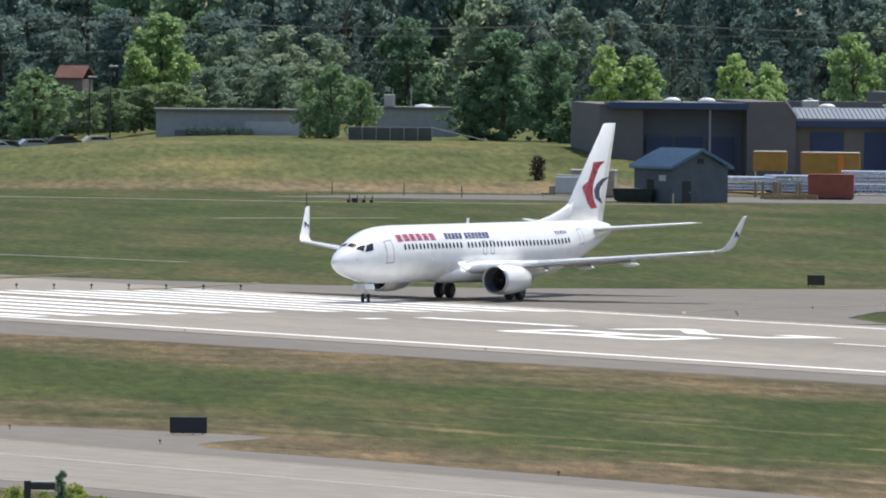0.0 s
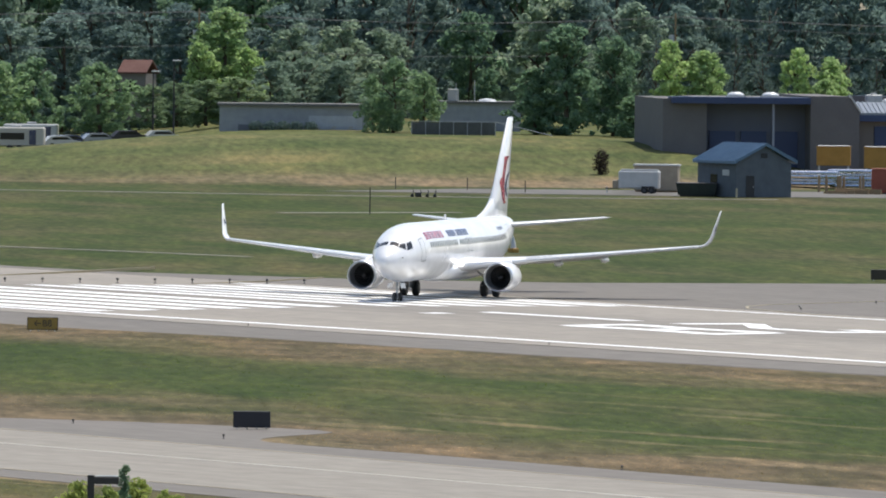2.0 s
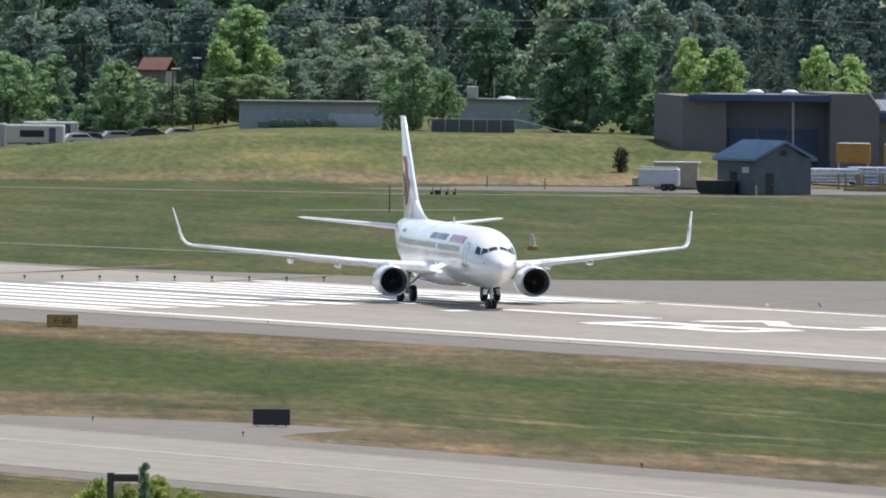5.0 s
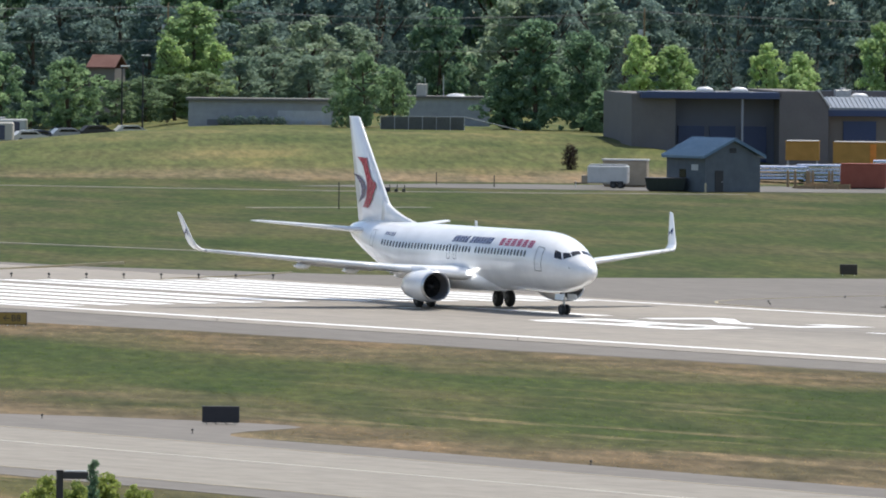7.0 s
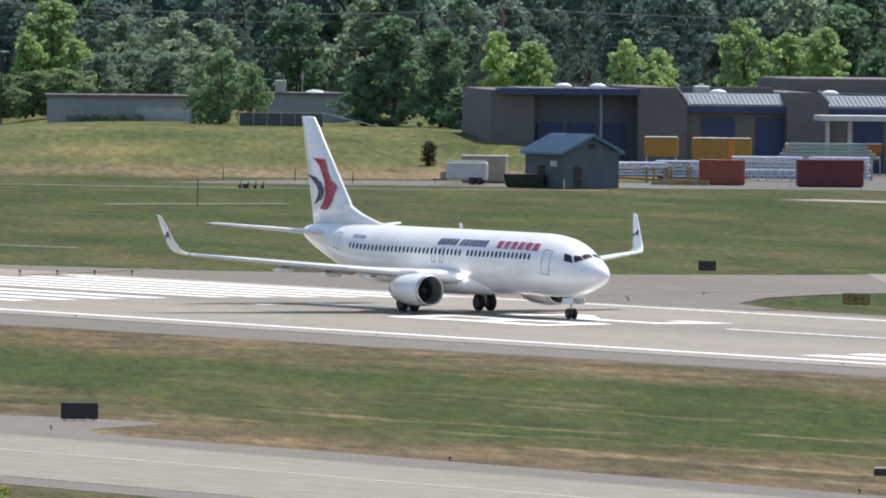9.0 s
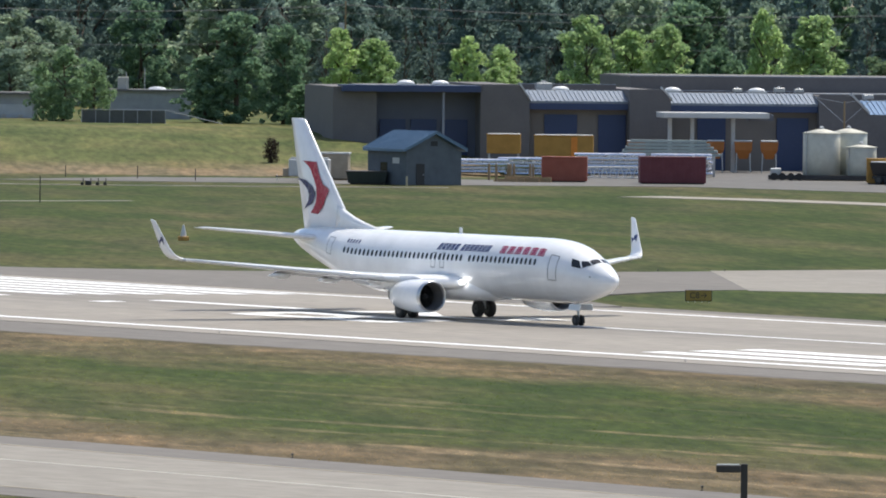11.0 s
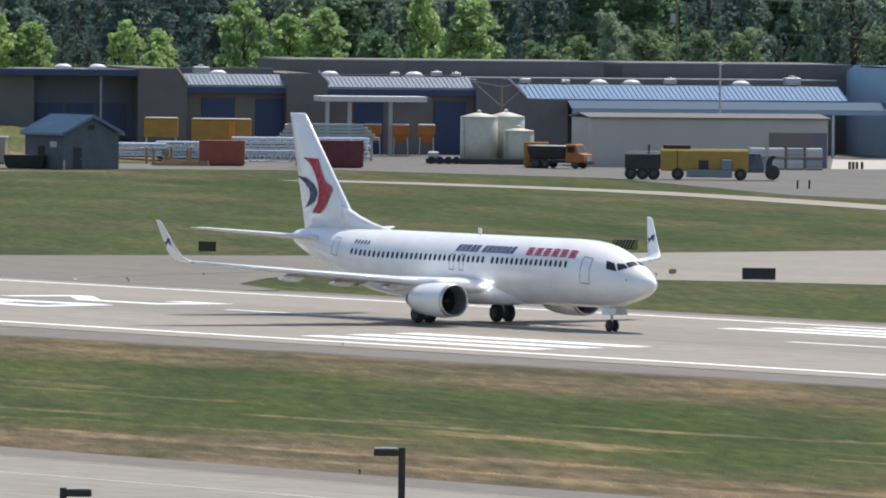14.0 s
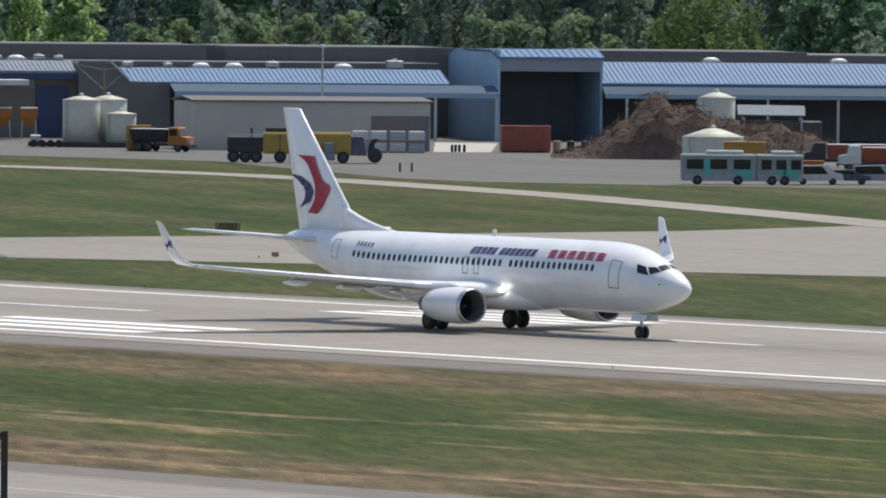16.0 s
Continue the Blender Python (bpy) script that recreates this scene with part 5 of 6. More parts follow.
CREAMTANK = pmat("cream_tank_plastic", (0.62, 0.60, 0.50), 0.55)
PALETANK = pmat("pale_blue_tank_plastic", (0.56, 0.58, 0.52), 0.55)
SLATE = pmat("slate_blue_wall", (0.12, 0.14, 0.16), 0.8)
SHEDROOF = pmat("slate_blue_metal_roof", (0.13, 0.22, 0.33), 0.4, 0.2)
GREENP = pmat("dark_green_bin", (0.02, 0.032, 0.03))
WOOD = pmat("weathered_timber", (0.32, 0.23, 0.13), 0.85)
ALU = mat("bright_aluminium_tube", (0.80, 0.82, 0.86), (0.7, 0.72, 0.76), 0.22, 1.0, scale=2)
TILE = pmat("red_roof_tile", (0.16, 0.075, 0.06), 0.9)
TANBOX = pmat("tan_box_panel", (0.40, 0.33, 0.24), 0.7)
OFFICE = pmat("grey_painted_block", (0.36, 0.37, 0.385), 0.8)
GREYBLUE = pmat("grey_blue_paint", (0.2, 0.24, 0.27), 0.6)
SCREEN = pmat("dark_fence_backing", (0.15, 0.155, 0.14), 0.8)
WIRE = pmat("dull_wire", (0.16, 0.16, 0.165), 0.7, 0.0)
LAMPBROWN = pmat("dark_bronze_lamp", (0.05, 0.045, 0.042), 0.5)
BUSGREY = pmat("pale_grey_bus_paint", (0.27, 0.31, 0.32), 0.35, coat=0.2)
SHEET = mat("pale_blue_sheet", (0.2, 0.24, 0.26), (0.26, 0.3, 0.32), 0.8, scale=0.5, spec=0.15)
BRUSH = mat("dead_brush", (0.088, 0.062, 0.05), (0.165, 0.115, 0.088), 0.95, scale=0.8, fine=4, bump=0.15)


def put(x, y, ang, z=None):
    return pose(x, y, (bank(x, y) - 0.02 if bank(x, y) > 0.03 else 0.0) if z is None else z, 0, 0, ang)


def wheel_parts(parent, spots, r=0.45, w=0.28):
    for x, y in spots:
        wh = part("wheel", lathe(bmesh.new(), ((-w / 2, r * 0.5), (-w / 2, r * 0.9), (0, r), (w / 2, r * 0.9), (w / 2, r * 0.5)), 18, "Y", (x, y, r)), TYRE, parent, "black tyre")
        part("rim", lathe(bmesh.new(), ((-w / 2 - 0.02, 0.05), (-w / 2 - 0.02, r * 0.5), (w / 2 + 0.02, r * 0.5), (w / 2 + 0.02, 0.05)), 14, "Y", (x, y, r)), RIM, wh)


def shed():
    ob = thing("pump_house", "small slate-blue gabled pump house at the yard edge", "shed", pose(-305.4, 233.9, 0))
    part("wall", boxed(0, 7.1, 0, 0.2, 0, 3.62), SLATE, ob)
    part("wall", boxed(0, 7.1, 6.6, 6.8, 0, 3.55), SLATE, ob)
    for x in (0.003, 6.897):
        part("gable_wall", loft(bmesh.new(), [[(x + k, 0.2, 0), (x + k, 6.6, 0), (x + k, 6.6, 3.55), (x + k, 3.4, 5.3), (x + k, 0.2, 3.55)] for k in (0, 0.2)]), SLATE, ob)
    for s in (0, 1):
        v0, v1 = (-0.5, 3.4) if s == 0 else (7.3, 3.4)
        seam_roof("roof", ob, -0.2, 7.5, v0, 3.68, v1, 5.5, SHEDROOF, 0.45, "slate-blue metal roof")
    d = part("door", boxed(7.1, 7.15, 1.2, 2.2, 0.05, 2.2), BLACKP, ob, "dark door")
    part("handle", boxed(7.15, 7.2, 2.0, 2.1, 1.0, 1.1), STEEL, d)
    part("window", boxed(2.4, 3.6, -0.05, 0.0, 1.2, 2.3), GLASSY, ob)
    part("notice", boxed(4.6, 5.8, -0.04, 0.0, 2.2, 2.8), WHITEWALL, ob, "pale notice board")
    part("gable_vent", boxed(7.1, 7.14, 3.0, 3.8, 4.0, 4.5), BLACKP, ob)
    post = thing("bollard", "short pale steel bollard beside the pump house", "bollard", put(-299.5, 235.5, 0), "bollards")
    part("tube", lathe(bmesh.new(), ((0, 0.11), (0.85, 0.11), (0.93, 0.08), (0.96, 0.01)), 10), pmat("bollard_cream", (0.5, 0.44, 0.3)), post)
    for x, y in ((-299.5, 237.3), (-300.0, 239.0), (-301.2, 241.0), (-302.2, 242.2), (-303.4, 243.4), (-297.2, 233.2)):
        copy_thing(post, put(x, y, 0))


def trailers():
    ob = thing("cargo_trailer", "white enclosed cargo trailer parked on the track", "trailer", put(-316.2, 233.9, 50))
    part("body", boxed(-2.1, 2.1, -1.0, 1.0, 0.5, 2.35, 0.12), WHITEP, ob)
    for k in range(4):
        part("roof_rail", boxed(-1.9, 1.9, -0.85 + 0.5 * k, -0.72 + 0.5 * k, 2.356, 2.5, 0.02), WHITEP, ob)
    part("nose_box", boxed(-2.75, -2.12, -0.7, 0.7, 0.5, 1.35, 0.06), TANBOX, ob, "tan box on the drawbar")
    part("drawbar", tubed((-2.1, 0, 0.5), (-3.6, 0, 0.5), 0.06), BLACKP, ob)
    part("jack_stand", tubed((-3.4, 0, 0), (-3.4, 0, 0.7), 0.05), STEEL, ob)
    part("fender", boxed(0.3, 1.7, -1.12, -0.98, 0.55, 0.75, 0.04), BLACKP, ob)
    wheel_parts(ob, ((0.6, -1.0), (1.35, -1.0), (0.6, 1.0), (1.35, 1.0)), 0.34)
    ob = thing("storage_box", "tan plywood storage box behind the trailer", "box", put(-322.3, 240.5, 50))
    part("panel", boxed(-2.6, 2.0, -1.2, 1.2, 0.15, 2.75, 0.05), TANBOX, ob)
    part("lid", boxed(-2.7, 2.1, -1.3, 1.3, 2.75, 2.9), WHITEWALL, ob, "pale lid")
    part("skid", boxed(-2.5, 1.9, -1.0, 1.0, 0, 0.15), WOOD, ob)
    ob = thing("waste_skip", "long dark-green waste skip with a closed lid", "skip", put(-302.9, 232.1, 56))
    part("tub", loft(bmesh.new(), [[(-1.9, -0.8, 0.15), (1.9, -0.8, 0.15), (1.9, 0.8, 0.15), (-1.9, 0.8, 0.15)], [(-2.1, -0.95, 1.25), (2.1, -0.95, 1.25), (2.1, 0.95, 1.25), (-2.1, 0.95, 1.25)]]), GREENP, ob)
    part("lid", boxed(-2.15, 2.15, -1.0, 1.0, 1.25, 1.4, 0.04), BLACKP, ob)
    for k in range(5):
        part("rib", boxed(-1.9 + 0.92 * k, -1.8 + 0.92 * k, -0.99, -0.9, 0.2, 1.25), GREENP, ob)
    part("skid", boxed(-1.7, 1.7, -0.6, 0.6, 0, 0.15), BLACKP, ob)


def container(x, y, ang, l, w, h, material, label, name="container", base=0.12):
    ob = thing(name, label, name.replace("_", " "), put(x, y, ang), "containers" if name == "container" else "")
    part("shell", boxed(-l / 2, l / 2, -w / 2, w / 2, base, h, 0.04), material, ob)
    bm = bmesh.new()
    n = int(l / 0.45)
    for k in range(n):
        u = -l / 2 + 0.2 + k * (l - 0.4) / n
        box(bm, u, u + 0.2, -w / 2 - 0.05, -w / 2 - 0.003, base + 0.18, h - 0.18)
    part("ribs", bm, material, ob, kind="stuff")
    part("top_rail", boxed(-l / 2 - 0.03, l / 2 + 0.03, -w / 2 - 0.07, w / 2 + 0.07, h + 0.004, h + 0.1), material, ob)
    if base < 1:
        part("skid", boxed(-l / 2 + 0.2, l / 2 - 0.2, -w / 2 + 0.2, w / 2 - 0.2, 0, base), BLACKP, ob)
    else:
        for sx in (-l / 2 + 0.25, l / 2 - 0.25):
            for sy in (-w / 2 + 0.2, w / 2 - 0.2):
                part("stand_leg", boxed(sx - 0.09, sx + 0.09, sy - 0.09, sy + 0.09, 0, base), STEEL, ob, "steel stand leg")
        # pale slab added on the box to stand in for its sunlit top
        part("cover", boxed(-l / 2 + 0.1, l / 2 - 0.1, -w / 2 + 0.1, w / 2 - 0.1, h + 0.104, h + 0.2, 0.04), WHITEWALL, ob, "paler top")
    return ob


def tank(x, y, r, h, material, label, cone=0.5, name="tank"):
    ob = thing(name, label, "tank", put(x, y, 0), "storage tanks")
    part("shell", lathe(bmesh.new(), ((0, r), (h * 0.5, r + 0.01), (h - 0.02, r), (h + 0.02, r - 0.03)), 36), material, ob, smooth=True)
    part("roof", lathe(bmesh.new(), ((h + 0.02, r + 0.06), (h + 0.1, r + 0.05), (h + cone * 0.8, r * 0.35), (h + cone, 0.1)), 36), CREAMTANK, ob, smooth=True)
    part("hatch", lathe(bmesh.new(), ((h + cone - 0.05, 0.25), (h + cone + 0.2, 0.25), (h + cone + 0.28, 0.05)), 12), WHITEP, ob)
    part("fill_pipe", tubed((0.1, -r - 0.08, 0), (0.1, -r - 0.08, h), 0.05), STEEL, ob)


def truck(x, y, ang, body, cab, label, l=6.2, tipper=True):
    ob = thing("works_truck", label, "truck", put(x, y, ang), "works trucks")
    part("chassis", boxed(-l / 2, l / 2, -0.9, 0.9, 0.6, 0.9), BLACKP, ob)
    c = part("cab", loft(bmesh.new(), [[(l / 2 - a, -w, z), (l / 2 - b, -w, z), (l / 2 - b, w, z), (l / 2 - a, w, z)] for a, b, w, z in ((0.0, 2.2, 1.15, 0.7), (0.05, 2.2, 1.15, 1.5), (0.75, 2.2, 1.12, 1.65), (1.05, 2.15, 1.05, 2.5), (1.2, 2.1, 0.95, 2.6))]), cab, ob, "truck cab with bonnet")
    part("windscreen", loft(bmesh.new(), [[(l / 2 - 0.74, -0.95, 1.72), (l / 2 - 0.74, 0.95, 1.72), (l / 2 - 0.76, 0.95, 1.7), (l / 2 - 0.76, -0.95, 1.7)], [(l / 2 - 1.0, -0.9, 2.4), (l / 2 - 1.0, 0.9, 2.4), (l / 2 - 1.03, 0.9, 2.4), (l / 2 - 1.03, -0.9, 2.4)]]), GLASSY, c)
    part("side_window", boxed(l / 2 - 2.0, l / 2 - 1.2, -1.17, -1.1, 1.7, 2.35), GLASSY, c)
    part("grille", boxed(l / 2 - 0.02, l / 2 + 0.04, -0.6, 0.6, 0.8, 1.4), STEEL, c)
    part("bumper", boxed(l / 2, l / 2 + 0.18, -1.2, 1.2, 0.45, 0.75, 0.04), BLACKP, ob)
    part("hopper", loft(bmesh.new(), [[(-l / 2, -0.7, 0.95), (l / 2 - 2.5, -0.7, 0.95), (l / 2 - 2.5, 0.7, 0.95), (-l / 2, 0.7, 0.95)], [(-l / 2 - 0.2, -1.2, 2.3), (l / 2 - 2.35, -1.2, 2.3), (l / 2 - 2.35, 1.2, 2.3), (-l / 2 - 0.2, 1.2, 2.3)]]), body, ob)
    part("hopper_load", boxed(-l / 2 - 0.1, l / 2 - 2.4, -1.1, 1.1, 2.305, 2.42, 0.05), WHITEWALL, ob, "pale load cover")
    wheel_parts(ob, [(l / 2 - 1.1, s) for s in (-1, 1)] + [(-l / 2 + d, s) for d in (0.8, 1.9) for s in (-1, 1)], 0.5)
    return ob


def yard_things():
    container(-310.7, 262.3, 54, 4.8, 2.3, 2.55, RUST, "rust-red steel container in the yard")
    container(-300.4, 268.8, 60, 6.9, 2.3, 2.75, MAROON, "maroon steel container with scuffed sides")
    container(-357.6, 286.9, 54, 3.7, 2.4, 3.75, MUSTARD, "mustard-yellow spreader box on a steel stand", name="spreader_box", base=1.75)
    o = container(-353.8, 292.3, 54, 6.5, 2.4, 3.95, MUSTARD, "long mustard-yellow spreader box with an orange band", name="spreader_box", base=1.75)
    part("band", boxed(0.8, 1.5, -1.27, -1.252, 1.8, 3.9), BAND, o, "orange band")
    for k, (x, y) in enumerate(((-352.3, 311.7), (-350.5, 314.2), (-348.8, 316.5), (-351, 300))):
        ob = thing("salt_hopper", "orange spreader hopper on a grey stand", "hopper", put(x, y, 54), "salt hoppers")
        part("hopper", loft(bmesh.new(), [[(-s, -s * 0.9, z), (s, -s * 0.9, z), (s, s * 0.9, z), (-s, s * 0.9, z)] for s, z in ((0.45, 1.5), (0.95, 2.5), (1.0, 3.4))]), ORANGE, ob)
        part("cover", boxed(-0.95, 0.95, -0.85, 0.85, 3.4, 3.58, 0.06), WHITEWALL, ob, "paler top")
        for sx in (-0.8, 0.8):
            for sy in (-0.7, 0.7):
                part("leg", tubed((sx, sy, 0), (sx * 0.9, sy * 0.9, 2.4), 0.07), STEEL, ob)
    # stacks of bright irrigation and approach-light tubing
    rng = random.Random(4)
    for x, y, l, rows, tall, ang in ((-334, 266.5, 7.5, 9, 4, 56), (-331, 272.0, 6.0, 8, 5, 54), (-333, 284, 7.0, 8, 6, 54), (-330, 291, 6.0, 8, 6, 54)):
        ob = thing("tube_stack", "stack of bright aluminium tubes on timber bearers", "pipe stack", put(x, y, ang), "tube stacks")
        for sx in (-l * 0.35, l * 0.35):
            part("bearer", boxed(sx - 0.1, sx + 0.1, -2.0, 2.0, 0, 0.2), WOOD, ob)
        z = 0.2
        for j in range(tall):
            for k in range(rows - j // 2):
                r = 0.2
                yy = -1.8 + 0.42 * k + 0.21 * (j % 2)
                x0 = rng.uniform(-0.5, 0.5)
                part("tube", tubed((x0 - l / 2, yy, 0.2 + r + j * 0.39), (x0 + l / 2, yy, 0.2 + r + j * 0.39), r - 0.02, n=8), ALU, ob)
    # pale truss sections and green-grey steel lengths
    ob = thing("steel_stack", "stack of long grey-green steel sections on trestles", "steel stack", put(-334.5, 293.0, 54))
    for k in range(5):
        part("section", boxed(-5.6 + 0.3 * k, 5.4 - 0.4 * k, -1.2 + 0.2 * k, 1.0, 2.2 + 0.36 * k, 2.48 + 0.36 * k), pmat("grey_green_steel", (0.33, 0.38, 0.36)) if k == 0 else bpy.data.materials["grey_green_steel"], ob)
    for sx in (-4.8, 0, 4.6):
        part("trestle", boxed(sx - 0.15, sx + 0.15, -1.2, 1.0, 0, 2.2), STEEL, ob)
    for x, y in ((-324.5, 274.6), (-321.4, 278.6)):
        ob = thing("truss_section", "white tubular truss section lying on its side", "truss", put(x, y, 56), "truss sections")
        for z in (0.15, 1.25):
            for yy in (-0.5, 0.5):
                part("chord", tubed((-2.5, yy, z), (2.5, yy, z), 0.07), WHITEP, ob)
        for k in range(6):
            part("lacing", tubed((-2.5 + k * 0.83, -0.5, 0.15), (-2.08 + k * 0.83, -0.5, 1.25), 0.05, n=6), WHITEP, ob)
            part("lacing", tubed((-2.08 + k * 0.83, -0.5, 1.25), (-1.67 + k * 0.83, -0.5, 0.15), 0.05, n=6), WHITEP, ob)
    for k in range(9):
        ob = thing("timber_post", "upright weathered timber post among scrap wood", "post", put(-320.5 + 0.55 * k + rng.uniform(-0.5, 0.5), 259.2 + 0.62 * k + rng.uniform(-0.4, 0.4), rng.uniform(0, 90)), "timber posts")
        part("shaft", lathe(bmesh.new(), ((0, 0.15), (rng.uniform(1.1, 1.7), 0.14), (1.72, 0.1)), 8), WOOD, ob)
    for k in range(7):
        ob = thing("plank", "loose weathered plank on the ground", "plank", put(-311.5 + rng.uniform(-3, 2), 257.5 + rng.uniform(-2, 2), rng.uniform(20, 100)), "loose planks")
        part("board", boxed(-1.4, 1.4, -0.15, 0.15, 0.0, 0.1 + 0.08 * k), WOOD, ob)
    # tanks on a dark skid
    ob = thing("tank_skid", "long dark steel skid under the storage tanks", "skid", put(-313.9, 298.2, 54))
    part("deck", boxed(-5.8, 5.8, -2.4, 1.2, 0.1, 0.55), BLACKP, ob)
    for k in range(4):
        part("wheel", lathe(bmesh.new(), ((-0.12, 0.2), (-0.12, 0.4), (0.12, 0.4), (0.12, 0.2)), 14, "Y", (-5.2 + 0.9 * k, -2.5, 0.4)), TYRE, ob)
    part("pump", boxed(-5.6, -4.4, -2.0, -0.6, 0.55, 1.3, 0.1), STEEL, ob)
    tank(-314.8, 298.7, 2.0, 4.95, CREAMTANK, "tall cream storage tank with a conical lid", 0.55)
    tank(-315.9, 303.1, 2.0, 4.95, PALETANK, "tall pale-blue storage tank with a conical lid", 0.6)
    tank(-311.7, 301.7, 1.62, 3.5, CREAMTANK, "shorter cream storage tank with a domed lid", 0.4)
    truck(-292.6, 293.1, 30, BLACKP, ORANGE, "orange works truck with a dark spreader body", 6.4)
    container(-296.7, 292.9, 54, 2.6, 1.8, 2.6, MUSTARD, "small mustard plant box beside the truck", name="plant_box")
    # runway snow blower
    ob = thing("snow_blower", "big yellow runway snow blower parked in the yard", "snow blower", put(-244.1, 273.4, 52))
    b = part("body", loft(bmesh.new(), [[(-3.2, -s, z), (5.6, -s, z), (5.6 + k, s, z), (-3.2, s, z)] for s, z, k in ((1.25, 0.9, 0), (1.3, 1.2, 0), (1.3, 2.9, -0.2), (1.15, 3.1, -0.3))]), YELLOWP, ob)
    part("louvre", boxed(0.6, 1.6, -1.34, -1.3, 1.1, 2.0), BLACKP, b)
    part("side_tank", boxed(-0.6, 4.0, -1.95, -1.36, 0.3, 1.05, 0.08), GREYBLUE, b, "long grey-blue side tank")
    part("side_locker", boxed(2.9, 3.9, -1.8, -1.36, 1.055, 2.1, 0.06), GREYBLUE, b, "grey-blue locker over the side tank")
    part("panel_seam", boxed(-1.55, -1.47, -1.325, -1.303, 1.0, 2.9), BLACKP, b)
    part("exhaust_stack", tubed((-4.4, -0.5, 2.6), (-4.4, -0.5, 3.5), 0.12), RIM, ob, "dark exhaust stack")
    part("chute", loft(bmesh.new(), [[(7.3 + a, -0.35, z), (7.9 + a, -0.35, z), (7.9 + a, 0.35, z), (7.3 + a, 0.35, z)] for a, z in ((0, 1.2), (0.1, 2.0), (0.5, 2.5))]), BLACKP, ob, "dark discharge chute")
    part("roof_duct", boxed(-3.0, -0.2, -0.7, 0.7, 3.1, 3.55, 0.1), BLACKP, b)
    part("cab", loft(bmesh.new(), [[(5.3, -1.2, 0.8), (7.2, -1.2, 0.8), (7.2, 1.2, 0.8), (5.3, 1.2, 0.8)], [(5.3, -1.2, 2.7), (6.8, -1.15, 2.7), (6.8, 1.15, 2.7), (5.3, 1.2, 2.7)]]), NAVYP, ob, "dark glazed cab")
    part("blower_head", lathe(bmesh.new(), ((-1.5, 0.5), (-1.4, 0.75), (1.4, 0.75), (1.5, 0.5)), 16, "Y", (8.0, 0, 0.85)), BLACKP, ob)
    part("engine_deck", boxed(-6.8, -3.25, -1.2, 1.2, 1.0, 2.6, 0.08), BLACKP, ob, "dark engine deck")
    part("rail", tubed((-6.8, -1.25, 2.8), (-3.3, -1.25, 2.8), 0.04), STEEL, ob)
    wheel_parts(ob, [(-6.2, -1.1), (-5.0, -1.1), (-3.9, -1.1), (-1.5, -1.2), (4.8, -1.2), (-6.2, 1.1), (-5.0, 1.1), (4.8, 1.2), (-1.5, 1.2)], 0.62, 0.4)
    # liquid totes in two tiers
    for k in range(4):
        for j in range(2):
            ob = thing("liquid_tote", "white liquid tote in a steel cage", "tote", put(-284.6 + 1.12 * k, 313.0 + 1.66 * k, 56, 1.2 * j), "liquid totes")
            part("bladder", boxed(-0.85, 0.85, -0.6, 0.6, 0.16, 1.12, 0.1), WHITEP if (k + j) % 3 else GREYP, ob)
            part("pallet", boxed(-0.9, 0.9, -0.65, 0.65, 0, 0.15), WOOD, ob)
            part("cage", boxed(-0.92, 0.92, -0.64, -0.6, 0.15, 0.25), STEEL, ob)
            part("cage", boxed(-0.92, 0.92, -0.64, -0.6, 0.6, 0.68), STEEL, ob)
    for x, y in ((-284.9, 325.7), (-284.8, 326.1), (-284.8, 326.6), (-284.7, 327.2)):
        ob = thing("bollard", "short dark bollard before the open shed", "bollard", put(x, y, 0), "dark bollards")
        part("tube", lathe(bmesh.new(), ((0, 0.16), (0.7, 0.16), (0.78, 0.1), (0.8, 0.01)), 10), BLACKP, ob)
    container(-281.1, 332.6, 56, 5.3, 2.3, 2.75, RUST, "rust-red container beside the tall bay")
    for k in range(5):
        ob = thing("drum", "upright drum standing beside the bay", "drum", put(-280.2 + 0.9 * k, 336.2 + 1.2 * k, 0), "drums")
        part("barrel", lathe(bmesh.new(), ((0, 0.42), (0.4, 0.42), (0.42, 0.45), (0.46, 0.42), (1.2, 0.42), (1.26, 0.3)), 14), (TANBOX, BLACKP, NAVYP, TANBOX, CREAMTANK)[k], ob)
    # heap of felled brush
    bm = bmesh.new()
    rngn = np.random.default_rng(8)
    n = 56
    rows = []
    for i in range(30):
        u = i / 29
        row = []
        for j in range(n // 4):
            v = j / (n // 4 - 1)
            x, y = -9.5 + 33 * u, -5 + 11 * v
            h = 6.0 * math.exp(-((u - 0.34) / 0.2) ** 2) * math.sin(math.pi * v) ** 0.7 + 3.4 * math.exp(-((u - 0.7) / 0.22) ** 2) * math.sin(math.pi * v)
            h *= 0.9 + 0.4 * noise.noise(Vector((x * 0.4, y * 0.4, 3))) + 0.3 * noise.noise(Vector((x * 1.3, y * 1.3, 8)))
            row.append((x, y, max(0.0, h) - 0.02))
        rows.append(row)
    loft(bm, rows, cap=False, closed=False)
    heap = thing("brush_heap", "big heap of brown felled brush and roots", "brush heap", put(-253.2, 326.0, 52))
    part("core", bm, BRUSH, heap)
    sticks = bmesh.new()
    for _ in range(7000):
        i, j = rngn.integers(1, 28), rngn.integers(1, n // 4 - 2)
        p = Vector(rows[i][j]) + Vector(rngn.normal(size=3) * (0.5, 0.5, 0.14))
        if p.z < 0.1:
            continue
        d = Vector(rngn.normal(size=3) * (1, 1, 0.45))
        d.normalize()
        q = p + d * rngn.uniform(0.25, 0.9)
        s = d.orthogonal().normalized() * rngn.uniform(0.02, 0.05)
        t = d.cross(s)
        a = [sticks.verts.new(w) for w in (p + s, p - s * 0.5 + t, p - s * 0.5 - t)]
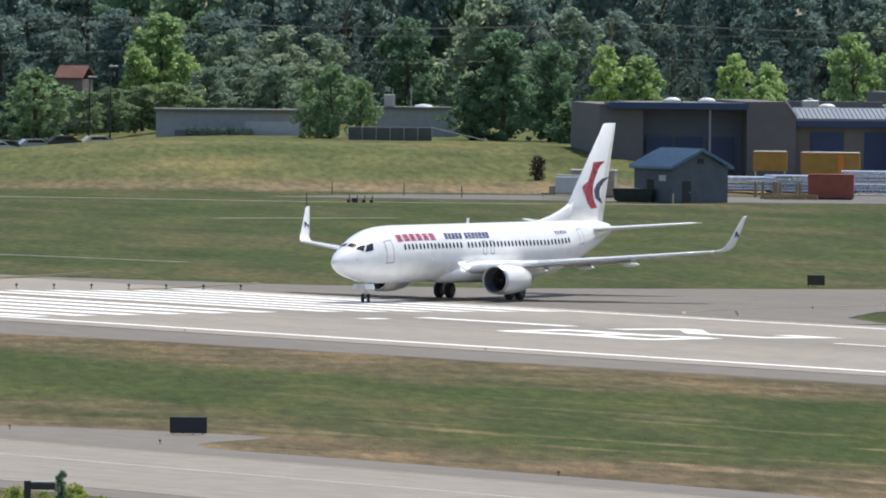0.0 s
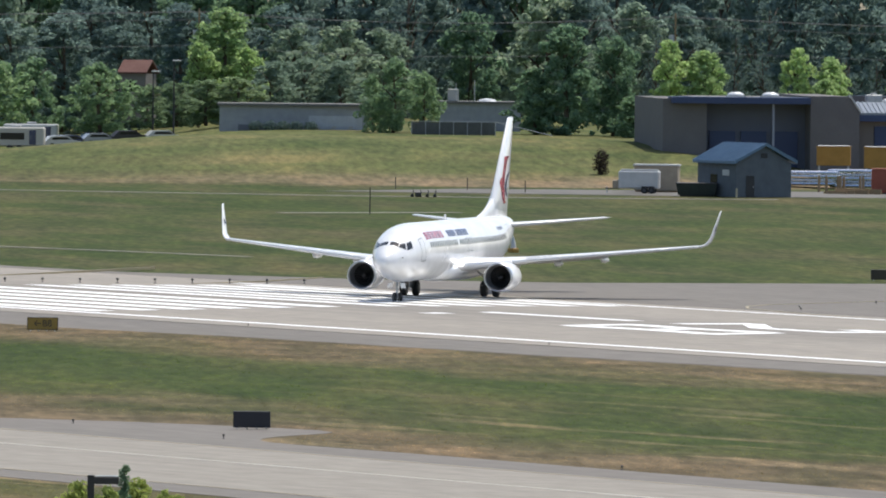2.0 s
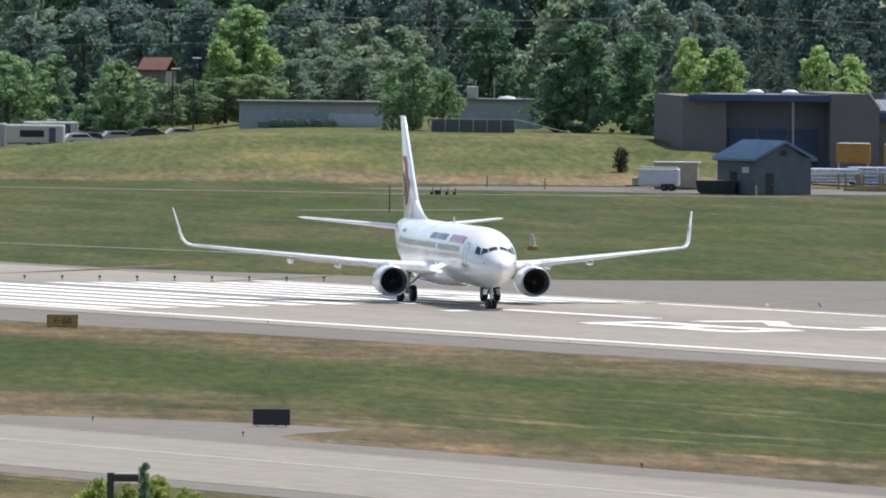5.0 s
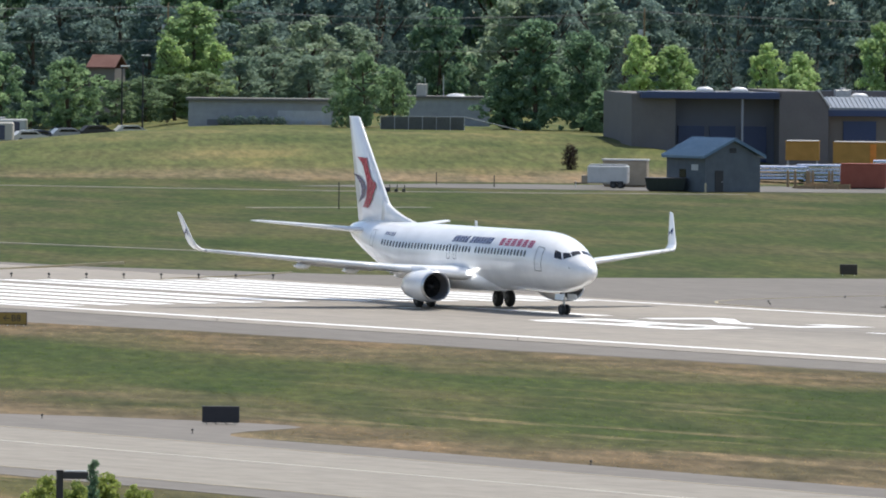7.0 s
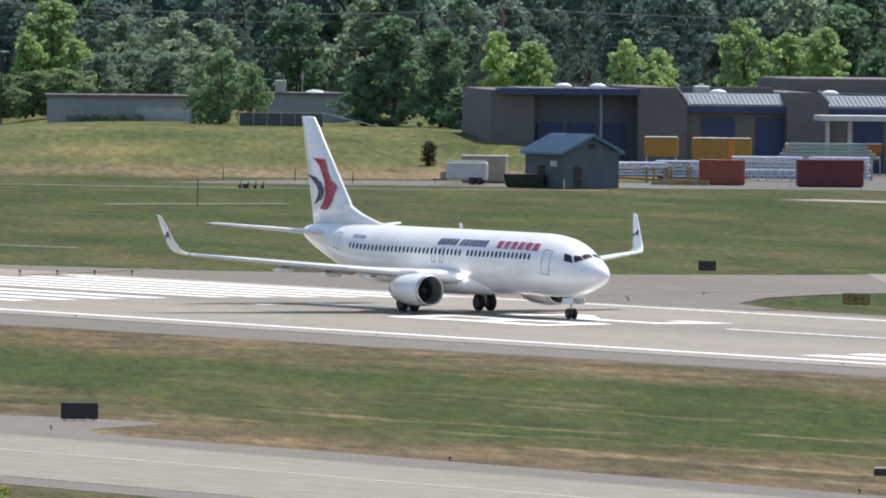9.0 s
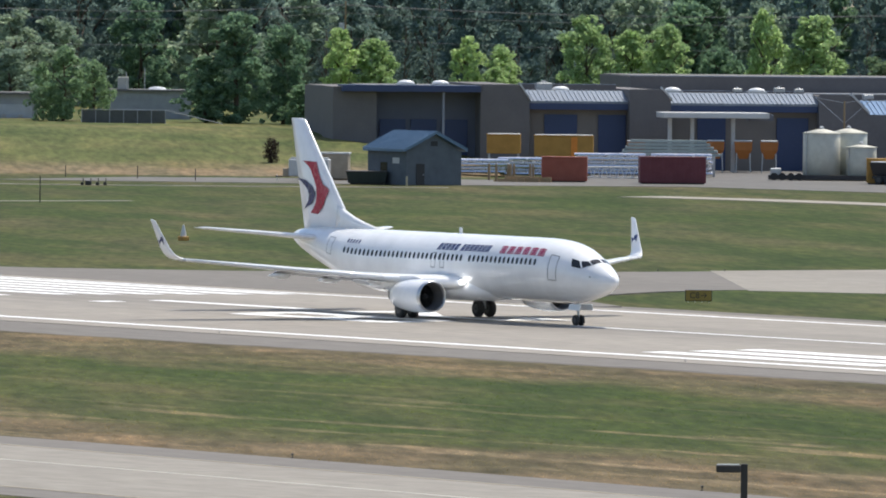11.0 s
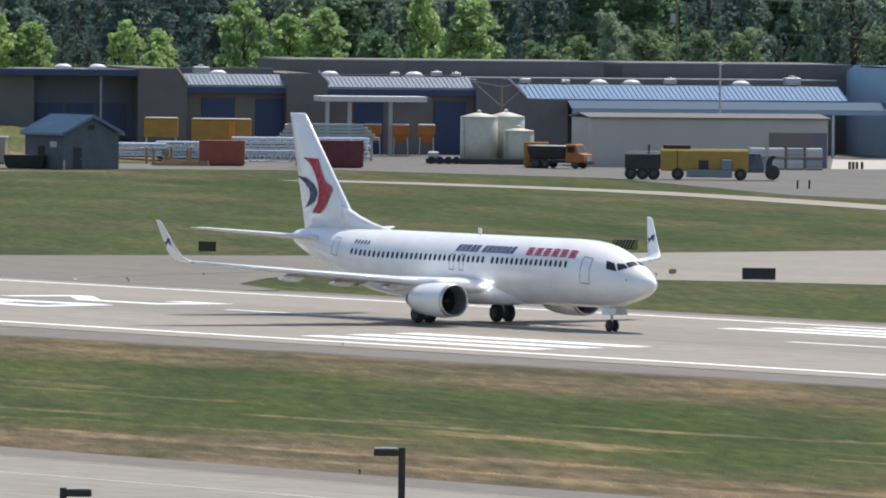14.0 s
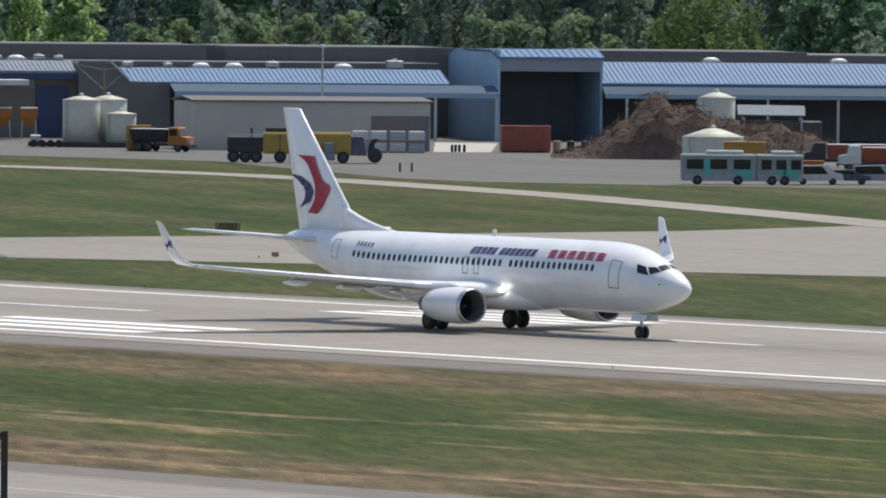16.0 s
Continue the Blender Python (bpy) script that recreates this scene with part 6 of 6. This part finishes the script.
        e = sticks.verts.new(q)
        for k in range(3):
            sticks.faces.new((a[k], a[(k + 1) % 3], e))
    part("branch_tangle", sticks, BRUSH, heap, "tangled brown branches", kind="stuff")
    tank(-267.5, 347.8, 1.95, 6.0, CREAMTANK, "tall cream tank behind the brush heap", 0.7)
    tank(-229.8, 316.0, 3.1, 2.7, CREAMTANK, "wide low cream tank with a conical lid", 1.0)
    ob = thing("fabric_shelter", "low shelter with a pale blue sheet roof", "shelter", put(-267.5, 354.5, 52))
    part("roof", loft(bmesh.new(), [[(x, -3, z - 1.0), (x, 0, z), (x, 3, z - 1.0), (x, 3, z - 1.1), (x, 0, z - 0.1), (x, -3, z - 1.1)] for x, z in ((-3.0, 5.3), (4.2, 5.25))]), SHEET, ob)
    part("side_sheet", boxed(-2.8, 6.0, -2.6, 2.7, 0, 3.6, 0.1), pmat("dark_sheeting", (0.07, 0.065, 0.06)), ob, "dark sheeting")
    for x in (-2.3, 3.8):
        for y in (-2.8, 2.8):
            part("post", tubed((x, y, 0), (x, y, 4.0), 0.1), STEEL, ob)
    # lorries and trailers at the east end
    truck(-212, 318.6, 232, RUST, BLACKP, "dark lorry with a rust-red body", 8.5)
    truck(-199, 311.5, 232, RUST, WHITEP, "white-cabbed truck with a red body", 7.5)
    container(-220, 312.0, 50, 4.2, 2.2, 2.4, MUSTARD, "mustard plant box by the lorries", name="plant_box")
    container(-205, 304.5, 52, 8.0, 1.6, 0.9, ORANGE, "low orange plough blade stack", name="plough_stack")
    # shuttle buses nose to tail
    def bus(x, y, ang, l, label):
        ob = thing("shuttle_bus", label, "bus", put(x, y, ang), "shuttle buses")
        b = part("body", boxed(-l / 2, l / 2, -1.25, 1.25, 0.35, 2.85, 0.14), BUSGREY, ob)
        part("skirt", boxed(-l / 2 + 0.2, l / 2 - 0.2, -1.27, 1.27, 0.36, 0.95, 0.02), GREYP, b)
        part("teal_band", boxed(-l / 2 + 2.0, -l / 2 + 2.9, -1.28, 1.28, 0.9, 2.3), TEAL, b, "teal band")
        part("teal_band", boxed(l / 2 - 1.9, l / 2 - 0.4, -1.28, 1.28, 0.6, 1.7), TEAL, b, "teal band")
        part("windscreen", boxed(-l / 2 - 0.03, -l / 2 + 0.3, -1.1, 1.1, 1.3, 2.5, 0.05), GLASSY, b)
        for k in range(3):
            part("side_window", boxed(-l / 2 + 0.5 + k * (l / 3.2), -l / 2 + 0.4 + k * (l / 3.2) + l / 4.2, -1.29, 1.29, 1.45, 2.35), GLASSY, b)
        part("roof_unit", boxed(-l / 6, l / 3, -0.9, 0.9, 2.85, 3.2, 0.1), WHITEP, ob, "white roof air unit")
        wheel_parts(ob, ((-l / 2 + 1.5, -1.15), (l / 2 - 1.7, -1.15), (-l / 2 + 1.5, 1.15), (l / 2 - 1.7, 1.15)), 0.46)
    bus(-158.3, 257.3, 53, 7.0, "white shuttle bus with teal panels")
    bus(-155.0, 261.9, 53, 4.4, "shorter white shuttle bus with teal panels")
    car_mats = {"white": WHITEP, "dark blue": NAVYP, "grey": GREYP, "black": BLACKP}

    def car(x, y, ang, colour, van=False):
        ob = thing("car", f"{colour} parked {'van' if van else 'car'} with dark windows", "van" if van else "car", put(x, y, ang), "parked cars")
        h = 1.85 if van else 1.42
        prof = ((-2.2, 0.35), (-2.25, 0.75), (-2.0, 0.95), (-1.5, h - 0.05), (0.5, h), (1.15, 0.98), (2.1, 0.82), (2.25, 0.4)) if not van else ((-2.3, 0.35), (-2.35, 0.9), (-2.2, h - 0.1), (0.9, h), (1.6, 1.15), (2.3, 0.95), (2.4, 0.4))
        b = part("body", loft(bmesh.new(), [[(x, y, z) for x, z in prof] for y in (-0.88, 0.88)]), car_mats[colour], ob)
        part("side_glass", loft(bmesh.new(), [[(-1.5 if not van else -2.0, y, 0.98), (-1.25 if not van else -1.95, y, h - 0.15), (0.4, y, h - 0.13), (0.95, y, 1.0)] for y in (-0.9, 0.9)]), GLASSY, b)
        wheel_parts(ob, ((-1.4, -0.8), (1.4, -0.8), (-1.4, 0.8), (1.4, 0.8)), 0.32, 0.2)
    car(-155.3, 266.9, 52, "white", True)
    car(-154.6, 269.9, 48, "dark blue")
    car(-153.9, 272.9, 48, "grey", True)
    # light mast and guyed pole
    ob = thing("light_mast", "tall grey light mast with a white lamp", "mast", put(-317.5, 333.3, 0))
    part("pole", lathe(bmesh.new(), ((0, 0.2), (10.6, 0.1), (10.65, 0.05)), 12), STEEL, ob)
    part("lamp", lathe(bmesh.new(), ((10.6, 0.1), (10.65, 0.32), (10.9, 0.3), (11.0, 0.05)), 14), WHITEP, ob)
    ob = thing("guyed_pole", "timber pole with two crossed stays", "pole", put(-331.9, 314.3, 52))
    part("pole", lathe(bmesh.new(), ((0, 0.15), (8.2, 0.1), (8.22, 0.02)), 10), WOOD, ob)
    for s in (-1, 1):
        part("stay", tubed((0, 0, 5.8), (3.2 * s, 0, 8.6), 0.04, n=6), STEEL, ob)
        part("stay", tubed((0, 0, 8.0), (3.2 * s, 0, 8.6), 0.03, n=6), STEEL, ob)
    for x, y in ((-208.4, 260.3), (-208.6, 259.0)):
        ob = thing("marker_post", "short dark marker post on the yard edge", "post", put(x, y, 0), "marker posts")
        part("shaft", tubed((0, 0, 0), (0, 0, 0.85), 0.1), LAMPBROWN, ob)


def bank_things():
    """What stands along the top of the bank and behind it."""
    ob = thing("site_office", "long low grey office with a flat roof beyond the bank", "building", pose(-466.9, 274.5, 3.65, 0, 0, 57.6))
    part("wall", boxed(0, 17.3, 0, 8, 0, 3.2), OFFICE, ob)
    part("flat_roof", boxed(-0.3, 17.6, -0.4, 8.3, 3.2, 3.5), FLATROOF, ob)
    part("bright_panel", boxed(10.5, 16.8, -0.06, 0.0, 0.4, 2.1), pmat("pale_panel", (0.5, 0.52, 0.54)), ob, "paler wall panel")
    part("window_band", boxed(2.2, 6.8, -0.05, 0.0, 0.3, 1.0), NIGHT, ob)
    for u in (11.3, 13.2, 15.2):
        part("pier", boxed(u, u + 0.5, -0.5, -0.1, 0, 0.9), CREAM, ob)
    hedge = thing("hedge_bush", "row of clipped dark bushes before the office", "hedge", pose(-464.6, 277.8, 3.9, 0, 0, 57.6))
    for k in range(5):
        bm = bmesh.new()
        vs, fs = leaves([np.array((1.6 * k + 0.3, -1.5, 0.6))], [0.9], 500, 0.12, np.random.default_rng(k), 0.7)
        me = bpy.data.meshes.new("bush")
        me.from_pydata([tuple(v) for v in vs], [], fs)
        me.materials.append(LEAF["conifer"])
        part("bush", me, None, hedge)
    ob = thing("plant_room", "pale flat-roofed plant room with a rooftop unit", "building", pose(-459, 300.2, 3.7, 0, 0, 57.6))
    part("wall", boxed(0, 9.6, 0, 7, 0, 3.6), OFFICE, ob)
    part("flat_roof", boxed(-0.3, 9.9, -0.3, 7.3, 3.6, 3.85), FLATROOF, ob)
    part("rooftop_unit", boxed(0.9, 2.2, 1, 2.6, 3.85, 5.3, 0.06), CREAM, ob)
    part("mast", tubed((4.1, 1, 3.85), (4.1, 1, 6.4), 0.06), STEEL, ob)
    part("mast", tubed((1.9, 0.6, 3.85), (1.9, 0.6, 6.0), 0.06), STEEL, ob)
    part("roof_dome", lathe(bmesh.new(), ((3.85, 1.1), (4.1, 0.9), (4.2, 0.1)), 16, "Z", (5.6, 2, 0)), DOME, ob)
    ob = thing("chain_fence", "grey chain-link fence along the top of the bank", "fence", pose(-429.8, 277.8, 4.05, 0, 0, 55))
    for k in range(7):
        part("post", tubed((1.6 * k, 0, 0), (1.6 * k, 0, 1.6), 0.05, n=6), STEEL, ob)
    part("top_rail", tubed((0, 0, 1.6), (9.6, 0, 1.6), 0.035, n=6), STEEL, ob)
    bm = bmesh.new()
    for k in range(60):
        for s in (-1, 1):
            u = 9.6 * k / 60
            tube(bm, (u, 0, 0.05), (min(9.6, max(0, u + s * 0.8)), 0, 1.55), 0.012, n=3)
    part("mesh_wire", bm, WIRE, ob, kind="stuff")
    # panel added to thicken the mesh, in place of growth behind the fence
    part("backing_panel", boxed(0.02, 9.58, 0.04, 0.06, 0.05, 1.5), SCREEN, ob, "plain dark panel added behind the wire")
    part("end_stay", tubed((9.6, 0, 1.6), (16.2, 0.6, 0.05), 0.05, n=6), STEEL, ob)
    # caravans, boxes and cars in the lot at the left of the bank
    def caravan(x, y, l, h, ang, material, label):
        ob = thing("caravan", label, "caravan", put(x, y, ang), "caravans")
        b = part("body", boxed(-l / 2, l / 2, -1.2, 1.2, 0.5, h, 0.15), material, ob)
        part("side_window", boxed(-l / 4, l / 6, -1.23, -1.2, 1.3, 2.1), GLASSY, b)
        part("door", boxed(l / 4, l / 4 + 0.8, -1.22, -1.2, 0.7, 2.4), NAVYP, b)
        part("roof_unit", boxed(-0.5, 0.6, -0.4, 0.4, h, h + 0.25, 0.05), WHITEP, b)
        wheel_parts(ob, ((-0.6, -1.05), (0.5, -1.05), (-0.6, 1.05), (0.5, 1.05)), 0.36)
    caravan(-474.8, 251.4, 6.8, 2.75, 54, CREAM, "cream box caravan with a dark door")
    caravan(-482.2, 248.6, 5.5, 3.2, 50, GREYP, "grey caravan parked in the lot")
    caravan(-494.5, 265.0, 6.5, 2.7, 56, WHITEP, "white caravan parked behind the others")
    caravan(-500, 256, 7.5, 2.9, 56, WHITEP, "long white motor caravan in the lot")
    cols = ("white", "dark blue", "grey", "black", "white", "grey", "dark blue")
    mats = {"white": WHITEP, "dark blue": NAVYP, "grey": GREYP, "black": BLACKP}
    for k, (x, y) in enumerate(((-473.7, 257.0), (-476.4, 260.0), (-475.0, 263.0), (-473.4, 266.1), (-471.8, 269.8), (-481, 262), (-484, 268))):
        ob = thing("car", f"{cols[k]} car parked in the lot on the bank", "car", put(x, y, 75), "cars in the lot")
        b = part("body", loft(bmesh.new(), [[(a, w, z) for a, z in ((-2.2, 0.35), (-2.25, 0.75), (-2.0, 0.95), (-1.5, 1.4), (0.5, 1.44), (1.15, 0.98), (2.1, 0.82), (2.25, 0.4))] for w in (-0.88, 0.88)]), mats[cols[k]], ob)
        part("side_glass", loft(bmesh.new(), [[(-1.5, w, 0.98), (-1.25, w, 1.28), (0.4, w, 1.3), (0.95, w, 1.0)] for w in (-0.9, 0.9)]), GLASSY, b)
        part("windscreen", loft(bmesh.new(), [[(0.56, w, 1.4), (1.12, w, 1.02), (1.16, w, 1.04), (0.6, w, 1.42)] for w in (-0.75, 0.75)]), GLASSY, b)
        wheel_parts(ob, ((-1.4, -0.8), (1.4, -0.8), (-1.4, 0.8), (1.4, 0.8)), 0.32, 0.2)
    ob = thing("house", "house with a red tiled roof among the trees", "house", pose(-523.3, 297.0, 3.95, 0, 0, 40))
    part("wall", boxed(-1.7, 1.7, -2, 2, 0, 6.0), TAN, ob)
    part("roof", loft(bmesh.new(), [[(x, -2.4, 6.2), (x, 0, 7.7), (x, 2.4, 6.2), (x, 2.4, 6.0), (x, 0, 7.5), (x, -2.4, 6.0)] for x in (-1.9, 1.9)]), TILE, ob, "red tiled roof")
    w = part("window", boxed(-1, 0.4, -2.05, -2.0, 3.8, 5.2), GLASSY, ob)
    part("window_frame", boxed(-1.1, 0.5, -2.06, -2.0, 3.68, 3.8), WHITEWALL, w)
    for x, y, h in ((-483.8, 275.5, 8.2), (-482.5, 277.6, 9.5)):
        ob = thing("street_lamp", "thin dark street lamp behind the bank", "lamp", put(x, y, 57), "street lamps")
        part("pole", lathe(bmesh.new(), ((0, 0.12), (h, 0.07), (h + 0.02, 0.02)), 8), BLACKP, ob)
        part("head", boxed(-0.2, 0.9, -0.15, 0.15, h - 0.05, h + 0.15, 0.04), STEEL, ob)
    # the power line and its poles
    poles = [Vector((-620, 180)), Vector((-532, 311)), Vector((-500, 361)), Vector((-452, 430)), Vector((-395, 505))]
    for p in poles:
        ob = thing("power_pole", "tall timber power pole with cross-arms", "power pole", pose(p.x, p.y, 0, 0, 0, 147), "power poles")
        part("pole", lathe(bmesh.new(), ((0, 0.2), (18.0, 0.12), (18.02, 0.02)), 10), WOOD, ob)
        for z in (17.4, 16.4):
            part("cross_arm", boxed(-1.2, 1.2, -0.08, 0.08, z, z + 0.16), WOOD, ob)
        part("transformer", lathe(bmesh.new(), ((14.2, 0.3), (14.25, 0.36), (15.3, 0.36), (15.35, 0.3)), 12, "Z", (0, 0.45, 0)), STEEL, ob)
    for a, b in zip(poles, poles[1:]):
        for off, z in ((-1.1, 17.6), (1.1, 17.6), (0, 16.6), (0.3, 13.4)):
            ob = thing("power_line", "slack grey overhead cable between poles", "cable", Matrix(), "power lines")
            rings = []
            for k in range(13):
                u = k / 12
                c = Vector((*a.lerp(b, u), z - 4.4 * u * (1 - u))) + Vector((0.83 * off, 0.55 * off, 0))
                rings.append([c + Vector(d) * 0.026 for d in ((0.83, -0.55, 0), (0, 0, 1), (-0.83, 0.55, 0), (0, 0, -1))])
            part("wire", loft(bmesh.new(), rings), WIRE, ob)
    bush = thing("shrub", "lone dark reddish bush on the bank", "shrub", put(-355.1, 254.7, 0))
    vs, fs = leaves([np.array((0.35 * math.sin(k * 2.1), 0.35 * math.cos(k * 2.1), 0.35 + 0.26 * k)) for k in range(8)], [0.62] * 8, 420, 0.1, np.random.default_rng(2), 1.0)
    me = bpy.data.meshes.new("crown")
    me.from_pydata([tuple(v) for v in vs], [], fs)
    me.materials.append(leaf_mat("leaf_copper", (0.03, 0.022, 0.02), (0.07, 0.05, 0.04), 0.1))
    part("crown", me, None, bush)
    part("trunk", tubed((0, 0, -0.1), (0, 0, 0.8), 0.1), BARK, bush)


# ---- airfield signs, lights and small furniture ----
def letters(text, size, material, parent, m):
    cu = bpy.data.curves.new("legend", "FONT")
    cu.body, cu.size, cu.align_x, cu.align_y, cu.extrude = text, size, "CENTER", "CENTER", 0.004
    tmp = bpy.data.objects.new("legend", cu)
    scene.collection.objects.link(tmp)
    me = bpy.data.meshes.new_from_object(tmp.evaluated_get(bpy.context.evaluated_depsgraph_get()))
    bpy.data.objects.remove(tmp)
    me.materials.clear()
    me.materials.append(material)
    ob = part("legend", me, None, parent)
    ob.matrix_basis = m
    return ob


def sign(x, y, ang, w, h, face, label, legs=4, lift=0.09, z=-0.02, text="", stripes=0):
    ob = thing("taxiway_sign", label, "sign", pose(x, y, z, 0, 0, ang), "taxiway signs")
    b = part("box", boxed(-w / 2, w / 2, -0.15, 0.15, lift, lift + h, 0.02), SIGNBACK, ob, "dark sign box")
    if face is not SIGNBACK:
        part("face", boxed(-w / 2 + 0.04, w / 2 - 0.04, -0.165, -0.153, lift + 0.04, lift + h - 0.04), face, b, "lit sign face")
    if text:
        letters(text, h * 0.75, BLACKP, b, Matrix.Translation((0, -0.172, lift + h / 2)) @ pose(0, 0, 0, 90))
    for k in range(stripes):
        u = -w / 2 + 0.06 + k * (w - 0.45) / stripes
        d = (w - 0.45) / stripes
        part("stripe", loft(bmesh.new(), [[(u + s, yy, lift + 0.03), (u + s + d * 0.5, yy, lift + 0.03), (u + s + d * 0.5 + 0.33, yy, lift + h - 0.03), (u + s + 0.33, yy, lift + h - 0.03)] for yy in (-0.175, -0.166) for s in (0,)]), BLACKP, b)
    for k in range(legs):
        u = -w / 2 + 0.2 + k * (w - 0.4) / max(1, legs - 1)
        part("leg", tubed((u, 0, 0), (u, 0, lift), 0.04, n=6), STEEL, ob)


def field_things():
    sign(161.55, -105.72, 57, 1.82, 0.8, SIGNBACK, "dark back of a taxiway sign on short legs")
    sign(33.1, -42.33, 57, 1.92, 0.78, SIGNYEL, "yellow taxiway sign with black legend", z=-0.1, text="\u2190B8")
    sign(24.7, 39.05, 56, 1.8, 0.75, SIGNYEL, "yellow taxiway sign with black legend beside the far taxiway", text="C8\u2192")
    sign(-44.4, 75.0, 56, 1.3, 0.75, pmat("sign_brown", (0.06, 0.045, 0.03)), "small dark-framed sign beyond the runway", legs=2)
    sign(-39.95, 110.55, 55, 1.9, 0.75, pmat("sign_stripe_pale", (0.34, 0.27, 0.1)), "sign with black diagonal stripes", stripes=6)
    sign(23.7, 74.0, 53, 2.3, 0.8, SIGNBACK, "dark back of a taxiway sign on the far side")
    sign(10.6, 76.5, 54, 0.5, 0.3, SIGNYEL, "very small yellow sign on one leg", legs=1)
    lamp = thing("runway_light", "small dark runway light on a short stem", "runway light", pose(0, 0, -500), "runway lights")
    part("stem", tubed((0, 0, 0), (0, 0, 0.2), 0.03, n=8), BLACKP, lamp)
    part("lens", lathe(bmesh.new(), ((0.2, 0.07), (0.24, 0.1), (0.32, 0.1), (0.36, 0.05), (0.37, 0.01)), 12), BLACKP, lamp)
    part("base", lathe(bmesh.new(), ((0, 0.12), (0.03, 0.12), (0.04, 0.06)), 12), BLACKP, lamp)
    spots = [(-52.2 + 8.4 * k / 8, 4.5 + 19.9 * k / 8, 0.1) for k in range(9)]
    spots += [(x, -25.2, crown(25)) for x in (-31, 29.6, 64.5, 113, 173)]
    spots += [(153, -110.8, 0), (170.2, -112.6, 0), (204.3, -112.3, 0), (236, -112.3, 0), (13, 28.6, -0.04), (9.3, 31, -0.04), (2.3, 42.2, -0.04), (-35.3, 78.4, -0.05), (-34.6, 84, -0.05), (12.4, 73.7, -0.02), (60, 28.4, -0.05), (110, 28.4, -0.05)]
    first = True
    for x, y, z in spots:
        k = 0.4 if abs(y + 25.2) < 0.1 else 0.6 if y < -100 or y > 26 else 1.0
        if first:
            lamp.matrix_basis = pose(x, y, z) @ Matrix.Diagonal((k, k, k, 1))
            first = False
        else:
            copy_thing(lamp, pose(x, y, z) @ Matrix.Diagonal((k, k, k, 1)))
    for x, y, h in ((-237.5, 151.5, 2.5), (-332.9, 223.4, 1.3), (-322.4, 223.8, 1.2), (-340, 219, 1.2)):
        ob = thing("marker_post", "thin weathered marker post in the grass", "post", put(x, y, 0), "marker posts")
        part("shaft", tubed((0, 0, -0.1), (0, 0, h), 0.06, 0.05), LAMPBROWN, ob)
    for k in range(4):
        ob = thing("junction_box", "small dark junction box beside the track", "junction box", put(-304.2 + 0.4 * k, 198.4 + 0.65 * k, 56), "junction boxes")
        part("casing", boxed(-0.16 - 0.3 * (k == 1), 0.16, -0.2, 0.2, 0, 0.3 + 0.15 * (k == 1), 0.03), BLACKP, ob)
        part("pipe", tubed((0.1, 0, 0.2), (0.1, 0, 0.7), 0.05), LAMPBROWN, ob)
    for x, y in ((-119.1, 90.9),):
        ob = thing("wind_marker", "small white cone marker on an orange base", "marker", pose(x, y, -0.03), "cone markers")
        part("base", boxed(-0.4, 0.4, -0.3, 0.3, 0, 0.35, 0.04), MUSTARD, ob)
        part("cone", lathe(bmesh.new(), ((0.35, 0.25), (0.7, 0.2), (1.25, 0.06), (1.3, 0.01)), 14), WHITEP, ob)
    # car-park lamps that rise in front of the camera
    def lot_lamp(x, y, h, side, ang):
        ob = thing("car_park_lamp", "dark bronze shoebox lamp on a square pole", "lamp", pose(x, y, 0, 0, 0, ang), "car park lamps")
        part("pole", boxed(-0.08, 0.08, -0.08, 0.08, 0, h - 0.002), LAMPBROWN, ob)
        a, b = (-0.66, -0.085) if side < 0 else (0.085, 0.66)
        hd = part("head", boxed(a, b, -0.2, 0.2, h - 0.2, h - 0.03, 0.015), LAMPBROWN, ob)
        part("top_plate", boxed(a + 0.03, b - 0.03, -0.18, 0.18, h - 0.027, h - 0.012), GREYP, hd, "paler top plate")
        part("base", boxed(-0.3, 0.3, -0.3, 0.3, 0, 0.6), CREAM, ob, "concrete base")
    lot_lamp(390.3, -250.3, 10.38, 1, 57.5)
    lot_lamp(402.9, -231.0, 10.6, -1, 55)
    lot_lamp(398.35, -237.5, 9.58, 1, 53.4)
    # trees in front of the terrace, of which only the tips show
    def treetop(kind, x, y, top, w, leaf, seed, label):
        me = crown_mesh(kind, seed, top / w)
        me.materials.append(LEAF[leaf])
        h = top / max(v.co.z for v in me.vertices)
        tree = thing("tree", label, "tree", pose(x, y, 0, 0, 0, 40 * seed) @ Matrix.Diagonal((w, w, h, 1)), "terrace trees")
        part("crown", me, None, tree)
        part("trunk", trunk_mesh(seed), BARK, tree)
    for x, y, top, w, seed in ((379.74, -244.53, 9.72, 2.2, 5), (380.49, -243.27, 9.78, 2.3, 9), (379.3, -243.3, 9.6, 2.2, 12), (380.95, -242.5, 9.5, 1.6, 7)):
        treetop("round", x, y, top, w, "terrace", seed, "fresh green treetop below the terrace")
    treetop("tall", 393.35, -251.2, 10.78, 0.75, "mid", 6, "slim dark-green conifer tip below the terrace")


shed()
trailers()
yard_things()
bank_things()
field_things()

motions()
